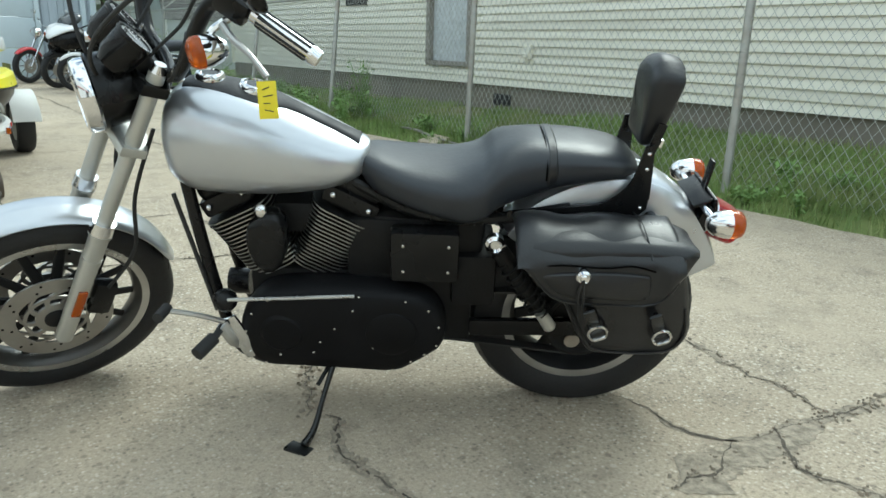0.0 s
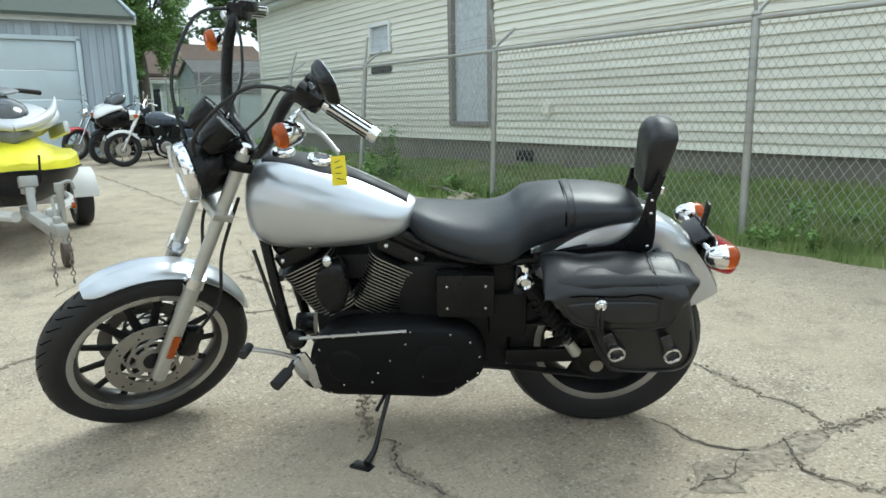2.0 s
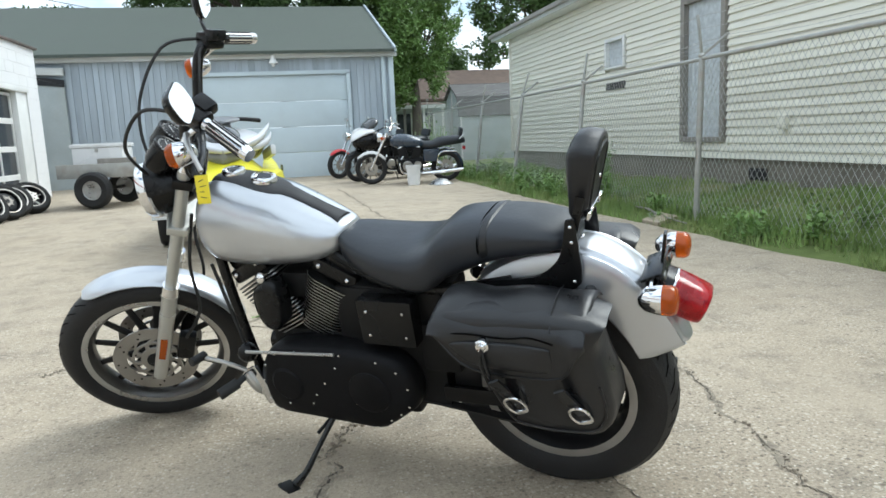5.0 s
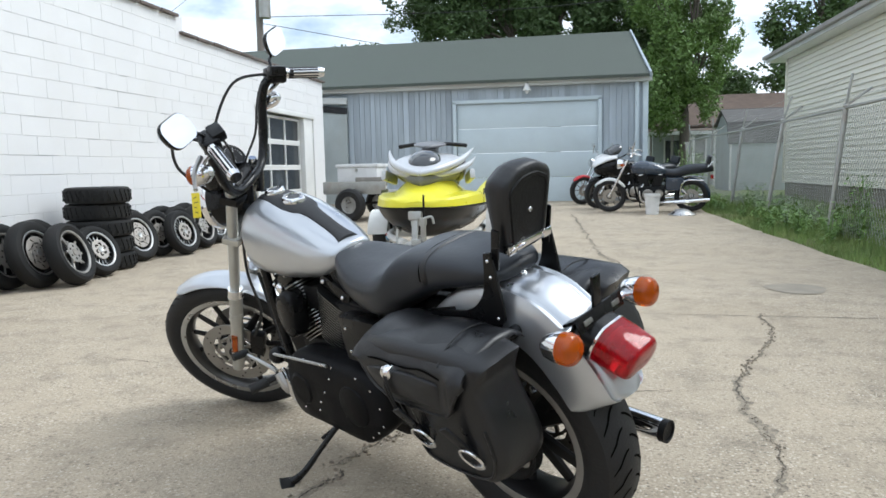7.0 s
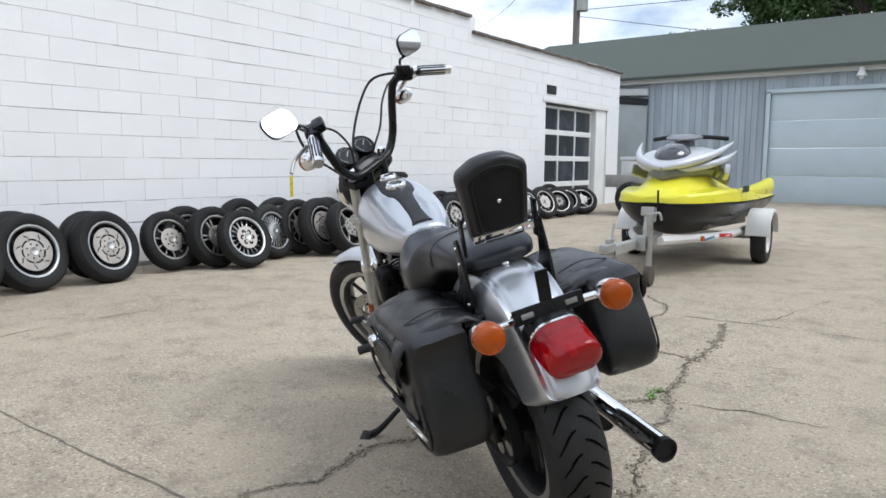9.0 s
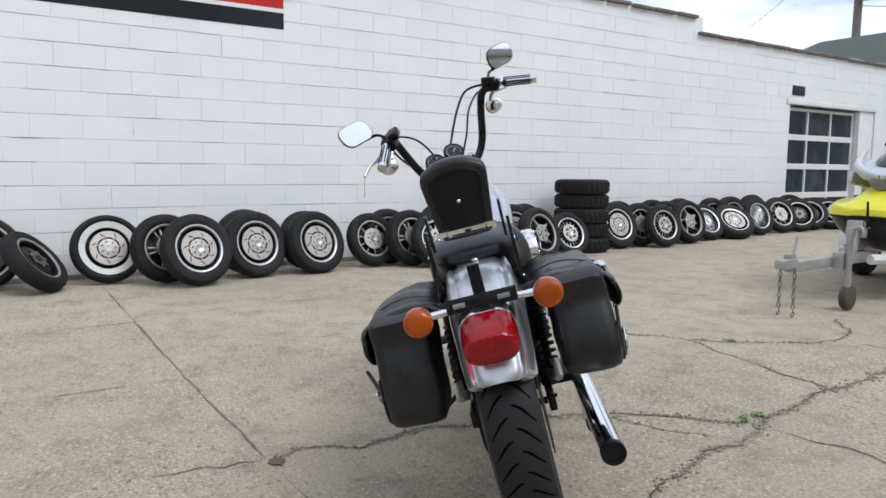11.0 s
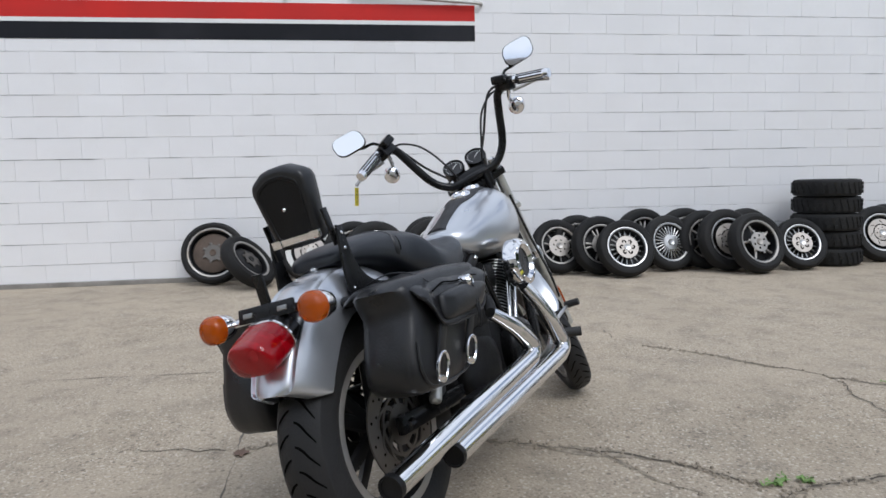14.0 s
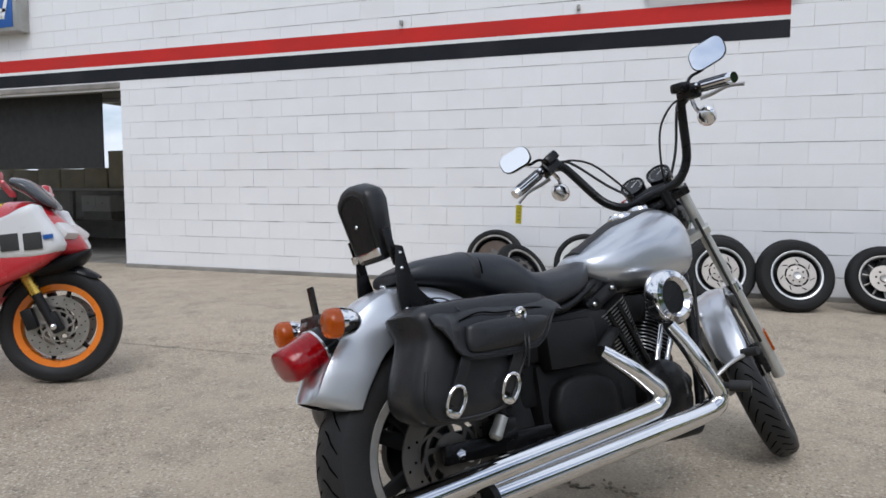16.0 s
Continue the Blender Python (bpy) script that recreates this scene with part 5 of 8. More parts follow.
    for x, z in ((-0.169, 0.85), (-0.170, 0.81), (-0.17, 0.705), (-0.205, 0.672)):
        bp("plate_bolt", ball(B(), (x, s * 0.117, z), (0.0052, 0.004, 0.0052), 10, 6), CHROME)
    bp("docking_point", cy(B(), (-0.205, s * 0.10, 0.675), (-0.205, s * 0.155, 0.675), 0.015, seg=14), BLACKGLOSS)
    bp("backrest_upright", bx(B(), (-0.183, s * 0.098, 0.872), (0.022, 0.007, 0.1), (0, -14, -s * 2), 0.002), BLACKGLOSS)
bp("backrest_crossbar", bx(bx(bx(B(), (-0.204, 0, 0.862), (0.006, 0.15, 0.018), (0, -14, 0), 0.002), (-0.206, 0.065, 0.862), (0.008, 0.03, 0.022), (0, -14, 0), 0.002), (-0.206, -0.065, 0.862), (0.008, 0.03, 0.022), (0, -14, 0), 0.002), CHROME)
hexa = [(0.012, 0.109), (0.036, 0.106), (0.046, 0.103), (0.078, 0.087), (0.085, 0.082), (0.090, 0.074), (0.093, 0.060), (0.088, 0.01), (0.077, -0.085), (0.073, -0.096), (0.063, -0.103), (0.03, -0.105)]
hexa += [(-u, v) for u, v in hexa[::-1]]
hexa = [(u * 0.95, v) for u, v in hexa]
pm = Matrix.Translation((-0.188, 0, 0.950)) @ Matrix.Rotation(radians(-13), 4, "Y")
b = B()
rings(b, [[pm @ Vector((h * (min(1.0, 0.35 + 0.65 * (v + 0.105) / 0.15) if h > 0 else 1.0), u * k, v * k)) for u, v in hexa] for h, k in ((-0.032, 0.86), (-0.030, 0.95), (-0.022, 1.0), (0.01, 1.0), (0.03, 0.93), (0.04, 0.78), (0.044, 0.5))])
pad = bp("backrest_pad", b, LEATHER, label="padded black leather passenger backrest", sharp=50)
b = B()
rings(b, [[pm @ Vector((h, u * k, v * k)) for u, v in hexa] for h, k in ((-0.031, 0.80), (-0.036, 0.78), (-0.036, 0.72), (-0.0335, 0.70))])
bp("pad_back", b, BLACKMATT, pad)
bp("pad_bolt", ball(B(), pm @ Vector((-0.037, 0, 0.0)), (0.004, 0.006, 0.006), 10, 6), CHROME, pad)

# tail lamp, plate bracket, rear signals
b = B()
lp = [(0.0, 1.0), (0.03, 1.01), (0.06, 0.985), (0.080, 0.955), (0.088, 0.91), (0.092, 0.83), (0.0935, 0.6), (0.094, 0.2)]
tm = Matrix.Translation((-0.386, 0, 0.640)) @ Matrix.Rotation(radians(-26), 4, "Y")
shape = [(u * (1 - 0.07 * (v / 0.05)) , v - 0.006 * (abs(u) / 0.07) ** 2 * (v > 0)) for u, v in rounded(0.136, 0.090, 0.040, 8)]
rings(b, [[tm @ Vector((-h, u * k, v * k)) for u, v in shape] for h, k in lp])
tail = bp("tail_lamp", b, REDLENS, label="large red tail lamp on the fender", sharp=60)
b = B()
rings(b, [[tm @ Vector((-h, u * k, v * k)) for u, v in shape] for h, k in ((-0.005, 1.012), (-0.005, 1.034), (0.000, 1.034), (0.001, 1.012))], closed=True)
bp("lamp_rim", b, CHROME, tail)
b = B()
rings(b, [[tm @ Vector((-h, u * k, v * k)) for u, v in shape] for h, k in ((0.050, 0.90), (0.046, 0.90), (0.022, 0.55), (0.018, 0.30))])
bp("reflector", b, FORKALLOY, tail)
bp("bulb", ball(B(), tm @ Vector((-0.055, 0, 0)), (0.016, 0.012, 0.012), 14, 8), CLEARLENS, tail)
b = B()
rings(b, [[tm @ Vector((-h, u * 1.0, v * 0.98)) for u, v in shape] for h in (-0.04, 0.0)])
bp("lamp_base", b, BLACKGLOSS, tail)
br = bp("plate_bracket", bx(bx(bx(B(), (-0.345, 0, 0.70), (0.05, 0.15, 0.008), (0, 25, 0), 0.002), (-0.374, 0, 0.702), (0.008, 0.175, 0.036), (0, 12, 0), 0.002), (-0.370, 0, 0.742), (0.008, 0.03, 0.10), (0, -6, 0), 0.002), BLACKGLOSS, label="bare black number plate bracket")
for s in (-1, 1):
    bp("bracket_slot", bx(B(), (-0.379, s * 0.055, 0.702), (0.004, 0.03, 0.012), (0, 12, 0), 0.001), FINEDGE, br)
    c = Vector((-0.372, s * 0.159, 0.688))
    sig = bp("turn_signal", lathe(B(), [(0.003, 0.045), (0.016, 0.041), (0.029, 0.025), (0.035, 0.0), (0.036, -0.012), (0.03, -0.014)], c, "X", 24), CHROME, label="chrome bullet rear turn signal")
    bp("lens", lathe(B(), [(0.0355, -0.01), (0.036, -0.030), (0.0335, -0.039), (0.028, -0.0445), (0.018, -0.048), (0.001, -0.0495), (0.001, -0.02)], c, "X", 24), AMBER, sig, "orange lens")
    bp("stalk", cy(B(), c + Vector((0.015, 0, 0)), (-0.35, s * 0.06, 0.69), 0.0095, seg=12), CHROME, sig)

# saddlebags
BAG = [(0.115, 0.702), (0.092, 0.65), (0.04, 0.555), (0.006, 0.49), (-0.028, 0.422), (-0.06, 0.396), (-0.15, 0.386), (-0.24, 0.392), (-0.278, 0.415), (-0.293, 0.465), (-0.28, 0.54), (-0.255, 0.63), (-0.245, 0.695)]


def soft_slab(outline, y0, y1, r, put_y):
    o = [(p.x, p.y) for p in smooth_line([(u, v, 0) for u, v in outline], 3, True)]
    cx, cz = sum(u for u, v in o) / len(o), sum(v for u, v in o) / len(o)
    rows = []
    for t, k in ((0, 0.90), (0.25 * r, 0.975), (r, 1.0), (r + (y1 - y0 - 2 * r) * 0.33, 1.003), (r + (y1 - y0 - 2 * r) * 0.67, 1.003), ((y1 - y0) - r, 1.0), ((y1 - y0) - 0.3 * r, 0.965), ((y1 - y0), 0.88), ((y1 - y0) + 0.006, 0.6)):
        rows.append([Vector((cx + (u - cx) * k, put_y * (y0 + t), cz + (v - cz) * k)) for u, v in o])
    return rings(B(), rows)


def sagged(b, amount):
    """Soft leather: the surface swells and folds a little."""
    for v in b.verts:
        v.co += noise.noise_vector(v.co * 12) * amount + noise.noise_vector(v.co * 31) * amount * 0.35
    return b


def lid_top(s):
    """The bag's lid: a crowned top, rolled over its outer edge and hanging down as a rounded closing flap, dog-eared at the rear corner."""
    n, rows, welt = 48, [], []
    tongue = [(-0.236, 0.640), (-0.222, 0.628), (-0.208, 0.606), (-0.196, 0.580), (-0.178, 0.562), (-0.15, 0.554), (-0.08, 0.552), (0.0, 0.554), (0.04, 0.560), (0.07, 0.576), (0.095, 0.604), (0.12, 0.634), (0.138, 0.654), (0.150, 0.662)]
    for i in range(n + 1):
        x = -0.236 + 0.386 * i / n
        e = min(1.0, min(i, n - i) / 6)
        e = math.sqrt(max(0.0, 1 - (1 - e) ** 2))
        ear = max(0.0, 1 - abs(x + 0.205) / 0.035)
        sag = 0.004 * math.sin(x * 34 + 1.0) + 0.014 * (1 - e) + (0.0 if s > 0 else 0.008)
        puff = 0.005 * math.sin(math.pi * i / n)
        low = float(np.interp(x, [q[0] for q in tongue], [q[1] for q in tongue])) + (0.0 if s > 0 else 0.006)
        flare = (0.004 if s > 0 else 0.016) * (0.672 - low) / 0.12
        line = [(0.118, 0.688 - sag), (0.15, 0.704 - sag * 0.8), (0.20, 0.711 + puff - sag), (0.25, 0.706 + puff - sag), (0.285, 0.697 + puff * 0.7 - sag), (0.308, 0.686 - sag * 0.8), (0.322 + 0.006 * ear, 0.674 - 0.4 * sag)]
        edge = (0.330 + 0.012 * ear, 0.660 - 0.2 * sag)
        for k in (0.0, 0.15, 0.35, 0.6, 0.85, 1.0):
            line.append((edge[0] + flare * k * k + 0.005 * math.sin(math.pi * k), edge[1] + (min(low, edge[1] - 0.008) - edge[1]) * k))
        inner = [(y - 0.007, z - 0.010 * (y < 0.318)) for y, z in line[:-1]] + [(line[-1][0] - 0.006, line[-1][1] + 0.002)]
        rows.append([Vector((x, s * y, z)) for y, z in line + inner[::-1]])
        welt.append((x, s * (line[-1][0] + 0.001), line[-1][1] + 0.006))
    return rings(B(), rows), welt[2:-2]


PANEL = [(0.082, 0.640), (0.085, 0.622), (0.066, 0.598), (0.03, 0.580), (-0.06, 0.575), (-0.140, 0.576), (-0.160, 0.588), (-0.158, 0.626), (-0.142, 0.642), (-0.04, 0.648)]
for s in (-1, 1):
    lift = 0.0 if s > 0 else 0.035
    outline = [(u, v + lift * max(0.0, (0.62 - v) / 0.23)) for u, v in BAG]
    bag = bp("saddlebag", sagged(soft_slab(outline, 0.165, 0.314, 0.030, s), 0.006), LEATHER, label="slanted black leather saddlebag", sharp=60)
    sheet, welt = lid_top(s)
    bp("lid", sagged(sheet, 0.004), LEATHER, bag, "stiff leather lid hanging down as a rounded flap", 60)
    bp("flap_welt", sagged(tb(B(), welt, 0.0032, 6, 1), 0.004), LEATHER, bag)
    bp("raised_panel", sagged(soft_slab(PANEL, 0.326 if s > 0 else 0.331, 0.340 if s > 0 else 0.352, 0.004 if s > 0 else 0.008, s), 0.002), LEATHER, bag, sharp=60)
    bp("lid_seam", tb(B(), [(0.085, s * 0.330, 0.660), (0.04, s * 0.333, 0.664), (-0.05, s * 0.334, 0.660), (-0.11, s * 0.333, 0.666), (-0.165, s * 0.332, 0.652)], 0.0022, 6, 5), GROOVE, bag)
    bp("lid_strap", tb(B(), [(-0.148, s * 0.140, 0.704), (-0.150, s * 0.21, 0.718), (-0.152, s * 0.28, 0.704), (-0.156, s * 0.322, 0.676)], 0.0022, 6, 4), LEATHER, bag)
    bp("lid_strap", tb(B(), [(0.10, s * 0.140, 0.700), (0.102, s * 0.21, 0.712), (0.104, s * 0.28, 0.696), (0.100, s * 0.320, 0.672)], 0.0022, 6, 4), LEATHER, bag)
    mid_x, mid_z = -0.09, 0.53
    face = [(mid_x + (u - mid_x) * 0.90, s * 0.3165, mid_z + (v - mid_z) * 0.88) for u, v in ((p.x, p.y) for p in smooth_line([(u, v, 0) for u, v in outline[2:-2]], 3))]
    bp("piping", tb(B(), face, 0.0034, 6, 1), LEATHER, bag)
    cz = 0.640 if s > 0 else 0.648
    for k in (-1, 1):
        bp("thong", tb(B(), [(0.002, s * 0.354, cz), (0.004 + 0.006 * k, s * 0.355, cz - 0.04), (-0.002 + 0.005 * k, s * (0.350 if s > 0 else 0.358), cz - 0.08), (-0.006 + 0.004 * k, s * (0.344 if s > 0 else 0.352), cz - 0.112 - 0.01 * k)], [0.0034, 0.0034, 0.003, 0.0022], 6, 4), LEATHER, bag)
    bp("concho", lathe(B(), [(0.001, s * 0.356), (0.006, s * 0.356), (0.009, s * 0.353), (0.013, s * 0.355), (0.0175, s * 0.350), (0.0175, s * 0.325)], (0.002, 0, cz + 0.003), "Y", 24), CHROME, bag, "round chrome concho")
    for x, z in ((-0.058, 0.470), (-0.215, 0.462)) if s > 0 else ((-0.048, 0.482), (-0.205, 0.476)):
        m = Matrix.Translation((x, s * (0.329 if s > 0 else 0.333), z)) @ Matrix.Rotation(radians(24), 4, "Y") @ Matrix.Rotation(radians(-24 if s > 0 else 8), 4, "X")
        ringp = [m @ Vector((u, 0, v)) for u, v in ((-0.009, 0.033), (0.009, 0.033), (0.0205, 0.014), (0.0205, -0.012), (0.011, -0.031), (-0.011, -0.031), (-0.0205, -0.012), (-0.0205, 0.014))]
        buckle = bp("buckle", tb(B(), [tuple(p) for p in ringp], 0.0042, 8, 3, True), CHROME, bag, "long rounded chrome buckle")
        b = bx(B(), (0, s * 0.001, -0.026), (0.030, 0.009, 0.014), bev=0.004)
        b.transform(m)
        bp("buckle_keeper", b, CHROME, buckle)
        b = bx(B(), (0, -s * 0.010, 0.045), (0.028, 0.008, 0.11), bev=0.003)
        b.transform(m)
        bp("buckle_strap", b, LEATHER, bag)

# frame
for s in (-1, 1):
    bp("frame_down_tube", tb(B(), [(0.985, s * 0.04, 0.90), (0.965, s * 0.085, 0.72), (0.925, s * 0.10, 0.40), (0.885, s * 0.105, 0.235), (0.82, s * 0.105, 0.215), (0.62, s * 0.09, 0.225), (0.46, s * 0.08, 0.24)], 0.0165, 12, 5), BLACKGLOSS)
    bp("frame_rear_tube", tb(B(), [(0.55, s * 0.06, 0.73), (0.38, s * 0.09, 0.66), (0.2, s * 0.10, 0.655), (0.0, s * 0.10, 0.69)], 0.016, 10, 4), BLACKGLOSS)
    bp("swingarm", bx(B(), (0.06, s * 0.112, 0.325), (0.36, 0.022, 0.05), (0, 1, 0), 0.006), BLACKGLOSS)
    top, bot = Vector((0.187, s * 0.135, 0.602)), Vector((0.022, s * 0.135, 0.352))
    d = (bot - top).normalized()
    shock = bp("shock_absorber", cy(cy(B(), top + d * 0.02, top + d * 0.17, 0.024, seg=16), top + d * 0.15, bot - d * 0.02, 0.0125, seg=12), BLACKMATT)
    bp("shock_spring", tb(B(), [tuple(top + d * (0.06 + 0.19 * i / 72) + (Vector((0, 1, 0)) * math.cos(i * 0.7) + d.cross(Vector((0, 1, 0))) * math.sin(i * 0.7)) * 0.027) for i in range(73)], 0.004, 6, 1), BLACKMATT, shock)
    bp("shock_eye", lathe(B(), [(0.012, s * 0.12), (0.024, s * 0.12), (0.026, s * 0.145), (0.018, s * 0.152), (0.012, s * 0.146)], tuple(Vector((top.x, 0, top.z))), "Y", 20), CHROME, shock)
    bp("shock_cover", cy(cy(B(), bot - d * 0.055 + Vector((0, s * 0.012, 0)), bot + Vector((0, s * 0.012, 0)), 0.0165, 0.0185, 16), bot + Vector((0, s * 0.012, 0)), bot + d * 0.008 + Vector((0, s * 0.012, 0)), 0.0185, 0.012, 16), FORKALLOY, shock)
    bp("frame_rod", cy(B(), (1.0, s * 0.095, 0.70), (0.93, s * 0.115, 0.36), 0.006, seg=8), RUBBER)

# engine
eng = bp("crankcase", bx(bx(bx(B(), (0.70, 0, 0.36), (0.28, 0.18, 0.25), bev=0.03), (0.40, 0, 0.38), (0.34, 0.20, 0.26), bev=0.03), (0.60, 0.0, 0.24), (0.5, 0.16, 0.08), bev=0.02), BLACKMATT, label="black V-twin crankcase")
CRANK = Vector((0.715, 0, 0.37))
for lean_e, name in ((27, "front_cylinder"), (-27, "rear_cylinder")):
    m = Matrix.Translation(CRANK) @ Matrix.Rotation(radians(lean_e), 4, "Y")
    b = cy(B(), (0, 0, 0.08), (0, 0, 0.33), 0.055, seg=20)
    b.transform(m)
    cyl = bp(name, b, BLACKMATT)
    for i in range(17):
        z = 0.115 + i * 0.0118
        grow = 1.0 + 0.17 * i / 16
        b = plate(B(), rounded(0.156 * grow, 0.176 * grow, 0.048, 4), z, z + 0.0038, "Z")
        b.transform(m)
        ax = (m.to_3x3() @ Vector((0, 0, 1)))
        bmesh.ops.recalc_face_normals(b, faces=b.faces)
        for f in b.faces:
            f.material_index = 1 if abs(f.normal.dot(ax)) < 0.5 else 0
        bp("fin", b, [BLACKMATT, FINEDGE], cyl)
    b = bx(bx(B(), (0, 0, 0.345), (0.15, 0.17, 0.05), bev=0.012), (0.0, 0, 0.385), (0.13, 0.15, 0.045), bev=0.016)
    b.transform(m)
    bp("rocker_box", b, BLACKGLOSS, cyl)
    for u in (-0.05, 0.05):
        for v in (-0.088, 0.088):
            bp("head_bolt", ball(B(), tuple(m @ Vector((u, v, 0.35))), 0.009, 10, 6), CHROME, cyl)
    for k in (-0.02, 0.02):
        b = cy(cy(B(), (k, -0.10, 0.02), (k * 1.4, -0.098, 0.30), 0.0105, seg=12), (k, -0.1, 0.015), (k, -0.1, 0.05), 0.016, seg=12)
        b.transform(m)
        bp("pushrod_tube", b, CHROME if lean_e > 0 else BLACKGLOSS, cyl)
bp("horn_cover", soft_slab([(0.745, 0.68), (0.80, 0.655), (0.815, 0.60), (0.80, 0.535), (0.765, 0.51), (0.73, 0.535), (0.715, 0.60), (0.72, 0.655)], 0.10, 0.165, 0.018, 1), BLACKGLOSS, eng, "black oval horn cover", 60)
bp("horn_nut", ball(B(), (0.77, 0.15, 0.685), (0.016, 0.014, 0.02), 14, 8), CHROME, eng)
PRIM = [(0.853, 0.26), (0.857, 0.34), (0.835, 0.405), (0.785, 0.455), (0.70, 0.474), (0.53, 0.474), (0.40, 0.462), (0.335, 0.43), (0.305, 0.37), (0.31, 0.30), (0.345, 0.265), (0.385, 0.235), (0.44, 0.205), (0.55, 0.208), (0.70, 0.215), (0.81, 0.222)]
prim = bp("primary_cover", soft_slab(PRIM, 0.08, 0.185, 0.035, 1), PRIMBLACK, label="gloss black primary drive cover", sharp=60)
for u, v in PRIM:
    bp("cover_bolt", ball(B(), (0.58 + (u - 0.58) * 0.93, 0.182, 0.335 + (v - 0.335) * 0.88), (0.0042, 0.003, 0.0042), 8, 5), CHROME, prim)
for u, v in ((0.70, 0.35), (0.66, 0.28), (0.64, 0.315), (0.60, 0.36), (0.5, 0.30), (0.44, 0.38), (0.55, 0.42), (0.75, 0.27)):
    bp("cover_bolt", ball(B(), (u, 0.191, v), (0.004, 0.003, 0.004), 8, 5), CHROME, prim)
bp("derby_cover", lathe(B(), [(0.001, 0.200), (0.055, 0.199), (0.068, 0.193), (0.072, 0.185)], (0.45, 0, 0.345), "Y", 32), PRIMBLACK, prim)
bp("clutch_dome", lathe(B(), [(0.001, 0.197), (0.05, 0.196), (0.06, 0.188)], (0.74, 0, 0.34), "Y", 32), PRIMBLACK, prim)
bp("shift_rod", cy(B(), (0.872, 0.19, 0.445), (0.545, 0.19, 0.466), 0.005, seg=8), ALLOY, label="bright shift linkage rod")
bp("shift_ball", ball(B(), (0.885, 0.17, 0.43), 0.032, 16, 10), BLACKGLOSS)
batt = bp("battery_cover", bx(B(), (0.365, 0.135, 0.568), (0.175, 0.06, 0.145), bev=0.012), BLACKGLOSS)
for u in (0.305, 0.42):
    for v in (0.53, 0.605):
        bp("cover_bolt", ball(B(), (u, 0.166, v), (0.005, 0.0035, 0.005), 8, 5), CHROME, batt)
bp("engine_mount", bx(B(), (0.49, 0, 0.545), (0.17, 0.2, 0.2), bev=0.03), BLACKMATT)
bp("seat_post_frame", bx(B(), (0.36, 0, 0.58), (0.30, 0.19, 0.13), (0, -4, 0), 0.03), BLACKMATT)
bp("regulator", bx(B(), (0.235, 0.02, 0.47), (0.12, 0.2, 0.16), bev=0.02), BLACKMATT)
bp("oil_box", bx(B(), (0.35, -0.115, 0.555), (0.2, 0.06, 0.14), bev=0.02), BLACKMATT)
bp("intake", bx(B(), (0.70, 0.0, 0.63), (0.12, 0.16, 0.09), bev=0.02), BLACKMATT, eng)
bp("cam_cover", soft_slab([(0.62, 0.33), (0.64, 0.42), (0.72, 0.46), (0.80, 0.43), (0.835, 0.35), (0.82, 0.28), (0.74, 0.25), (0.65, 0.27)], 0.08, 0.145, 0.02, -1), BLACKGLOSS, eng, sharp=60)
bp("transmission_cover", soft_slab([(0.26, 0.32), (0.28, 0.44), (0.40, 0.46), (0.50, 0.42), (0.50, 0.31), (0.40, 0.26)], 0.08, 0.14, 0.02, -1), BLACKMATT, eng, sharp=60)
ac = bp("air_cleaner", lathe(B(), [(0.03, -0.155), (0.080, -0.155), (0.089, -0.165), (0.089, -0.20), (0.082, -0.212), (0.064, -0.216), (0.058, -0.21), (0.05, -0.2)], (0.742, 0, 0.648), "Y", 40), CHROME, label="chrome round air cleaner cover")
bp("air_cleaner_insert", lathe(B(), [(0.001, -0.203), (0.055, -0.203), (0.057, -0.2), (0.05, -0.19)], (0.742, 0, 0.648), "Y", 32), BLACKGLOSS, ac)
for i in range(8):
    a = 2 * math.pi * i / 8
    bp("insert_bolt", ball(B(), (0.742 + 0.072 * math.cos(a), -0.2155, 0.648 + 0.072 * math.sin(a)), (0.005, 0.003, 0.005), 8, 5), CHROME, ac)
bp("oil_filter", cy(B(), (0.87, -0.03, 0.36), (0.93, -0.03, 0.36), 0.038, seg=20), BLACKGLOSS)

# exhausts: two staggered chrome pipes on the right
pipeA = [(0.405, -0.190, 0.520), (0.445, -0.206, 0.488), (0.49, -0.218, 0.453), (0.535, -0.222, 0.415), (0.570, -0.223, 0.384), (0.578, -0.223, 0.358), (0.556, -0.222, 0.340), (0.50, -0.222, 0.328), (0.10, -0.222, 0.295), (-0.364, -0.222, 0.256)]
pipeB = [(0.705, -0.198, 0.562), (0.736, -0.220, 0.502), (0.765, -0.235, 0.437), (0.800, -0.238, 0.373), (0.822, -0.238, 0.334), (0.818, -0.238, 0.311), (0.790, -0.237, 0.296), (0.72, -0.235, 0.285), (0.30, -0.228, 0.252), (-0.075, -0.222, 0.226)]
for pts, port in ((pipeA, (0.60, -0.07, 0.57)), (pipeB, (0.84, -0.07, 0.60))):
    bp("exhaust_port", tb(B(), [port, tuple(Vector(port).lerp(Vector(pts[0]), 0.6) + Vector((0, -0.01, 0.012))), pts[0]], 0.019, 12, 4), BLACKMATT, eng)
    ex = bp("exhaust_pipe", tb(B(), pts, [0.021, 0.024, 0.027, 0.029, 0.031, 0.031, 0.031, 0.031, 0.031, 0.031], 18, 7), CHROME, label="straight chrome exhaust pipe", sharp=60)
    e0, e1 = Vector(pts[-1]), Vector(pts[-2])
    d = (e0 - e1).normalized()
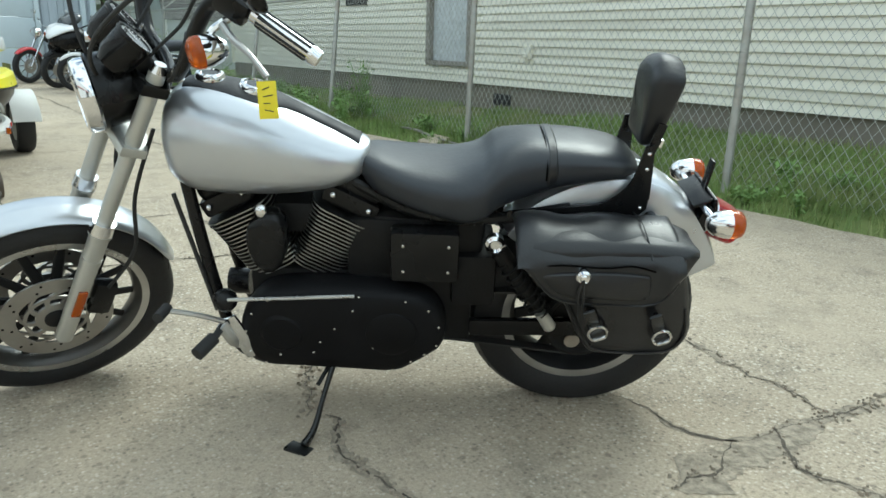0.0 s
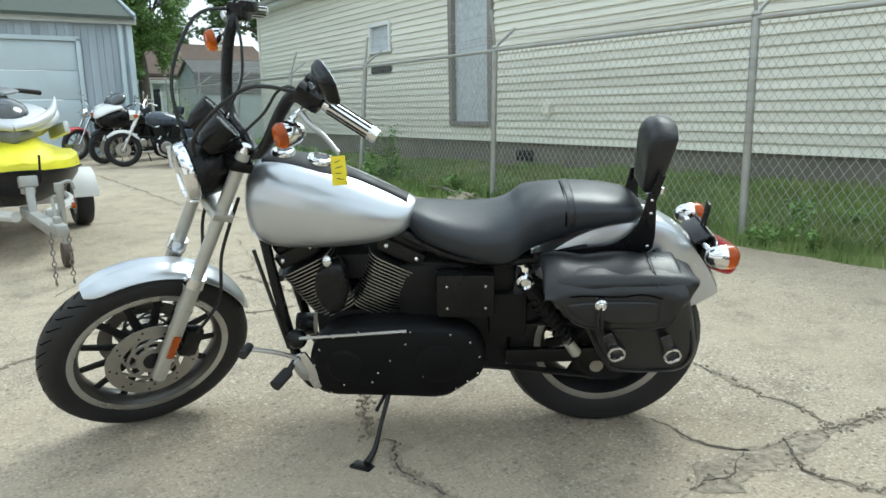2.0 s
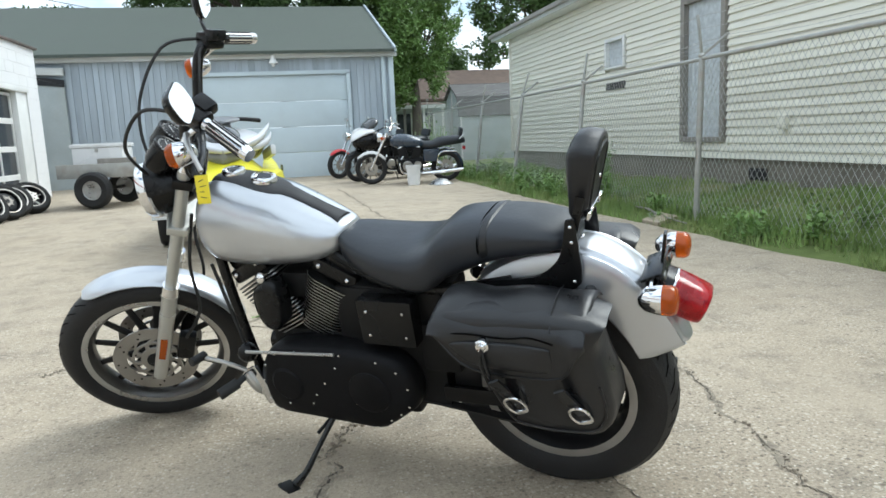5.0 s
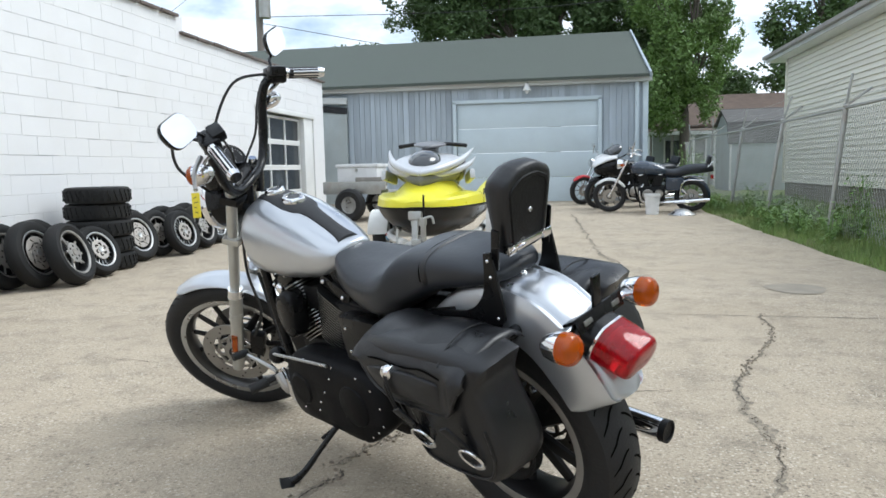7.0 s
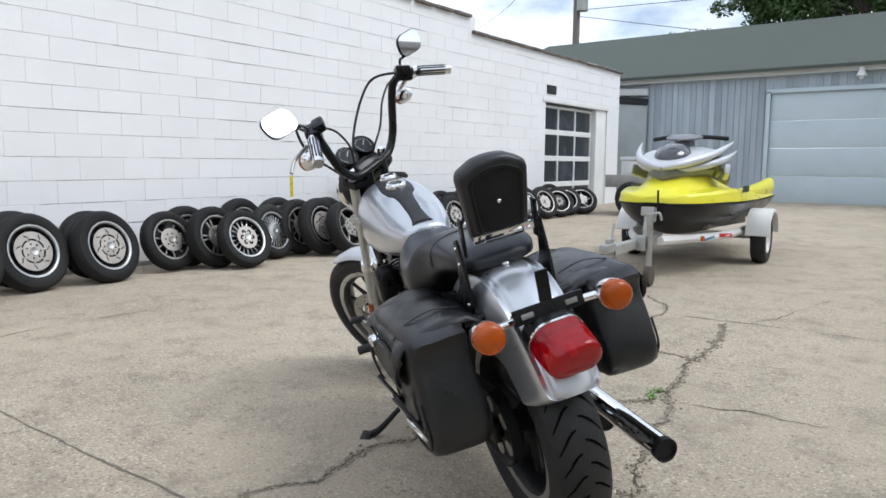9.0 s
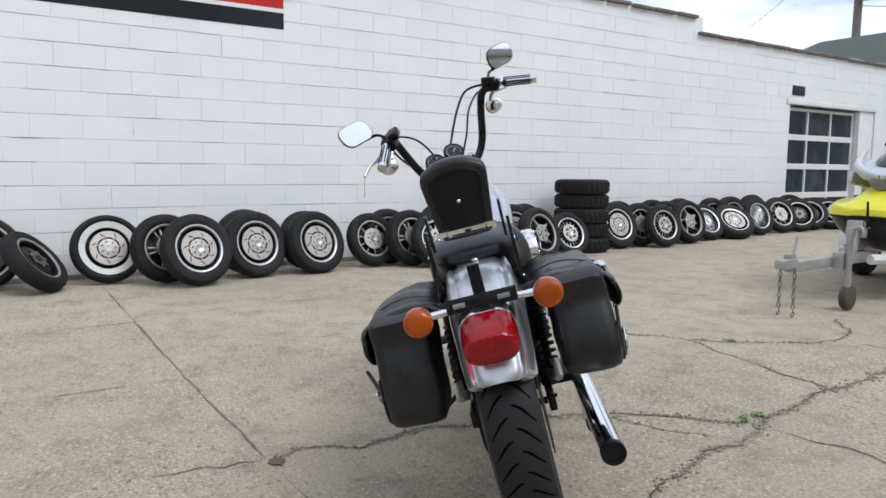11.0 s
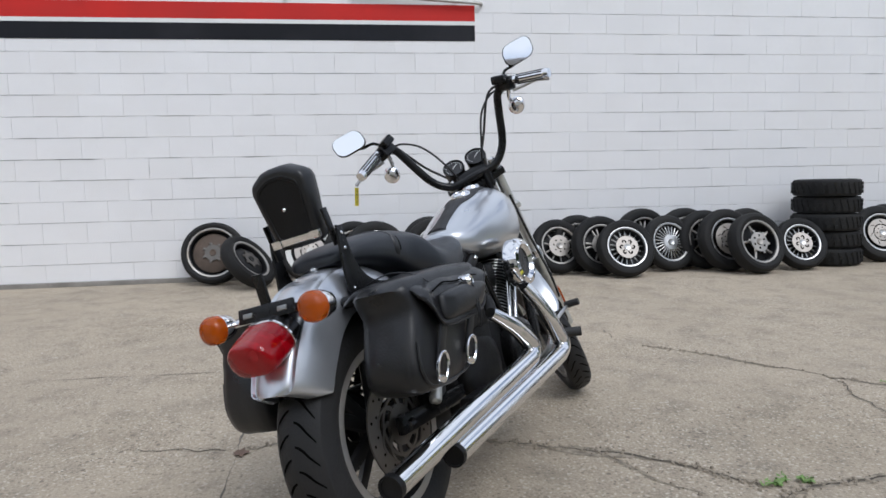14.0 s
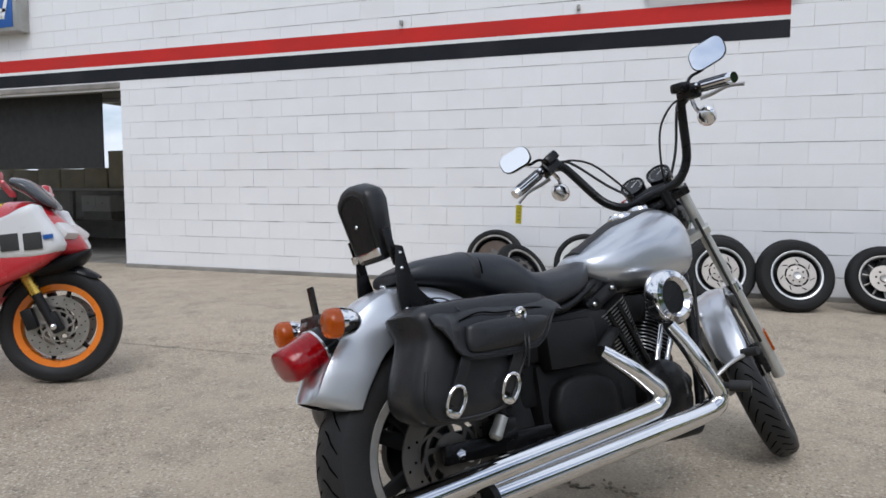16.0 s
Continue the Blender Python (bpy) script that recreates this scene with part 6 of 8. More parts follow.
    # black end ring, closed by a black face painting the bore's shade
    bp("exhaust_tip", lathe(B(), [(0.0316, -0.012), (0.0316, 0.006), (0.027, 0.006), (0.0265, 0.001), (0.001, 0.001)], (0, 0, 0), "Z", 24), BLACKMATT, ex).matrix_basis = Matrix.Translation(e0) @ d.to_track_quat("Z", "Y").to_matrix().to_4x4()
bp("exhaust_hanger", bx(B(), (0.25, -0.17, 0.30), (0.18, 0.06, 0.03), bev=0.008), BLACKMATT)
bp("rear_caliper", bx(B(), (0.06, -0.12, 0.36), (0.09, 0.05, 0.06), bev=0.014), BLACKGLOSS)

# foot controls and side stand
for s in (-1, 1):
    mount = bp("foot_control_bracket", tb(B(), [(0.86, s * 0.12, 0.26), (0.875, s * 0.17, 0.30), (0.90, s * 0.185, 0.36)], [0.018, 0.02, 0.014], 10, 4), ALLOY)
    bp("footpeg", cy(cy(B(), (0.90, s * 0.18, 0.352), (0.912, s * 0.225, 0.344), 0.010, seg=10), (0.912, s * 0.222, 0.345), (0.940, s * 0.28, 0.336), 0.018, seg=14), RUBBER, mount)
    bp("pedal_arm", tb(B(), [(0.89, s * 0.19, 0.375), (0.95, s * 0.21, 0.41), (1.02, s * 0.225, 0.432)], 0.007, 8, 4), ALLOY, mount)
    bp("pedal_rubber", cy(B(), (1.02, s * 0.215, 0.435), (1.025, s * 0.27, 0.44), 0.014, seg=12), RUBBER, mount)
bp("crossover_plate", bx(B(), (0.855, 0.175, 0.315), (0.045, 0.014, 0.14), (0, 25, 0), 0.007), CHROME)
STANDSTEEL = mat("worn_dark_steel", (0.022, 0.022, 0.022), 0.3, metal=0.5, var=0.3, scale=14, stain=(0.02, 0.02, 0.02), stain_amt=0.7, sscale=7)
foot = Vector((0.671, 0.355, 0.10))
stand = bp("side_stand", tb(B(), [(0.60, 0.13, 0.235), (0.612, 0.17, 0.222), (0.634, 0.25, 0.165), (0.650, 0.315, 0.120), foot], [0.016, 0.011, 0.0095, 0.012, 0.016], 12, 5, flat=0.7), STANDSTEEL, label="side stand resting on the concrete")
b = bx(B(), (0.0, 0, 0), (0.07, 0.045, 0.012), bev=0.005)
b.transform(Matrix.Translation(foot + Vector((0.012, 0.012, -0.004))) @ Euler((radians(14.8), 0, radians(-25))).to_matrix().to_4x4())
bp("stand_foot", b, STANDSTEEL, stand)
bp("stand_spring", cy(B(), (0.62, 0.155, 0.22), (0.65, 0.22, 0.19), 0.006, seg=8), BLACKMATT, stand)

# ---- used wheels leaning along the white wall ----
PALEDISC = mat("pale_worn_disc_steel", (0.46, 0.425, 0.385), 0.45, metal=0.55, var=0.15, scale=9, stain=(0.34, 0.28, 0.22), stain_amt=0.5, sscale=7)
WHITERIM = mat("white_wheel_paint", (0.66, 0.66, 0.63), 0.5, var=0.12, scale=7, stain=(0.42, 0.38, 0.32), stain_amt=0.4, sscale=4)
def used_wheel(name, R, w, rin, style, label, rim_mat, group="used wheels along the wall"):
    """A motorcycle wheel with its tyre; it stands at the origin with its face towards +x."""
    ob = thing(name, Matrix(), label, "wheel", group)
    c = (0, 0, R)
    part("tyre", lathe(B(), tyre_profile(R, rin, w), c, "X", 40, closed=True), OLDTYRE, ob)
    # barrels other than white are coloured black, with the inner shade painted in
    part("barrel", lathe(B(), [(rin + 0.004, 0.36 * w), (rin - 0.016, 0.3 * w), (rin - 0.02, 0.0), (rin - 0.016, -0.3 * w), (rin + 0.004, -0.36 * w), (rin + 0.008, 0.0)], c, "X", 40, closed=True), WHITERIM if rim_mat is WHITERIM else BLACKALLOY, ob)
    part("rim", lathe(B(), [(rin + 0.012, 0.37 * w), (rin + 0.011, 0.40 * w), (rin + 0.005, 0.405 * w), (rin - 0.004, 0.38 * w), (rin - 0.008, 0.33 * w), (rin - 0.004, 0.33 * w)], c, "X", 40, closed=True), DULLALLOY if style == "rusty" else rim_mat, ob)
    if rim_mat is WHITERIM:
        part("rim_band", lathe(B(), [(rin + 0.008, 0.395 * w), (rin - 0.042, 0.30 * w), (rin - 0.046, 0.22 * w), (rin - 0.01, 0.28 * w)], c, "X", 40, closed=True), WHITERIM, ob)
    # added black disc closing the back: stands in for darkness behind the spokes
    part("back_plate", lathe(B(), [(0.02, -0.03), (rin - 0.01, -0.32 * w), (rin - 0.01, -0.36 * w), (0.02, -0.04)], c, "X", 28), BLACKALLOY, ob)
    hubm = rim_mat if style != "dark" else STEELDISC
    part("hub", lathe(B(), [(0.012, 0.05), (0.03, 0.055), (0.04, 0.03), (0.04, -0.03), (0.03, -0.05), (0.012, -0.05)], c, "X", 20), hubm, ob)
    def spoke(n, r, start, mat_s, turn=0.0, depth=0.0):
        for i in range(n):
            a = 2 * math.pi * i / n
            e = a + turn
            part("spoke", cy(B(), (depth, start * math.cos(a), R + start * math.sin(a)), (depth * 0.6, (rin - 0.012) * math.cos(e), R + (rin - 0.012) * math.sin(e)), r * 1.25, r, 8), mat_s, ob)
    if style == "swirl":
        part("brake_disc", lathe(B(), [(0.094, 0.043), (0.148, 0.043), (0.150, 0.046), (0.148, 0.049), (0.094, 0.049)], c, "X", 40, closed=True), PALEDISC, ob)
        part("disc_carrier", lathe(B(), [(0.022, 0.040), (0.079, 0.043), (0.081, 0.047), (0.022, 0.051)], c, "X", 28, closed=True), PALEDISC, ob)
        for i in range(7):
            a = 2 * math.pi * i / 7
            part("disc_arm", tb(B(), [(0.046, r * math.cos(a + t), R + r * math.sin(a + t)) for r, t in ((0.074, 0.0), (0.088, 0.14), (0.100, 0.30))], 0.006, 6, 2), PALEDISC, ob)
            slot = [(0.0495, r * math.cos(a + t), R + r * math.sin(a + t)) for r, t in ((0.106, 0.0), (0.120, 0.14), (0.134, 0.22))]
            part("disc_slot", tb(B(), slot, 0.0036, 6, 2), GROOVE, ob)
            part("disc_hole", cy(B(), (0.046, 0.054 * math.cos(a), R + 0.054 * math.sin(a)), (0.0495, 0.054 * math.cos(a), R + 0.054 * math.sin(a)), 0.007, seg=8), GROOVE, ob)
        spoke(9, 0.008, 0.035, BLACKALLOY)
    elif style == "plain":
        part("brake_disc", lathe(B(), [(0.026, 0.036), (0.110, 0.036), (0.112, 0.041), (0.026, 0.041)], c, "X", 32, closed=True), PALEDISC, ob)
        for i in range(7):
            a = 2 * math.pi * i / 7
            part("disc_hole", cy(B(), (0.0405, 0.062 * math.cos(a), R + 0.062 * math.sin(a)), (0.0418, 0.062 * math.cos(a), R + 0.062 * math.sin(a)), 0.009, seg=10), GROOVE, ob)
        spoke(10, 0.008, 0.035, rim_mat, 0.12, 0.01)
    elif style == "lace":
        part("hub_disc", lathe(B(), [(0.02, 0.045), (0.075, 0.04), (0.08, 0.03), (0.02, 0.03)], c, "X", 32), rim_mat, ob)
        spoke(26, 0.0055, 0.07, rim_mat, 0.06, 0.03)
    elif style == "star":
        part("brake_disc", lathe(B(), [(0.03, 0.043), (0.100, 0.043), (0.100, 0.048), (0.03, 0.048)], c, "X", 32, closed=True), DULLALLOY, ob)
        for i in range(5):
            for k in (-0.16, 0.16):
                a = 2 * math.pi * i / 5 + 0.3 + k
                part("spoke", bx(B(), (0.014, 0.105 * math.cos(a), R + 0.105 * math.sin(a)), (0.022, rin * 0.82, 0.016), (math.degrees(a), 0, 0), 0.005), rim_mat, ob)
    elif style == "spoked":
        part("brake_disc", lathe(B(), [(0.024, 0.043), (0.112, 0.043), (0.114, 0.046), (0.112, 0.049), (0.024, 0.049)], c, "X", 36, closed=True), PALEDISC, ob)
        for i in range(6):
            a = 2 * math.pi * i / 6
            slot = [(0.0495, r * math.cos(a + t), R + r * math.sin(a + t)) for r, t in ((0.045, 0.0), (0.066, 0.10), (0.074, 0.36), (0.060, 0.55))]
            part("disc_slot", tb(B(), slot, 0.007, 6, 3), GROOVE, ob)
        spoke(18, 0.006, 0.035, rim_mat, 0.10, 0.012)
    elif style == "open":
        part("brake_disc", lathe(B(), [(0.024, 0.040), (0.092, 0.040), (0.094, 0.043), (0.092, 0.046), (0.024, 0.046)], c, "X", 32, closed=True), DULLALLOY, ob)
        for i in range(6):
            a = 2 * math.pi * i / 6
            part("disc_hole", cy(B(), (0.0455, 0.060 * math.cos(a), R + 0.060 * math.sin(a)), (0.0468, 0.060 * math.cos(a), R + 0.060 * math.sin(a)), 0.011, seg=10), GROOVE, ob)
            part("disc_lug", bx(B(), (0.040, 0.100 * math.cos(a + 0.5), R + 0.100 * math.sin(a + 0.5)), (0.010, 0.034, 0.022), (math.degrees(a + 0.5), 0, 0), 0.004), DULLALLOY, ob)
        spoke(5, 0.011, 0.05, rim_mat, 0.25, 0.012)
    elif style == "rusty":
        part("disc", lathe(B(), [(0.03, 0.03), (0.11, 0.035), (rin - 0.04, 0.012), (rin - 0.04, 0.0), (0.03, 0.0)], c, "X", 32), rim_mat, ob)
        part("brake_disc", lathe(B(), [(0.03, 0.042), (0.075, 0.042), (0.075, 0.048), (0.03, 0.048)], c, "X", 28, closed=True), DARKDISC, ob)
        for i in range(7):
            a = 2 * math.pi * i / 7
            part("disc_lug", bx(B(), (0.046, 0.085 * math.cos(a), R + 0.085 * math.sin(a)), (0.008, 0.03, 0.024), (math.degrees(a), 0, 0), 0.003), DARKDISC, ob)
    return ob


KINDS = {
    "swirl": used_wheel("used_wheel", 0.298, 0.14, 0.19, "swirl", "used black wheel with bright rim and swirl disc", ALLOY),
    "plain": used_wheel("used_wheel", 0.288, 0.13, 0.185, "plain", "used silver cast wheel with brake disc and tyre", DULLALLOY),
    "lace": used_wheel("used_wheel", 0.288, 0.12, 0.19, "lace", "used silver wheel with laced hub disc", ALLOY),
    "star": used_wheel("used_wheel", 0.29, 0.15, 0.185, "star", "used five-spoke silver alloy wheel with tyre", DULLALLOY),
    "white": used_wheel("used_wheel", 0.298, 0.13, 0.225, "swirl", "used white-rimmed wheel with swirl brake disc", WHITERIM),
    "spoked": used_wheel("used_wheel", 0.288, 0.14, 0.19, "spoked", "used silver wheel with many spokes and pale disc", ALLOY),
    "open": used_wheel("used_wheel", 0.29, 0.15, 0.195, "open", "used grey cast wheel with bright rim and open spokes", DULLALLOY),
    "worn": used_wheel("used_wheel", 0.298, 0.14, 0.20, "rusty", "used grimy dark wheel leaning on its neighbour", BLACKALLOY),
    "rusty": used_wheel("used_wheel", 0.298, 0.14, 0.225, "rusty", "used wheel with a brown rusted disc centre", RUSTY),
}
# kind, place of the foot, yaw, lean back, roll, size
WHEELS = [
    ("rusty", -2.96, 0.53, 0, 17, 0, 1.03), ("worn", -2.66, 1.06, -64, 40, 40, 0.97), ("white", -2.87, 1.46, -4, 17, 0, 1.0),
    ("star", -2.64, 1.90, -10, 15, 25, 1.04), ("swirl", -2.35, 2.10, -12, 18, 10, 1.04),
    ("star", -2.86, 2.66, -12, 12, 0, 1.02), ("swirl", -2.60, 2.69, -12, 16, 50, 1.0),
    ("plain", -2.84, 3.26, -12, 13, 0, 1.02), ("swirl", -2.58, 3.29, -13, 18, 80, 1.0), ("plain", -2.70, 3.93, -6, 20, 15, 0.96),
    ("star", -2.80, 4.16, -4, 14, 0, 0.98), ("star", -2.55, 4.31, -3, 17, 20, 0.98), ("spoked", -2.30, 4.47, 0, 23, 40, 0.99),
    ("star", -2.98, 4.93, -8, 10, 0, 1.04), ("lace", -2.62, 5.07, -8, 18, 0, 1.0),
    ("star", -2.88, 5.36, -4, 12, 0, 1.04), ("plain", -2.68, 5.48, -4, 14, 30, 1.04), ("swirl", -2.44, 5.60, -6, 17, 0, 1.02), ("star", -2.72, 5.98, -6, 14, 10, 1.02), ("open", -2.20, 5.78, -10, 20, 20, 1.04),
    ("spoked", -2.32, 6.31, 4, 24, 0, 0.94), ("swirl", -2.66, 7.48, 6, 20, 30, 0.99),
    ("star", -2.96, 7.78, 6, 12, 0, 1.0), ("plain", -2.72, 7.94, 6, 15, 0, 1.0), ("spoked", -2.46, 8.10, 6, 18, 25, 1.0),
    ("star", -2.94, 8.42, 8, 10, 0, 1.0), ("plain", -2.80, 8.56, 8, 13, 0, 1.0), ("open", -2.56, 8.75, 2, 17, 15, 1.0),
    ("star", -2.96, 9.05, 6, 12, 0, 1.0), ("lace", -2.62, 9.30, 8, 34, 0, 1.0), ("swirl", -2.46, 9.72, 22, 46, 0, 1.0),
    ("plain", -2.96, 9.78, 6, 12, 0, 1.0), ("star", -2.80, 10.05, 8, 14, 0, 1.0), ("plain", -2.98, 10.25, 6, 12, 0, 1.0), ("lace", -2.62, 10.46, 8, 20, 40, 1.0),
    ("star", -2.95, 10.8, 8, 14, 0, 1.0), ("plain", -2.62, 11.05, 16, 26, 0, 1.0), ("worn", -2.56, 11.42, 34, 30, 0, 0.98), ("worn", -2.90, 11.7, 24, 14, 0, 1.0), ("worn", -2.62, 11.8, 44, 34, 0, 1.0), ("open", -2.50, 12.2, 48, 40, 0, 0.98),
]
used = set()
for kind, x, y, yaw, back, roll, size in WHEELS:
    w = KINDS[kind]
    half = 0.065
    m = pose(x, y, rise(y) + half * math.sin(radians(back)) * 0.55, 0, -back, -yaw)
    m = m @ Matrix.Translation((0, 0, 0.29 * size)) @ Matrix.Rotation(radians(roll), 4, "X") @ Matrix.Translation((0, 0, -0.29 * size)) @ Matrix.Scale(size, 4)
    if kind in used:
        copy_thing(w, m)
    else:
        w.matrix_basis = m
        used.add(kind)

# a stack of five fat tyres
def fat_tyre():
    ob = thing("tyre", Matrix(), "fat knobbly black tyre in a stack", "tyre", "stack of tyres")
    half = [(0.33, 0.0), (0.328, 0.05), (0.315, 0.08), (0.27, 0.088), (0.215, 0.075), (0.195, 0.055)]
    part("carcass", lathe(B(), [(r, -h) for r, h in half[::-1]] + half[1:], (0, 0, 0.09), "Z", 40, closed=False), OLDTYRE, ob)
    b = B()
    for i in range(30):
        a = 2 * math.pi * i / 30
        for z, s in ((0.05, 0.4), (0.13, -0.4), (0.09, 0.0)):
            bx(b, (0.33 * math.cos(a + s * 0.1), 0.33 * math.sin(a + s * 0.1), z), (0.016, 0.034, 0.032), (0, 0, math.degrees(a)))
    part("knobbly_tread", b, OLDTYRE, ob)["kind"] = "stuff"
    return ob


fat = fat_tyre()
for i in range(5):
    m = pose(-2.78 + (0.02, -0.015, 0.01, -0.02, 0.015)[i], 6.86 + (0, 0.02, -0.015, 0.01, -0.02)[i], 0.004 + 0.178 * i, 0, 0, 37 * i)
    if i:
        copy_thing(fat, m)
    else:
        fat.matrix_basis = m

# ---- the watercraft on its trailer; local +x points to the tongue ----
YEL = mat("yellow_gelcoat", (0.76, 0.70, 0.03), 0.35, var=0.05, scale=3, coat=0.15)
HULLBLACK = mat("black_gelcoat", (0.012, 0.012, 0.013), 0.35, var=0.2, scale=3, stain=(0.045, 0.042, 0.036), stain_amt=0.5, sscale=2, spec=0.35)
SKISILVER = mat("silver_plastic", (0.58, 0.59, 0.61), 0.35, metal=0.3, var=0.08, scale=3)
SKIGREY = mat("grey_plastic", (0.20, 0.205, 0.215), 0.4, metal=0.2, var=0.1, scale=3)
SMOKE = mat("smoked_dome", (0.05, 0.053, 0.057), 0.15, var=0.2, scale=4, coat=0.6)
CHAINSTEEL = mat("weathered_chain_steel", (0.20, 0.19, 0.175), 0.5, metal=0.7, var=0.2, scale=20)
BLUEDECAL = mat("blue_decal", (0.10, 0.22, 0.36), 0.5)
TRAILERWHITE = mat("white_trailer_paint", (0.70, 0.70, 0.68), 0.4, var=0.1, scale=3, stain=(0.5, 0.46, 0.4), stain_amt=0.3)
TM = Matrix(((0.06, 0.998, 0, 0.79), (-0.998, 0.06, 0, 7.91), (0, 0, 1, 0), (0, 0, 0, 1)))
trailer = thing("boat_trailer", TM, "white single-axle boat trailer with chained tongue", "trailer")
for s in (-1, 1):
    wy = s * 0.66
    wh = part("wheel", lathe(B(), [(0.02, s * 0.03), (0.13, s * 0.035), (0.15, s * 0.065), (0.155, s * 0.065), (0.155, -0.06 * s), (0.02, -0.05 * s)], (0, wy, 0.26), "Y", 28), WHITERIM, trailer)
    part("tyre", lathe(B(), [(0.15, -0.06), (0.20, -0.075), (0.245, -0.07), (0.262, -0.045), (0.264, 0), (0.262, 0.045), (0.245, 0.07), (0.20, 0.075), (0.15, 0.06)], (0, wy, 0.263), "Y", 36, closed=True), TYRE, wh)
    b, loops = B(), []
    for i in range(13):
        a = radians(8 + 164 * i / 12)
        ca, sa = math.cos(a), math.sin(a)
        loops.append([Vector((0.32 * ca, wy - s * 0.11, 0.26 + 0.30 * sa)), Vector((0.32 * ca, wy + s * 0.11, 0.26 + 0.30 * sa)), Vector((0.315 * ca, wy + s * 0.115, 0.26 + 0.27 * sa)), Vector((0.31 * ca, wy - s * 0.105, 0.26 + 0.28 * sa))])
    part("mudguard", rings(b, loops), TRAILERWHITE, trailer)
    part("frame_rail", tb(B(), [(-0.9, s * 0.48, 0.33), (0.2, s * 0.48, 0.33), (0.9, s * 0.40, 0.33), (1.7, s * 0.10, 0.34)], 0.04, 8, 4), TRAILERWHITE, trailer)
    part("bunk", bx(B(), (0.0, s * 0.30, 0.40), (1.9, 0.08, 0.06), (0, -2, 0), 0.01), WOODGREY, trailer)
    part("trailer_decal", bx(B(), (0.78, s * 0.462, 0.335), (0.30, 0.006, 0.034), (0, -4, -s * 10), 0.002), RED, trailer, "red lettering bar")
    part("trailer_decal", bx(B(), (1.12, s * 0.385, 0.330), (0.16, 0.006, 0.022), (0, 8, -s * 21), 0.002), BLUEDECAL, trailer, "blue decal swoosh")
part("axle", cy(B(), (0, -0.6, 0.27), (0, 0.6, 0.27), 0.028, seg=10), GALV, trailer)
part("crossmember", bx(B(), (0.5, 0, 0.32), (0.06, 0.95, 0.06)), TRAILERWHITE, trailer)
part("tongue", bx(B(), (2.05, 0.0, 0.345), (1.3, 0.075, 0.075), bev=0.01), GALV, trailer)
part("coupler", bx(bx(B(), (2.74, 0, 0.37), (0.2, 0.075, 0.07), bev=0.02), (2.70, 0, 0.42), (0.1, 0.04, 0.04), bev=0.01), GALV, trailer)
part("coupler_lever", cy(B(), (2.66, 0.0, 0.42), (2.62, 0.0, 0.55), 0.01, seg=8), GALV, trailer)
jack = part("jack_post", cy(cy(B(), (2.12, 0.13, 0.14), (2.12, 0.13, 0.56), 0.024, seg=14), (2.12, 0.13, 0.54), (2.12, 0.13, 0.60), 0.032, seg=14), GALV, trailer)
part("jack_arm", tb(B(), [(2.12, 0.13, 0.59), (2.12, 0.20, 0.61), (2.12, 0.22, 0.55)], 0.011, 8, 3), GALV, jack)
part("jack_wheel", lathe(B(), [(0.02, 0.03), (0.085, 0.026), (0.092, 0.0), (0.085, -0.026), (0.02, -0.03)], (2.10, 0.13, 0.094), "Y", 24), mat("rusty_caster", (0.09, 0.07, 0.055), 0.8, var=0.4, scale=9), jack)
part("jack_bracket", bx(B(), (2.12, 0.07, 0.36), (0.09, 0.08, 0.12), bev=0.01), GALV, jack)
winch = part("winch_stand", bx(bx(bx(B(), (1.76, 0, 0.46), (0.055, 0.055, 0.28), (0, -14, 0), 0.008), (1.72, 0, 0.59), (0.10, 0.12, 0.08), (0, -10, 0), 0.012), (1.68, 0, 0.53), (0.08, 0.09, 0.06), bev=0.01), GALV, trailer)
part("winch_handle", cy(B(), (1.74, 0.08, 0.58), (1.77, 0.085, 0.78), 0.009, seg=8), BLACKMATT, winch)
for k, dy in ((0, -0.05), (1, 0.05)):
    b = B()
    for i in range(8):
        z = 0.33 - 0.036 * i
        tb(b, [(2.72 + 0.012 * math.cos(a), dy + 0.012 * math.sin(a) * (i % 2), z + 0.02 * math.sin(a)) if i % 2 == 0 else (2.72, dy + 0.012 * math.cos(a), z + 0.02 * math.sin(a)) for a in (0, math.pi / 2, math.pi, 3 * math.pi / 2)], 0.0042, 5, 2, True)
    tb(b, [(2.72, dy, 0.05), (2.70, dy, 0.02), (2.73, dy, 0.012), (2.745, dy, 0.035)], 0.005, 6, 3)
    part("safety_chain", b, CHAINSTEEL, trailer)
part("marker_lamp", bx(B(), (1.28, 0.36, 0.34), (0.05, 0.03, 0.045), bev=0.008), AMBER, trailer)

ski = thing("personal_watercraft", TM, "yellow and silver personal watercraft on a trailer", "watercraft")


def ski_loops(secs, k=28, n_exp=2.4):
    cols = [smooth_line([(float(i), s[c], 0) for i, s in enumerate(secs)], 3) for c in range(4)]
    out = []
    for i in range(len(cols[0])):
        x, hw, zt, zb = (cols[c][i].y for c in range(4))
        zc = (zt + zb) / 2
        out.append([Vector((x, hw * math.copysign(abs(math.cos(a)) ** (2 / n_exp), math.cos(a)), zc + (zt - zb) / 2 * math.copysign(abs(math.sin(a)) ** (2 / n_exp), math.sin(a)))) for a in (2 * math.pi * q / k for q in range(k))])
    return out


def ski_shell(secs, n_exp, k=14, under=False):
    """A shell over (or under) a flat edge line, from sections of place, half width, edge height and crown height."""
    cols = [smooth_line([(float(i), q[c], 0) for i, q in enumerate(secs)], 3) for c in range(4)]
    out = []
    for i in range(len(cols[0])):
        x, hw, z0, z1 = (cols[c][i].y for c in range(4))
        ring = []
        for q in range(k + 1):
            a = math.pi * q / k
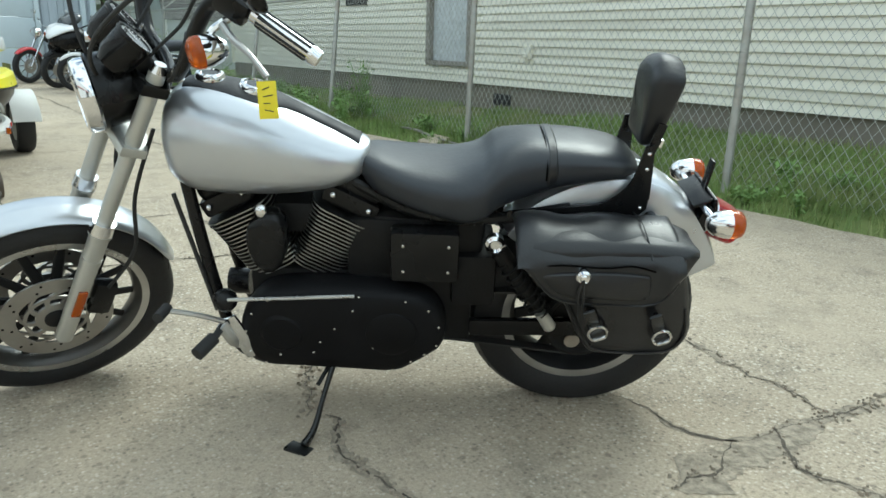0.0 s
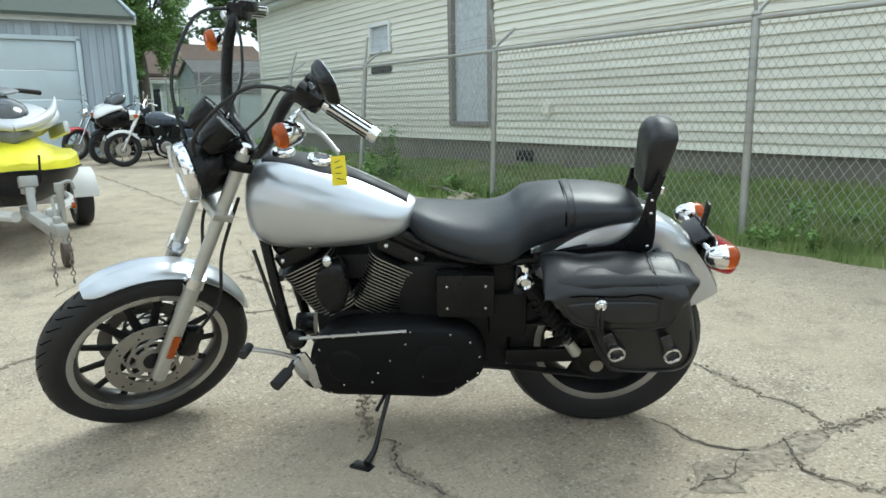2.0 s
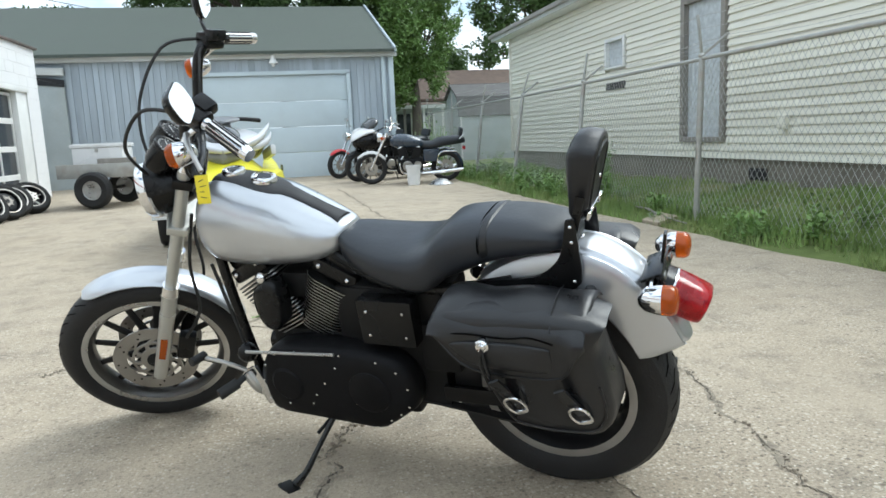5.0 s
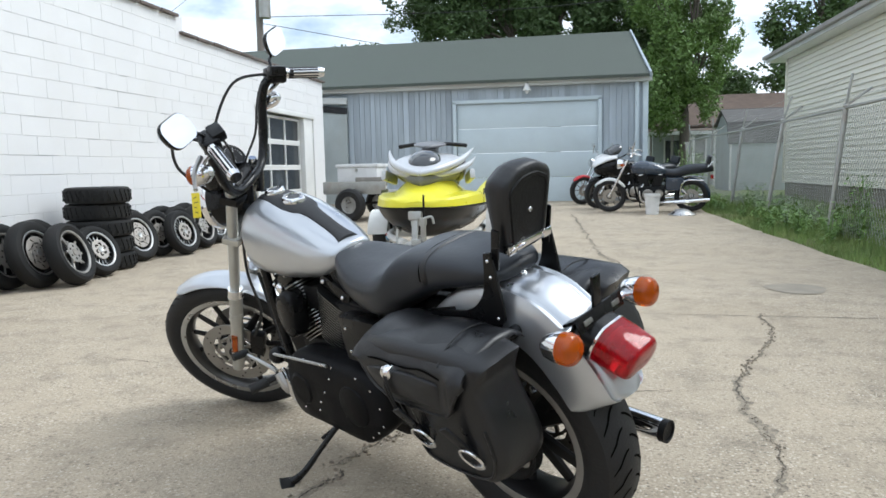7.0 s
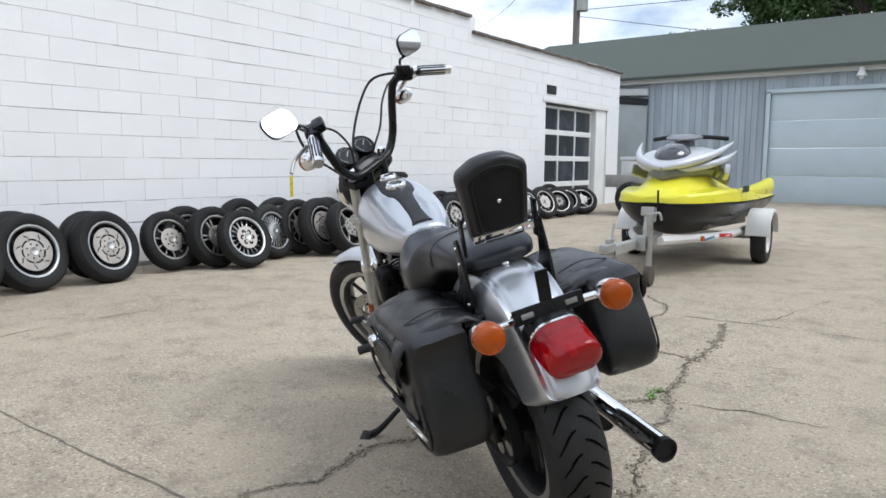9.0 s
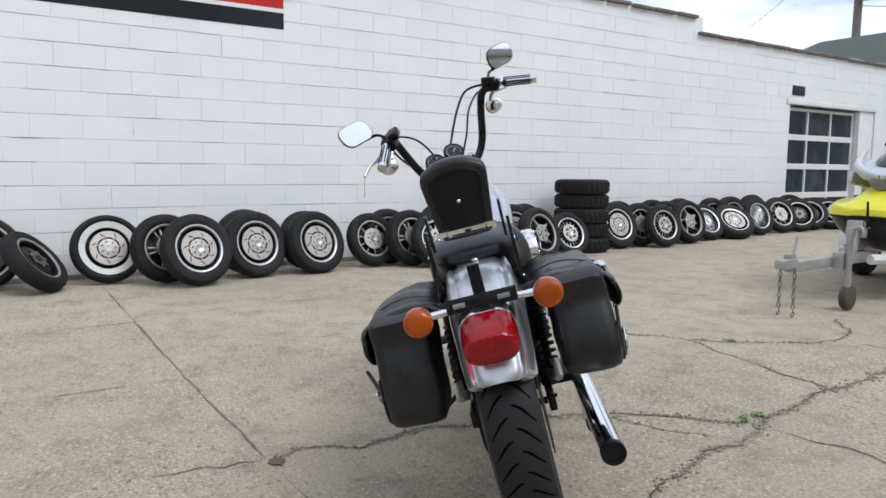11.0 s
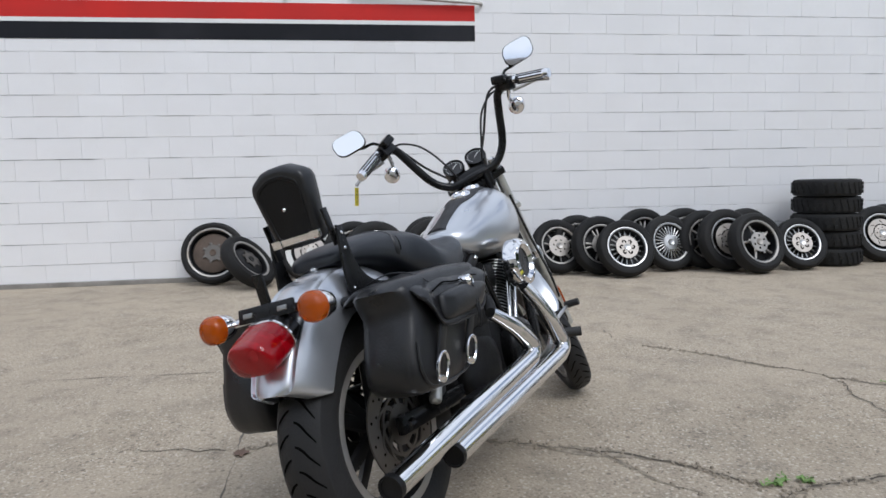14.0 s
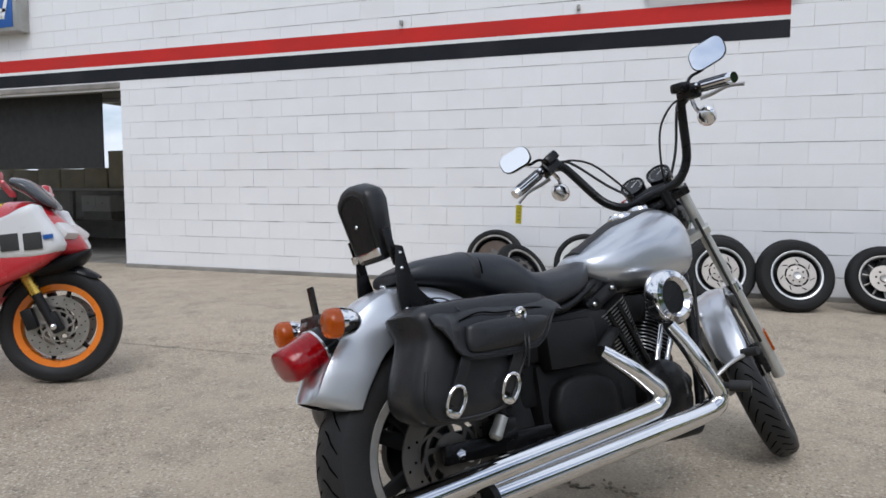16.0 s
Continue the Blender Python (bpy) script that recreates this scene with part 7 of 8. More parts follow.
            ring.append(Vector((x, hw * math.copysign(abs(math.cos(a)) ** (2 / n_exp), math.cos(a)), z0 + (z1 - z0) * abs(math.sin(a)) ** (2 / n_exp))))
        out.append(ring)
    return rings(B(), out)


part("hull", ski_shell([(1.56, 0.10, 0.645, 0.58), (1.46, 0.28, 0.645, 0.46), (1.15, 0.45, 0.645, 0.36), (0.6, 0.545, 0.635, 0.315), (-0.3, 0.575, 0.625, 0.305), (-1.2, 0.56, 0.625, 0.32), (-1.5, 0.54, 0.625, 0.34)], 1.7), HULLBLACK, ski, "black lower hull", 60)
part("gunwale", rings(B(), ski_loops([(1.60, 0.10, 0.664, 0.640), (1.49, 0.305, 0.664, 0.638), (1.16, 0.47, 0.660, 0.634), (0.6, 0.570, 0.652, 0.624), (-0.3, 0.595, 0.645, 0.617), (-1.3, 0.575, 0.647, 0.617), (-1.55, 0.555, 0.647, 0.617)], 20, 4)), BLACKMATT, ski, sharp=60)


def deck_ring(x, hw, low, shoulder, crown):
    """A faceted deck section: steep flank, flat shoulder, then a raised middle."""
    half = [(hw, low), (hw * 0.97, low + (shoulder - low) * 0.75), (hw * 0.90, shoulder), (hw * 0.62, shoulder + 0.012), (hw * 0.46, shoulder + (crown - shoulder) * 0.55), (hw * 0.30, crown - 0.008), (0.02 * hw, crown)]
    return [Vector((x, y, z)) for y, z in half] + [Vector((x, -y, z)) for y, z in half[::-1]]


DECK = [(1.59, 0.12, 0.66, 0.70, 0.72), (1.54, 0.24, 0.66, 0.73, 0.76), (1.44, 0.34, 0.66, 0.745, 0.82), (1.25, 0.43, 0.66, 0.755, 0.88), (1.0, 0.50, 0.66, 0.77, 0.93), (0.7, 0.55, 0.655, 0.775, 0.95), (0.3, 0.57, 0.65, 0.75, 0.90), (-0.2, 0.58, 0.645, 0.71, 0.82), (-0.6, 0.575, 0.645, 0.69, 0.75), (-1.3, 0.565, 0.645, 0.68, 0.71), (-1.5, 0.54, 0.645, 0.67, 0.69)]
cols = [smooth_line([(float(i), q[c], 0) for i, q in enumerate(DECK)], 3) for c in range(5)]
part("deck", rings(B(), [deck_ring(*(cols[c][i].y for c in range(5))) for i in range(len(cols[0]))]), YEL, ski, "bright yellow deck", 28)
for s in (-1, 1):
    part("side_deck", rings(B(), ski_loops([(0.35, 0.05, 0.76, 0.66), (-0.3, 0.07, 0.78, 0.65), (-0.9, 0.085, 0.80, 0.65), (-1.4, 0.08, 0.83, 0.66), (-1.55, 0.05, 0.85, 0.72)], 16, 2.4)), YEL, ski, sharp=60).location = (0, s * 0.48, 0)
    part("hood_vent", bx(B(), (0.72, s * 0.42, 0.93), (0.3, 0.06, 0.11), (0, -12, s * 16), 0.03), SKISILVER, ski)
    part("vent_hole", ball(B(), (0.74, s * 0.452, 0.94), (0.07, 0.02, 0.035), 14, 8, (0, -15, s * 16)), DARKIN, ski)
    b = B()
    for i in range(7):
        bx(b, (0.52 - 0.05 * i, s * 0.548, 0.765), (0.035, 0.006, 0.06), (0, 0, s * 2))
    part("side_decal", b, mat("dark_decal", (0.05, 0.06, 0.05), 0.5), ski)
    part("hood_wing", tb(B(), [(1.30, s * 0.04, 0.945), (1.14, s * 0.20, 0.965), (0.94, s * 0.33, 1.005), (0.70, s * 0.42, 1.06), (0.46, s * 0.46, 1.13)], [0.016, 0.030, 0.036, 0.028, 0.006], 12, 4, flat=0.8), SKISILVER, ski, "lower silver wing of the hood")
    part("hood_wing", tb(B(), [(1.39, s * 0.0, 0.965), (1.33, s * 0.13, 0.995), (1.18, s * 0.25, 1.04), (0.98, s * 0.335, 1.085), (0.76, s * 0.40, 1.15), (0.54, s * 0.445, 1.22)], [0.022, 0.032, 0.040, 0.036, 0.024, 0.005], 12, 4, flat=0.9), SKISILVER, ski, "silver wing along the hood")
    part("side_fairing", ball(B(), (0.56, s * 0.30, 1.0), (0.26, 0.06, 0.11), 18, 12, (0, -16, s * 14)), SKIGREY, ski)
part("hood_lower", rings(B(), ski_loops([(1.38, 0.02, 0.97, 0.87), (1.27, 0.12, 1.02, 0.82), (1.04, 0.24, 1.08, 0.82), (0.7, 0.33, 1.11, 0.82), (0.3, 0.29, 1.06, 0.82)], 24, 1.5)), SKIGREY, ski, sharp=60)
part("hood_upper", ski_shell([(1.36, 0.05, 0.965, 0.995), (1.22, 0.20, 1.01, 1.05), (0.97, 0.32, 1.06, 1.13), (0.65, 0.35, 1.09, 1.18), (0.35, 0.27, 1.09, 1.18)], 2.0), SKISILVER, ski, "silver front hood", 60)
part("dome", ball(B(), (1.04, 0, 1.085), (0.22, 0.165, 0.105), 24, 14, (0, 17, 0)), SMOKE, ski, "smoke-grey headlight dome")
part("handlebar_pad", rings(B(), ski_loops([(0.92, 0.03, 1.245, 1.215), (0.80, 0.13, 1.275, 1.225), (0.60, 0.17, 1.30, 1.23), (0.42, 0.10, 1.30, 1.24)], 18, 2.2)), SKIGREY, ski, sharp=60)
part("handlebar", tb(B(), [(0.40, -0.36, 1.255), (0.56, -0.16, 1.27), (0.62, 0.0, 1.26), (0.56, 0.16, 1.27), (0.40, 0.36, 1.255)], [0.022, 0.02, 0.018, 0.02, 0.022], 10, 5), BLACKMATT, ski)
part("steering_neck", bx(B(), (0.60, 0, 1.17), (0.2, 0.16, 0.18), (0, 20, 0), 0.03), SKIGREY, ski)
part("seat", rings(B(), ski_loops([(0.35, 0.10, 1.06, 0.75), (0.1, 0.17, 1.06, 0.75), (-0.35, 0.19, 1.01, 0.75), (-0.8, 0.17, 1.02, 0.74), (-1.15, 0.10, 0.95, 0.74)], 24, 2.6)), SEATVINYL, ski, "black saddle seat", 60)
part("bow_eye", tb(B(), [(1.58, -0.03, 0.58), (1.66, 0, 0.57), (1.58, 0.03, 0.58)], 0.012, 8, 4), CHROME, ski)

# ---- parked bikes by the garage corner ----
BLUEBLACK = mat("dark_blue_paint", (0.02, 0.035, 0.06), 0.25, var=0.1, scale=3, coat=0.8)
REDPAINT = mat("red_bodywork", (0.50, 0.02, 0.03), 0.28, var=0.06, scale=3, coat=0.8)
WHITEPAINT = mat("white_bodywork", (0.72, 0.72, 0.72), 0.3, var=0.04, scale=3, coat=0.6)


def parked_bike(label, m, paint, fender_mat, fairing=False):
    """A cruiser some way off; its rear wheel stands at the origin, heading +x."""
    ob = thing("parked_motorcycle", m, label, "motorcycle", "motorcycles parked by the garage")
    for x, R, w in ((0.0, 0.31, 0.13), (1.5, 0.32, 0.10)):
        wh = part("wheel", lathe(B(), [(R - 0.10, -0.03), (R - 0.085, -0.035), (R - 0.085, 0.035), (R - 0.10, 0.03)], (x, 0, R), "Y", 32, closed=True), DARKDISC, ob)
        part("tyre", lathe(B(), tyre_profile(R, R - 0.09, w), (x, 0, R), "Y", 36, closed=True), TYRE, wh)
        part("hub", cy(B(), (x, -0.06, R), (x, 0.06, R), 0.04, seg=14), ALLOY, wh)
        for i in range(9):
            a = 2 * math.pi * i / 9
            part("spoke", cy(B(), (x, 0, R), (x + (R - 0.1) * math.cos(a), 0, R + (R - 0.1) * math.sin(a)), 0.008, seg=6), DARKDISC, wh)
        part("brake_disc", lathe(B(), [(0.06, 0.05), (0.13, 0.05), (0.13, 0.054), (0.06, 0.054)], (x, 0, R), "Y", 24, closed=True), STEELDISC, wh)
    part("front_fender", fender((1.5, 0, 0.32), 0.345, 40, 150, 0.06, 0.04, 14), fender_mat, ob, sharp=50)
    part("rear_fender", fender((0.0, 0, 0.31), 0.345, 35, 190, 0.08, 0.05, 16), paint, ob, sharp=50)
    for s in (-1, 1):
        part("fork_leg", cy(B(), (1.5, s * 0.08, 0.32), (1.16, s * 0.09, 1.0), 0.022, seg=12), CHROME, ob)
        part("exhaust_pipe", tb(B(), [(0.86, s * 0.12, 0.55), (0.93, s * 0.16, 0.40), (0.88, s * 0.18, 0.24), (0.7, s * 0.19, 0.2), (0.3, s * 0.21, 0.22), (-0.32, s * 0.23, 0.27)], [0.022, 0.024, 0.026, 0.03, 0.042, 0.045], 10, 4), CHROME, ob)
        part("shock_absorber", cy(B(), (0.3, s * 0.13, 0.62), (0.08, s * 0.13, 0.34), 0.025, seg=10), CHROME, ob)
        part("mirror", bx(bx(B(), (1.05, s * 0.36, 1.28), (0.015, 0.12, 0.07), bev=0.02), (1.06, s * 0.33, 1.19), (0.012, 0.012, 0.18)), CHROME, ob)
        part("turn_signal", ball(B(), (1.25, s * 0.17, 0.93), (0.04, 0.03, 0.03), 12, 8), AMBER, ob)
        part("crash_bar", tb(B(), [(-0.2, s * 0.2, 0.62), (0.12, s * 0.24, 0.62), (0.2, s * 0.24, 0.38), (0.1, s * 0.2, 0.33)], 0.014, 8, 4), CHROME, ob)
    part("handlebar", tb(B(), [(0.9, -0.38, 1.12), (1.02, -0.3, 1.16), (1.1, -0.08, 1.05), (1.1, 0.08, 1.05), (1.02, 0.3, 1.16), (0.9, 0.38, 1.12)], 0.014, 8, 4), CHROME, ob)
    part("headlamp", lathe(B(), [(0.02, -0.1), (0.08, -0.05), (0.095, 0.02), (0.09, 0.05), (0.02, 0.06)], (1.3, 0, 0.93), "X", 20), CHROME, ob)
    part("fuel_tank", rings(B(), ski_loops([(0.42, 0.07, 0.80, 0.72), (0.55, 0.16, 0.90, 0.70), (0.8, 0.185, 0.98, 0.70), (1.0, 0.16, 0.97, 0.72), (1.10, 0.08, 0.90, 0.76)], 20, 2.3)), paint, ob, sharp=60)
    part("seat", rings(B(), ski_loops([(0.5, 0.09, 0.83, 0.70), (0.3, 0.17, 0.82, 0.66), (0.1, 0.16, 0.89, 0.70), (-0.25, 0.14, 0.91, 0.74), (-0.38, 0.07, 0.86, 0.76)], 20, 2.6)), SEATVINYL, ob, sharp=60)
    part("engine", bx(bx(bx(B(), (0.72, 0, 0.36), (0.5, 0.36, 0.3), bev=0.06), (0.86, 0, 0.60), (0.17, 0.24, 0.26), (0, 18, 0), 0.02), (0.6, 0, 0.60), (0.17, 0.24, 0.26), (0, -18, 0), 0.02), BLACKMATT, ob)
    for s in (-1, 1):
        part("crank_cover", lathe(B(), [(0.001, s * 0.215), (0.085, s * 0.212), (0.10, s * 0.20), (0.105, s * 0.17)], (0.78, 0, 0.36), "Y", 24), DULLALLOY, ob)
        part("clutch_cover", lathe(B(), [(0.001, s * 0.205), (0.07, s * 0.20), (0.08, s * 0.17)], (0.58, 0, 0.38), "Y", 24), DULLALLOY, ob)
        part("rocker_cap", ball(B(), (0.90, s * 0.08, 0.73), (0.07, 0.06, 0.03), 14, 8, (0, 18, 0)), CHROME, ob)
        part("rocker_cap", ball(B(), (0.56, s * 0.08, 0.73), (0.07, 0.06, 0.03), 14, 8, (0, -18, 0)), CHROME, ob)
        part("footpeg", cy(B(), (0.78, s * 0.2, 0.3), (0.78, s * 0.34, 0.3), 0.018, seg=10), RUBBER, ob)
    part("frame_box", bx(B(), (0.55, 0, 0.70), (0.75, 0.14, 0.12), (0, 4, 0), 0.03), BLACKMATT, ob)
    part("side_cover", bx(B(), (0.30, 0, 0.55), (0.34, 0.32, 0.26), bev=0.05), paint, ob)
    part("pillion_rest", bx(B(), (-0.30, 0, 0.98), (0.07, 0.26, 0.16), (0, -12, 0), 0.03), SEATVINYL, ob)
    part("tail_lamp", bx(B(), (-0.36, 0, 0.66), (0.06, 0.14, 0.07), bev=0.02), REDLENS, ob)
    part("grab_rail", tb(B(), [(-0.2, -0.12, 0.78), (-0.34, -0.1, 0.92), (-0.34, 0.1, 0.92), (-0.2, 0.12, 0.78)], 0.011, 8, 3), CHROME, ob)
    part("frame", tb(B(), [(1.1, 0, 0.95), (1.0, 0.1, 0.4), (0.9, 0.12, 0.2), (0.3, 0.12, 0.22), (0.2, 0.1, 0.6)], 0.018, 8, 4), BLACKGLOSS, ob)
    part("side_stand", cy(B(), (0.6, 0.1, 0.22), (0.66, 0.3, 0.0), 0.012, seg=8), BLACKMATT, ob)
    if fairing:
        part("fairing", rings(B(), ski_loops([(1.62, 0.05, 0.86, 0.76), (1.5, 0.22, 1.02, 0.68), (1.25, 0.32, 1.1, 0.66), (1.0, 0.30, 1.02, 0.72)], 22, 2.4)), BLACKGLOSS, ob, "black handlebar fairing", 60)
        part("fairing_top", rings(B(), ski_loops([(1.66, 0.06, 0.90, 0.85), (1.5, 0.24, 1.06, 0.96), (1.3, 0.31, 1.12, 1.02)], 22, 2.4)), WHITEPAINT, ob, "white upper edge", 60)
        part("windscreen", rings(B(), ski_loops([(1.35, 0.16, 1.20, 1.06), (1.2, 0.2, 1.30, 1.10), (1.12, 0.16, 1.32, 1.16)], 16, 2.2)), SMOKE, ob, sharp=60)
    return ob


def heading(p_rear, p_front, z, lean=7):
    d = Vector((p_front[0] - p_rear[0], p_front[1] - p_rear[1], 0)).normalized()
    return Matrix.Translation((p_rear[0], p_rear[1], z)) @ Matrix.Rotation(math.atan2(d.y, d.x), 4, "Z") @ Matrix.Rotation(radians(-lean), 4, "X")


parked_bike("dark blue cruiser with chrome and white front fender", heading((4.52, 13.95), (3.0, 14.15), 0.112), BLUEBLACK, WHITEPAINT)
parked_bike("black motorcycle with a black and white handlebar fairing", heading((4.15, 15.65), (2.84, 14.95), 0.135), BLACKGLOSS, BLACKGLOSS, True)
parked_bike("black motorcycle with red front fender beside the garage", heading((3.78, 16.95), (2.62, 16.2), 0.158), BLACKGLOSS, REDPAINT)
bucket = thing("bucket", pose(3.76, 13.45, 0.101), "white plastic bucket standing on the concrete", "bucket")
part("shell", lathe(B(), [(0.115, 0.0), (0.14, 0.36), (0.15, 0.36), (0.15, 0.33), (0.145, 0.32), (0.148, 0.38), (0.135, 0.38), (0.11, 0.01)], (0, 0, 0), "Z", 28), WHITEPAINT, bucket)
part("handle", tb(B(), [(0.148, 0, 0.33), (0.12, 0.09, 0.25), (0.0, 0.155, 0.2), (-0.12, 0.09, 0.25), (-0.148, 0, 0.33)], 0.004, 6, 4), GALV, bucket)
pan = thing("drip_pan", pose(4.26, 13.3, 0.099), "shallow silver drip pan on the concrete", "pan")
part("pan", lathe(B(), [(0.22, 0.0), (0.25, 0.0), (0.2, 0.03), (0.12, 0.09), (0.03, 0.11), (0.0015, 0.11)], (0, 0, 0), "Z", 28), ALLOY, pan)

# ---- small utility trailer with a white cooler box ----
util = thing("utility_trailer", pose(-1.55, 12.9, 0.09, 0, 0, -12), "small grey utility trailer with black wheels", "trailer")
part("bed", bx(bx(B(), (0, 0, 0.52), (1.3, 0.9, 0.06), bev=0.01), (0.0, -0.44, 0.62), (1.3, 0.03, 0.2), bev=0.008), GALV, util)
part("toolbox", bx(B(), (0.28, -0.28, 0.72), (0.55, 0.22, 0.16), bev=0.01), WOODGREY, util)
for s in (-1, 1):
    wh = part("wheel", lathe(B(), [(0.02, s * 0.03), (0.15, s * 0.04), (0.16, s * 0.07), (0.16, -s * 0.06), (0.02, -s * 0.05)], (s * 0.02, s * 0.56, 0.3), "Y", 24), ALLOY, util)
    part("tyre", lathe(B(), [(0.155, -0.07), (0.25, -0.085), (0.295, -0.05), (0.30, 0), (0.295, 0.05), (0.25, 0.085), (0.155, 0.07)], (s * 0.02, s * 0.56, 0.3), "Y", 30, closed=True), TYRE, wh)
part("axle", cy(B(), (0, -0.55, 0.3), (0, 0.55, 0.3), 0.025, seg=8), BLACKMATT, util)
part("tongue", bx(B(), (0.95, 0, 0.5), (0.7, 0.06, 0.06)), BLACKMATT, util)
cooler = thing("cooler_box", pose(-1.55, 12.88, 0.645, 0, 0, -12), "large white plastic cooler box on a trailer", "cooler")
part("body", bx(B(), (-0.1, 0.08, 0.22), (0.85, 0.42, 0.42), bev=0.03), WHITEPAINT, cooler)
part("lid", bx(B(), (-0.1, 0.08, 0.46), (0.90, 0.46, 0.07), bev=0.025), WHITEPAINT, cooler)
part("latch", bx(B(), (-0.1, -0.14, 0.38), (0.05, 0.02, 0.06), bev=0.005), GALV, cooler)

# ---- the red and white sports motorcycle by the open door ----
BLUE = mat("blue_sign_face", (0.02, 0.10, 0.36), 0.35, var=0.06, scale=2)
ORANGE = mat("orange_wheel_paint", (0.85, 0.22, 0.01), 0.3, var=0.06, scale=4, coat=0.5)
GOLD = mat("gold_anodised", (0.75, 0.50, 0.10), 0.25, metal=0.9, var=0.08, scale=5)
sport = thing("sports_motorcycle", heading((1.86, -1.86), (1.14, -0.64), 0.0, 6), "red and white sports motorcycle with orange wheels", "motorcycle")
WB = 1.417
for x, R, w in ((0.0, 0.315, 0.17), (WB, 0.30, 0.12)):
    wh = part("wheel", lathe(B(), [(R - 0.075, 0.36 * w), (R - 0.082, 0.34 * w), (R - 0.108, 0.16 * w), (R - 0.108, -0.16 * w), (R - 0.082, -0.34 * w), (R - 0.075, -0.36 * w), (R - 0.115, -0.3 * w), (R - 0.122, 0), (R - 0.115, 0.3 * w)], (x, 0, R), "Y", 48, closed=True), ORANGE, sport, "orange painted wheel rim")
    part("tyre", lathe(B(), tyre_profile(R, R - 0.085, w), (x, 0, R), "Y", 48, closed=True), TYRE, wh)
    part("hub", cy(B(), (x, -0.06, R), (x, 0.06, R), 0.035, seg=16), BLACKALLOY, wh)
    for i in range(6):
        a = 2 * math.pi * i / 6 + 0.3
        part("spoke", cy(B(), (x, 0, R), (x + (R - 0.11) * math.cos(a), 0, R + (R - 0.11) * math.sin(a)), 0.017, 0.011, 8), BLACKALLOY, wh)
    for s in (-1, 1):
        disc("brake_disc", (x, 0, R), s * 0.062, 0.10, 0.155, 16, lambda n, b, mt, p, label="", sharp=35: part(n, b, mt, p, label, sharp), wh)
for s in (-1, 1):
    a, c = Vector((WB, s * 0.10, 0.30)), Vector((WB - 0.33, s * 0.10, 0.94))
    part("fork_lower", cy(B(), a, a.lerp(c, 0.30), 0.024, seg=16), BLACKALLOY, sport)
    part("fork_upper", cy(B(), a.lerp(c, 0.26), c, 0.029, seg=16), GOLD, sport, "gold fork tube")
    part("fork_foot", bx(B(), tuple(a + Vector((0.0, 0, 0.02))), (0.06, 0.035, 0.11), (0, -27, 0), 0.012), BLACKALLOY, sport)
    part("brake_caliper", bx(B(), (WB - 0.12, s * 0.09, 0.34), (0.06, 0.05, 0.11), (0, -20, 0), 0.015), BLACKALLOY, sport)
    part("axle_cap", ball(B(), (WB, s * 0.125, 0.30), (0.018, 0.012, 0.018), 12, 8), CHROME, sport)
    red = [(1.46, 0.70), (1.44, 0.64), (1.33, 0.57), (1.18, 0.50), (1.05, 0.40), (0.85, 0.28), (0.55, 0.22), (0.5, 0.36), (0.62, 0.58), (0.85, 0.68), (1.10, 0.70)]
    part("side_fairing", soft_slab(red, 0.14, 0.25, 0.04, s), REDPAINT, sport, "red side fairing", 60)
    wht = [(1.50, 0.72), (1.43, 0.66), (1.25, 0.645), (0.90, 0.62), (0.74, 0.66), (0.74, 0.78), (0.98, 0.80), (1.20, 0.84), (1.36, 0.92), (1.41, 0.86)]
    part("white_panel", soft_slab(wht, 0.13, 0.258, 0.035, s), WHITEPAINT, sport, "white upper fairing panel", 60)
    for i in range(4):
        part("lettering_bar", bx(B(), (1.06 + 0.105 * i, s * 0.2665, 0.715 + 0.006 * i), (0.084, 0.004, 0.084), (0, -6, 0), 0.002), INK, sport)
    part("badge", bx(B(), (1.445, s * 0.2645, 0.755), (0.045, 0.008, 0.022), (0, -8, 0)), BLUE, sport)
    for z, w in ((0.60, 0.22), (0.565, 0.15)):
        part("lettering_bar", bx(B(), (1.06, s * 0.259, z), (w, 0.004, 0.016), (0, -10, 0)), WHITEPAINT, sport)
    part("headlamp", bx(B(), (1.475, s * 0.10, 0.79), (0.10, 0.09, 0.05), (0, 38, s * 26), 0.02), CLEARLENS, sport)
    part("mirror", bx(bx(B(), (1.22, s * 0.36, 1.04), (0.06, 0.15, 0.065), (0, 0, s * 12), 0.025), (1.26, s * 0.26, 0.99), (0.03, 0.16, 0.02), (s * 20, 0, 0), 0.006), REDPAINT, sport)
    part("handlebar_grip", cy(B(), (0.98, s * 0.16, 0.95), (0.92, s * 0.36, 0.90), 0.017, seg=12), RUBBER, sport)
part("nose", rings(B(), ski_loops([(1.545, 0.03, 0.72, 0.675), (1.50, 0.10, 0.78, 0.65), (1.42, 0.16, 0.86, 0.64), (1.32, 0.19, 0.945, 0.64), (1.18, 0.20, 0.95, 0.66)], 24, 1.9)), REDPAINT, sport, "red nose fairing", 60)
part("chin", rings(B(), ski_loops([(1.56, 0.04, 0.70, 0.66), (1.50, 0.12, 0.68, 0.60), (1.40, 0.16, 0.66, 0.56), (1.2, 0.16, 0.64, 0.54)], 20, 2.4)), BLACKMATT, sport, sharp=60)
part("windscreen", rings(B(), ski_loops([(1.41, 0.05, 0.935, 0.90), (1.35, 0.11, 1.0, 0.92), (1.28, 0.13, 1.06, 0.97), (1.21, 0.11, 1.075, 1.01)], 20, 2.2)), SMOKE, sport, "smoked windscreen", 60)
part("front_fender", fender((WB, 0, 0.30), 0.318, 52, 150, 0.062, 0.03, 16), BLACKGLOSS, sport, "black front mudguard", 50)
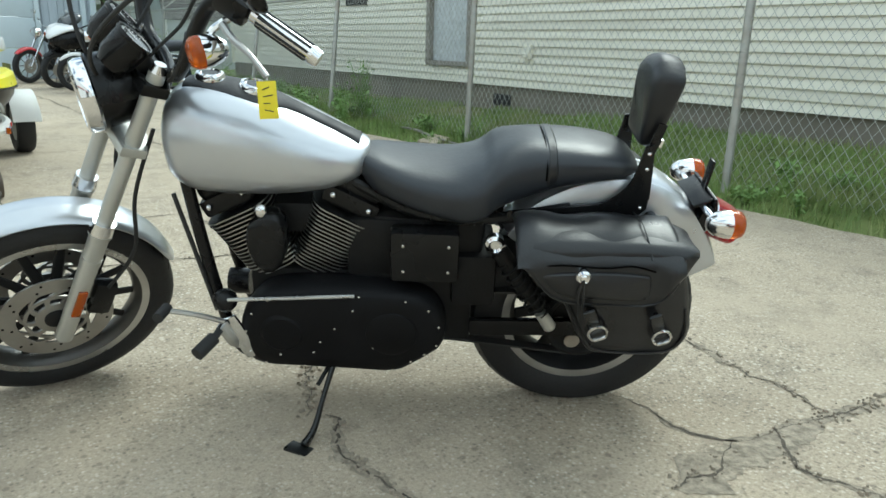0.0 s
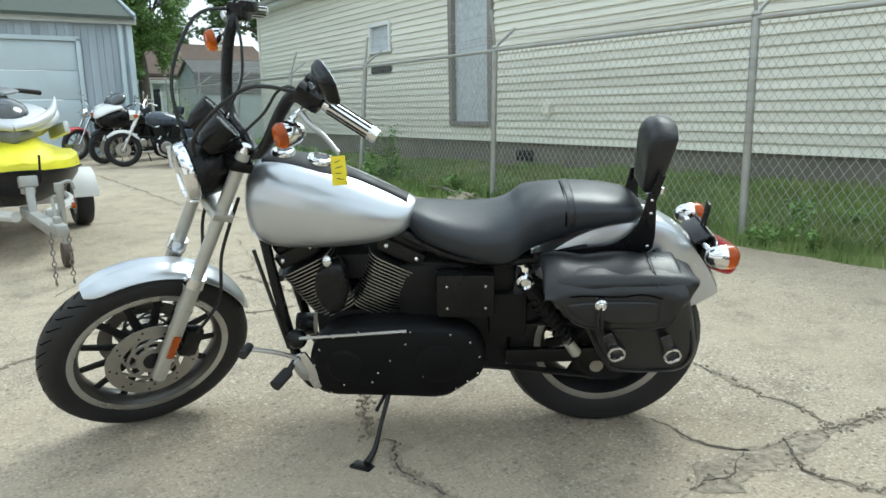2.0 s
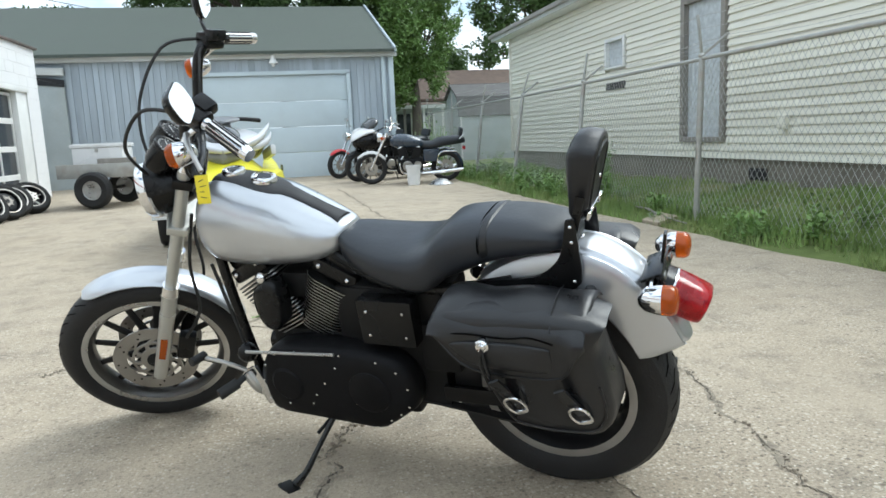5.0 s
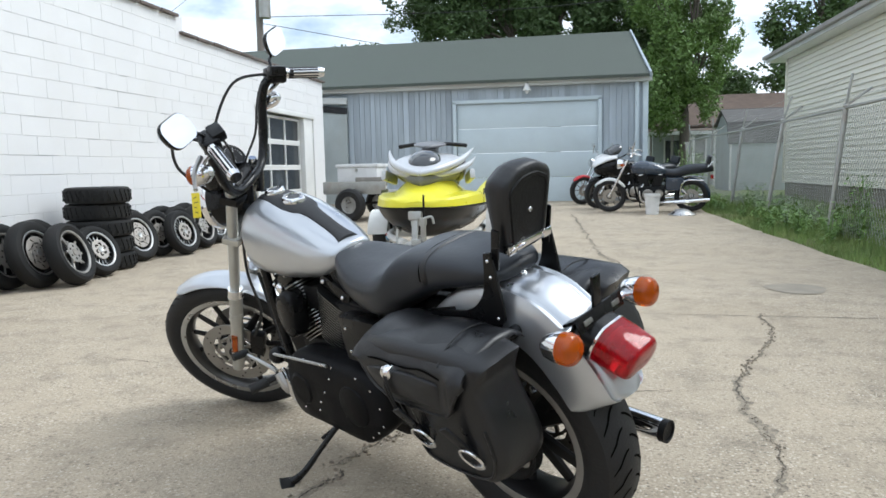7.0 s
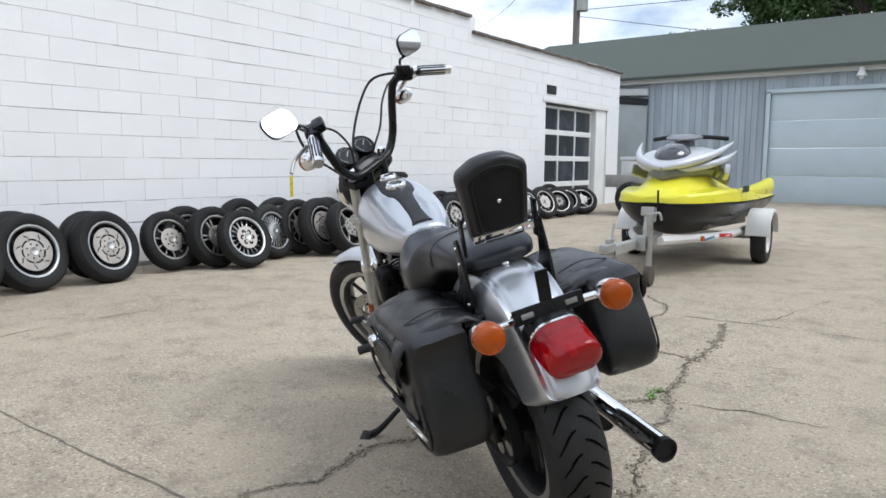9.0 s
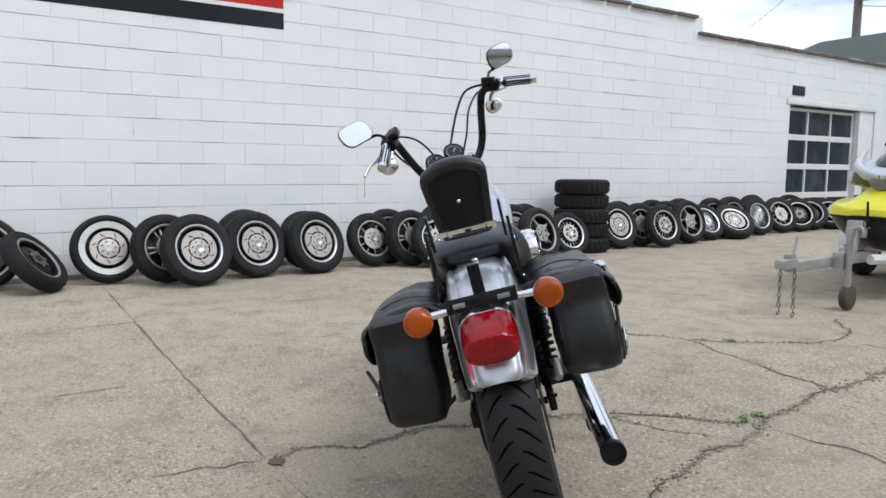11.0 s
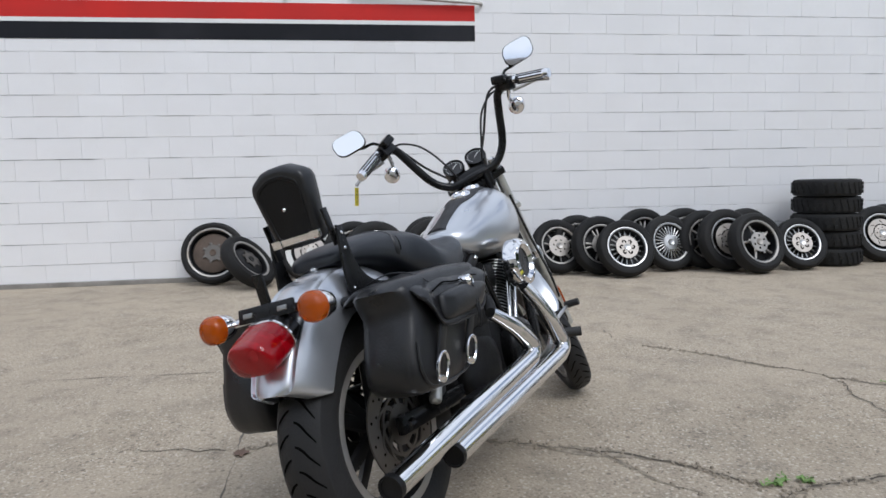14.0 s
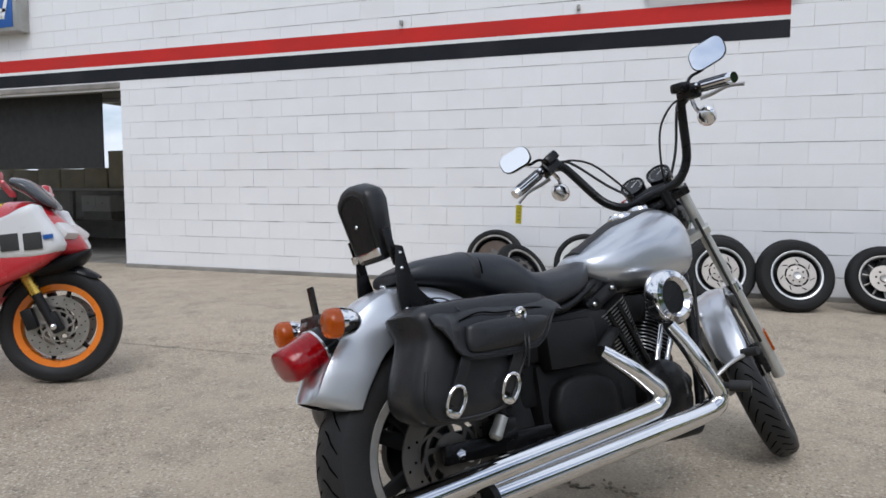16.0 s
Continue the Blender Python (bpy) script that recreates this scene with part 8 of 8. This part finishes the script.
part("fuel_tank", rings(B(), ski_loops([(0.42, 0.10, 0.84, 0.70), (0.55, 0.16, 0.92, 0.68), (0.8, 0.19, 1.0, 0.68), (0.98, 0.14, 0.97, 0.72)], 22, 2.4)), REDPAINT, sport, sharp=60)
part("seat", rings(B(), ski_loops([(0.48, 0.09, 0.84, 0.76), (0.3, 0.14, 0.82, 0.74), (0.1, 0.14, 0.83, 0.75)], 18, 2.6)), SEATVINYL, sport, sharp=60)
part("tail_cowl", rings(B(), ski_loops([(0.15, 0.15, 0.92, 0.76), (-0.1, 0.13, 0.96, 0.82), (-0.3, 0.06, 0.95, 0.88)], 18, 2.4)), REDPAINT, sport, sharp=60)
part("engine", bx(B(), (0.72, 0, 0.42), (0.5, 0.34, 0.36), bev=0.05), BLACKMATT, sport)
part("swingarm", bx(bx(B(), (0.22, 0.12, 0.33), (0.5, 0.035, 0.08), bev=0.01), (0.22, -0.12, 0.33), (0.5, 0.035, 0.08), bev=0.01), BLACKALLOY, sport)
part("paddock_stand", tb(tb(B(), [(0.55, 0.1, 0.24), (0.6, 0.26, 0.02)], 0.012, 8, 1), [(0.56, 0.26, 0.014), (0.66, 0.27, 0.014)], 0.014, 8, 1), BLACKMATT, sport)

# ---- inside the open doorway ----
room = thing("workshop_room", Matrix(), "dim workshop behind the open doorway", "room", kind="structure")
ROOMWALL = mat("grey_workshop_wall", (0.55, 0.55, 0.53), 0.8, var=0.2, scale=1.5, stain=(0.15, 0.145, 0.14), stain_amt=0.5)
part("floor", bx(B(), (-5.5, -8.2, -0.03), (3.9, 9.6, 0.08)), PLINTH, room)
for y0, y1, z0, z1 in ((-13, -3.4, 0, 1.0), (-13, -3.4, 2.75, 3.4), (-13, -12.2, 1.0, 2.75), (-7.7, -3.4, 1.0, 2.75)):
    part("back_wall", bx(B(), (-7.4, (y0 + y1) / 2, (z0 + z1) / 2), (0.2, y1 - y0, z1 - z0)), ROOMWALL, room)
for y in (-12.15, -10.7, -9.2, -7.75):
    part("window_bar", bx(B(), (-7.36, y, 1.87), (0.08, 0.07, 1.76)), WHITE, room)
part("window_sill", bx(B(), (-7.3, -9.95, 1.0), (0.2, 4.6, 0.05), bev=0.01), WHITE, room)
# unseen wall with an invented opening, added to let daylight onto the cartons
for x0, x1, z0, z1 in ((-7.45, -6.9, 0, 3.4), (-4.1, -3.55, 0, 3.4), (-6.9, -4.1, 0, 0.7), (-6.9, -4.1, 3.0, 3.4)):
    part("side_wall", bx(B(), ((x0 + x1) / 2, -13.1, (z0 + z1) / 2), (x1 - x0, 0.2, z1 - z0)), ROOMWALL, room)
part("side_wall", bx(B(), (-5.5, -3.3, 1.7), (3.9, 0.2, 3.4)), ROOMWALL, room)
# ceiling coloured near black, so its dimness is painted rather than lit
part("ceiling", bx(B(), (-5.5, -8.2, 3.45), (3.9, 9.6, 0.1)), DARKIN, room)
part("header_beam", bx(B(), (WX + 0.012, -6.0, 2.33), (0.04, 2.95, 0.07), bev=0.008), WOODGREY, wall)
part("door_jamb", bx(B(), (WX - 0.12, DOOR[1] + 0.012, 1.17), (0.22, 0.03, 2.3), bev=0.006), WHITE, wall)
flap = thing("door_curtain", Matrix(), "black rubber curtain half raised in a doorway", "curtain")
part("sheet", bx(B(), (WX - 0.35, -6.33, 1.81), (0.025, 2.28, 1.04), bev=0.008), RUBBER, flap)
part("batten", bx(B(), (WX - 0.35, -6.33, 2.33), (0.05, 2.3, 0.05), bev=0.006), WOODGREY, flap)
bench = thing("work_bench", Matrix(), "long workbench with a pale edge strip", "bench")
part("top", bx(B(), (-6.7, -9.6, 0.99), (0.6, 5.2, 0.04), bev=0.008), WOODGREY, bench)
part("edge_strip", bx(B(), (-6.39, -9.6, 1.0), (0.02, 5.2, 0.045), bev=0.004), WHITE, bench)
for y in (-12.0, -10.4, -8.86, -7.2):
    part("leg", bx(B(), (-6.44, y, 0.49), (0.07, 0.07, 0.96)), GALV, bench)
part("shelf", bx(B(), (-6.7, -9.6, 0.42), (0.56, 5.1, 0.03)), WOODGREY, bench)
unit = thing("drawer_unit", pose(-6.66, -8.25, 0.435), "white metal drawer unit under a workbench", "drawers")
part("body", bx(B(), (0, 0, 0.30), (0.5, 0.72, 0.3), bev=0.008), WHITE, unit)
part("stand", bx(B(), (0, 0, 0.075), (0.44, 0.66, 0.15)), GALV, unit)
for k in (-1, 1):
    drawer = part("drawer", bx(B(), (0.256, k * 0.175, 0.30), (0.016, 0.335, 0.27), bev=0.004), WHITE, unit)
    part("knob", ball(B(), (0.272, k * 0.175, 0.31), (0.012, 0.018, 0.012), 10, 6), GALV, drawer)
CREAM = mat("pale_cardboard", (0.74, 0.68, 0.52), 0.8, var=0.15, scale=3, each=0.12)
for i, (y, w, h) in enumerate(((-11.6, 0.62, 0.38), (-10.95, 0.6, 0.40), (-10.3, 0.62, 0.37), (-9.65, 0.58, 0.39), (-9.05, 0.55, 0.38), (-8.45, 0.56, 0.40), (-7.85, 0.55, 0.72))):
    carton = thing("carton", pose(-6.8, y, 1.011, 0, 0, (2, -3, 1, -2, 3, 0, -1)[i]), "pale cardboard carton on a workbench", "box", "cartons on the workbench")
    part("box", bx(B(), (0, 0, h / 2), (0.36, w, h), bev=0.006), CREAM, carton)
    part("tape", bx(B(), (0, 0, h + 0.001), (0.362, 0.05, 0.003)), WHITE, carton)
sign = thing("wall_sign", pose(WX, -7.4, 3.42), "blue and white boxed sign fixed to the wall", "sign")
part("cabinet", bx(B(), (0.10, 0, 0), (0.19, 2.75, 0.66), bev=0.012), GALV, sign)
part("face", bx(B(), (0.199, 0, 0), (0.01, 2.62, 0.56), bev=0.004), BLUE, sign)
for dy, rx in ((-0.07, 18), (0.07, -18)):
    part("white_stroke", bx(B(), (0.207, 1.12 + dy, 0), (0.006, 0.06, 0.36), (rx, 0, 0)), WHITE, sign)
part("white_stroke", bx(B(), (0.2075, 1.12, -0.06), (0.005, 0.16, 0.05)), WHITE, sign)

# ---- utility pole and wires beyond the roofs ----
POLE = mat("weathered_pole", (0.22, 0.19, 0.165), 0.9, var=0.25, scale=4, bump=0.3, stretch=(1, 1, 0.1))
pole = thing("utility_pole", pose(-8.8, 24.6, 0), "weathered wooden utility pole with wires", "pole")
part("shaft", cy(B(), (0, 0, -0.5), (0.05, 0, 10.5), 0.15, 0.11, 16), POLE, pole)
part("crossarm", bx(B(), (0.04, 0, 9.4), (2.2, 0.1, 0.12), (0, 0, 25), 0.01), POLE, pole)
part("transformer", lathe(B(), [(0.02, 0.0), (0.2, 0.02), (0.2, 0.75), (0.1, 0.82), (0.02, 0.82)], (0.32, -0.15, 6.5), "Z", 20), GALV, pole)
for z0, tx, ty, tz in ((6.6, 12, 26, 7.4), (9.5, 30, 60, 12), (9.5, -30, 50, 12), (6.4, 6, 34, 5.6)):
    part("wire", tb(B(), [(0, 0, z0), ((tx + 8.8) / 2, (ty - 24.6) / 2, (z0 + tz) / 2 - 0.5), (tx + 8.8, ty - 24.6, tz)], 0.012, 5, 6), RUBBER, pole)

# ---- shed and neighbour's house behind the fence ----
shed = thing("garden_shed", pose(7.25, 23.6, 0.1), "pale blue gambrel garden shed with grey roof", "shed")
part("wall", plate(B(), [(0, 0), (0, 1.55), (0.22, 2.15), (1.2, 2.62), (2.18, 2.15), (2.4, 1.55), (2.4, 0)], 0.0, 3.0, "X"), SHEDBLUE, shed)
GREYROOF = mat("grey_shingles", (0.13, 0.125, 0.12), 0.95, var=0.2, scale=4, bump=0.4)
part("roof_slope", bx(B(), (1.5, 0.08, 1.86), (3.2, 0.05, 0.72), (-20, 0, 0)), GREYROOF, shed)
part("roof_slope", bx(B(), (1.5, 0.72, 2.42), (3.2, 1.12, 0.05), (25, 0, 0)), GREYROOF, shed)
part("roof_slope", bx(B(), (1.5, 1.68, 2.42), (3.2, 1.12, 0.05), (-25, 0, 0)), GREYROOF, shed)
part("trim", bx(B(), (-0.01, 0.0, 0.78), (0.05, 0.06, 1.56)), WHITE, shed)
neigh = thing("neighbour_house", pose(5.9, 31.0, 0.1), "low house with brown roof behind the fence", "house")
part("wall", bx(B(), (3.0, 2.6, 1.25), (6.4, 5.0, 2.5)), SHEDBLUE, neigh)
part("roof", plate(B(), [(-0.4, 2.5), (2.6, 3.95), (5.6, 2.5), (5.6, 2.4), (-0.4, 2.4)], -0.4, 6.9, "X"), BROWNROOF, neigh)
part("porch_roof", bx(B(), (0.7, -1.2, 2.25), (2.6, 1.8, 0.07), (5, 0, 0)), BROWNROOF, neigh)
part("porch_beam", bx(B(), (0.7, -2.05, 2.12), (2.6, 0.1, 0.14)), WHITE, neigh)
for x in (-0.5, 0.3, 1.1, 1.9):
    part("porch_post", bx(B(), (x, -2.0, 1.0), (0.09, 0.09, 2.2)), WHITE if x > 1 else WOODGREY, neigh)
for x in (0.6, 1.6, 2.9):
    w = part("window", bx(B(), (x, 0.08, 1.45), (0.6, 0.06, 0.9)), PANE, neigh)
    part("frame", bx(bx(B(), (x - 0.33, 0.05, 1.45), (0.06, 0.06, 1.0)), (x + 0.33, 0.05, 1.45), (0.06, 0.06, 1.0)), WHITE, w)


# ---- trees ----
def leaf_cloud(name, blobs, count, size, material, parent, seed):
    """Leaves and leaf clumps scattered through uneven crown masses, thinner at the rims."""
    r = random.Random(seed)
    v, f = [], []
    total = sum(b[3] * b[4] * b[5] for b in blobs)
    for cx, cy_, cz, rx, ry, rz in blobs:
        k = int(count * rx * ry * rz / total)
        for _ in range(k):
            while True:
                d = Vector((r.gauss(0, 1), r.gauss(0, 1), r.gauss(0, 1)))
                if d.length > 1e-3:
                    break
            d.normalize()
            t = r.random() ** 0.33
            lump = 0.78 + 0.5 * noise.noise((cx + d.x * 1.7 + seed, cy_ + d.y * 1.7, cz + d.z * 1.7))
            p = Vector((cx + d.x * rx * t * lump, cy_ + d.y * ry * t * lump, cz + d.z * rz * t * lump))
            if noise.noise((p.x * 0.9, p.y * 0.9, p.z * 0.9 + seed)) < -0.16:
                continue
            for _ in range(2):
                q = p + Vector((r.uniform(-1, 1), r.uniform(-1, 1), r.uniform(-1, 1))) * size * 1.2
                a = Vector((r.uniform(-1, 1), r.uniform(-1, 1), r.uniform(-0.7, 0.7))).normalized() * size * r.uniform(0.6, 1.3)
                b = a.cross(Vector((r.uniform(-1, 1), r.uniform(-1, 1), r.uniform(-1, 1)))).normalized() * size * r.uniform(0.3, 0.6)
                n = len(v)
                v += [tuple(q - a), tuple(q + b - a * 0.1), tuple(q + a), tuple(q - b - a * 0.1)]
                f.append((n, n + 1, n + 2, n + 3))
    ob = raw(name, v, f, material, parent)
    ob["kind"] = "stuff"
    return ob


def tree(label, base, trunk_h, r0, blobs, count, size, material, seed):
    ob = thing("tree", Matrix.Translation(base), label, "tree", "trees behind the lot")
    r = random.Random(seed)
    part("trunk", tb(B(), [(0, 0, -0.3), (0.1, 0.05, trunk_h * 0.4), (-0.05, 0.1, trunk_h * 0.75), (0.05, 0, trunk_h)], [r0, r0 * 0.8, r0 * 0.6, r0 * 0.4], 12, 4), BARK, ob)
    for cx, cy_, cz, rx, ry, rz in blobs:
        z0 = trunk_h * r.uniform(0.45, 0.9)
        part("limb", tb(B(), [(0, 0, z0), (cx * 0.5 + r.uniform(-0.3, 0.3), cy_ * 0.5, (z0 + cz) / 2 + 0.2), (cx, cy_, cz)], [r0 * 0.4, r0 * 0.22, r0 * 0.07], 8, 4), BARK, ob)
        for _ in range(5):
            e = (cx + r.uniform(-1, 1) * rx * 0.8, cy_ + r.uniform(-1, 1) * ry * 0.8, cz + r.uniform(-0.6, 1) * rz * 0.8)
            part("branch", tb(B(), [((cx * 0.6), (cy_ * 0.6), (z0 + cz) / 2), ((cx + e[0]) / 2, (cy_ + e[1]) / 2, (cz + e[2]) / 2), e], [r0 * 0.16, r0 * 0.08, r0 * 0.03], 6, 3), BARK, ob)
    leaf_cloud("crown", blobs, count, size, material, ob, seed)
    return ob


tree("broad green leafy tree behind the garage", (1.5, 30.0, 0.1), 7.0, 0.35, [(-4.2, 0, 9.8, 2.2, 2.0, 2.3), (-5.4, 0.4, 7.7, 2.1, 2.0, 1.7), (-3.4, 0, 6.9, 2.2, 2.0, 1.6), (-0.8, 0, 6.8, 2.2, 2.0, 1.6), (1.6, 0, 6.7, 2.1, 2.0, 1.6), (-2.6, 0, 8.8, 2.8, 2.4, 2.2), (0.4, 0.5, 8.5, 2.9, 2.6, 3.0), (3.0, 0, 8.2, 2.6, 2.4, 3.2), (1.0, 0, 11.5, 3.0, 2.6, 2.5), (-2.0, 0.5, 11.0, 2.4, 2.2, 2.0), (3.6, 0, 5.2, 1.9, 1.8, 2.5), (3.2, -1.0, 3.4, 1.5, 1.4, 1.6)], 100000, 0.098, LEAFDARK, 3)
tree("light green tree beside the garage", (6.3, 27.2, 0.1), 5.5, 0.22, [(-0.4, 0, 4.4, 1.7, 1.5, 1.7), (0.9, 0.2, 5.6, 1.4, 1.4, 1.8), (-0.6, 0, 6.8, 1.7, 1.5, 1.7), (0.5, 0, 8.6, 1.6, 1.4, 1.8), (-0.9, -0.3, 3.0, 1.3, 1.2, 1.5), (0.5, 0, 3.2, 1.0, 1.0, 1.2)], 38000, 0.072, LEAF, 5)
tree("tall dark sparse tree behind the house", (14.5, 36.0, 0.1), 8.5, 0.3, [(-2.2, 0, 7.0, 1.7, 1.7, 1.3), (0.4, 0, 7.8, 2.0, 1.8, 1.5), (2.4, 0, 7.2, 1.8, 1.6, 1.4), (-1.2, 0, 9.8, 1.8, 1.7, 1.4), (1.4, 0, 10.6, 2.0, 1.8, 1.6), (-2.6, 0, 5.0, 1.5, 1.4, 1.0), (0.0, 0, 5.2, 1.6, 1.5, 1.0)], 11000, 0.14, LEAFDARK, 7)
tree("distant tree over the brown roof", (10.0, 46.0, 0.1), 4.5, 0.25, [(-1.0, 0, 5.0, 2.2, 2.0, 1.6), (1.6, 0, 5.4, 2.2, 2.0, 1.5), (0.2, 0, 6.6, 1.6, 1.6, 1.2)], 5000, 0.16, LEAFDARK, 9)
tree("small distant tree over the garage roof", (-13.0, 50.0, 0.1), 7.5, 0.25, [(-0.5, 0, 8.8, 1.5, 1.5, 1.1), (1.2, 0, 9.0, 1.4, 1.4, 1.0)], 3000, 0.16, LEAFDARK, 11)

# ---- grass and weeds along the fence ----
gr = random.Random(21)
gv, gf = [], []
for i in range(42000):
    y = gr.uniform(-1.5, 18.3)
    x = lot_edge(y) + 0.02 + gr.random() ** 1.15 * (7.45 - lot_edge(y))
    tall = 1.7 if abs(x - 5.6) < 0.14 else (1.3 if x - lot_edge(y) < 0.25 else 1.0)
    h = gr.uniform(0.04, 0.12) * tall * (1.0 + 0.6 * noise.noise((x * 1.2, y * 1.2, 0)))
    if noise.noise((x * 0.9 + 9, y * 0.9, 2)) < -0.3 or (x - lot_edge(y) < 0.3 and gr.random() < 0.6):
        continue
    a, w = gr.uniform(0, 6.28), gr.uniform(0.004, 0.010)
    dx, dy, lx, ly = math.cos(a) * w, math.sin(a) * w, gr.uniform(-0.05, 0.05), gr.uniform(-0.05, 0.05)
    n, z = len(gv), lawn_z(x, y) - 0.01
    gv += [(x - dx, y - dy, z), (x + dx, y + dy, z), (x + lx * 0.5 + dx * 0.6, y + ly * 0.5, z + h * 0.6), (x + lx, y + ly, z + h)]
    gf += [(n, n + 1, n + 2), (n, n + 2, n + 3)]
grass = raw("grass", gv, gf, GRASS)
tagged(grass, "rough green grass beside the fence", "grass", kind="stuff")


def weed(x, y, h, spread, n_leaf, seed, label="leafy green weed at the foot of the fence", z=None):
    r = random.Random(seed)
    ob = thing("weed", pose(x, y, (lawn_z(x, y) - 0.015) if z is None else z), label, "weed", "weeds along the fence")
    v, f = [], []
    stems = max(3, int(n_leaf / 14))
    b = B()
    for s in range(stems):
        ex, ey, ez = r.uniform(-1, 1) * spread, r.uniform(-1, 1) * spread, h * r.uniform(0.6, 1.0)
        tb(b, [(0, 0, 0), (ex * 0.4, ey * 0.4, ez * 0.55), (ex, ey, ez)], [0.005, 0.004, 0.002], 4, 2)
        for _ in range(n_leaf // stems):
            t = r.uniform(0.15, 1.0)
            c = Vector((ex * t, ey * t, ez * t)) + Vector((r.uniform(-1, 1), r.uniform(-1, 1), r.uniform(-0.5, 0.6))) * spread * 0.35
            a = Vector((r.uniform(-1, 1), r.uniform(-1, 1), r.uniform(-0.5, 0.5))).normalized() * r.uniform(0.02, 0.05) * min(1.0, 0.3 + h * 2)
            w = a.cross(Vector((r.uniform(-0.4, 0.4), r.uniform(-0.4, 0.4), 1))).normalized() * a.length * 0.45
            n = len(v)
            v += [tuple(c - a), tuple(c + w), tuple(c + a), tuple(c - w)]
            f.append((n, n + 1, n + 2, n + 3))
    part("stem", b, WEED, ob)["kind"] = "stuff"
    raw("leaves", v, f, WEED, ob)["kind"] = "stuff"
    return ob


weed(5.72, 9.2, 0.85, 0.16, 260, 1, "tall leafy weed growing through the fence")
wr = random.Random(31)
for i in range(64):
    y = wr.uniform(1.0, 17.0) if i < 40 else wr.uniform(7.5, 15.5)
    weed((lot_edge(y) + wr.uniform(0.08, 0.5)) if wr.random() < 0.6 else 5.6 + wr.uniform(-0.1, 0.6), y, wr.uniform(0.14, 0.42) * (1.25 if y > 8 else 0.8), wr.uniform(0.10, 0.24), wr.randint(70, 150), 100 + i)
weed(4.9, 17.2, 1.5, 0.35, 320, 71, "bushy weed beside the garage corner")
weed(5.3, 18.2, 1.2, 0.4, 320, 72, "bushy weed beside the garage corner")
weed(2.06, 3.10, 0.012, 0.050, 44, 75, "small green weed growing in a pavement crack", 0.004)
weed(2.06, 3.19, 0.010, 0.040, 34, 76, "small green weed growing in a pavement crack", 0.004)
weed(1.20, 4.25, 0.010, 0.035, 26, 77, "small green weed growing in a pavement crack", 0.004)
fallen = thing("fallen_branch", pose(5.38, 7.2, 0.02), "dry fallen branch lying at the grass edge", "branch")
part("stick", tb(B(), [(0.2, 0.8, 0.03), (0.1, 0.3, 0.05), (-0.02, -0.2, 0.03), (-0.06, -0.8, 0.015)], [0.012, 0.016, 0.014, 0.006], 7, 4), WOODGREY, fallen)
part("twig", tb(B(), [(0.05, 0.1, 0.04), (-0.1, -0.1, 0.05), (-0.2, -0.35, 0.02)], [0.008, 0.006, 0.003], 5, 3), WOODGREY, fallen)
stone = thing("broken_slab", pose(5.3, 6.9, 0.015, 6, -8, 20), "flat broken piece of concrete in the grass", "rubble")
part("slab", bx(B(), (0, 0, 0.01), (0.32, 0.22, 0.05), bev=0.012), CONCRETE, stone)

# unseen trees added behind the camera, to darken what the mirrors and chrome show
for i, (x, y, h) in enumerate(((-9.0, -27.0, 7.5), (-1.0, -30.0, 8.5), (7.5, -28.0, 7.0), (15.0, -24.0, 8.0), (24.0, -14.0, 7.5))):
    tree("unseen leafy tree added behind the camera", (x, y, -0.03), h, 0.28, [(0, 0, h * 0.62, 2.6, 2.6, 2.2), (1.8, 0.6, h * 0.5, 2.0, 2.0, 1.7), (-1.8, -0.5, h * 0.52, 2.1, 2.1, 1.8), (0.4, 0.2, h * 0.85, 1.7, 1.7, 1.4)], 2600, 0.30, LEAFDARK, 40 + i)

# ---- the single blocks of the white wall ----
near, rest = WALL_BLOCKS[:300], WALL_BLOCKS[300:]
bme = bpy.data.meshes.new("wall_block")
bme.from_pydata(block_verts(UPRIGHT / 2 - L / 2, L / 2 - UPRIGHT / 2, GAP / 2, H - GAP / 2), [], BLOCK_FACES)
bme.materials.append(BLOCK)
for y0, z0 in near:
    ob = new("block", bme)
    ob.parent = wall
    ob.location = (crng.uniform(-0.001, 0.0015), y0 + L / 2, z0)
bv, bf = [], []
for y0, z0 in rest:
    n = len(bv)
    bv += block_verts(y0 + UPRIGHT / 2, y0 + L - UPRIGHT / 2, z0 + GAP / 2, z0 + H - GAP / 2, WX + crng.uniform(-0.001, 0.0015))
    bf += [tuple(n + i for i in f) for f in BLOCK_FACES]
for a, e, z0 in CUT_BLOCKS:
    n = len(bv)
    bv += block_verts(a + UPRIGHT / 2, e - UPRIGHT / 2, z0 + GAP / 2, z0 + H - GAP / 2)
    bf += [tuple(n + i for i in f) for f in BLOCK_FACES]
raw("blockwork", bv, bf, BLOCK, wall)["kind"] = "stuff"
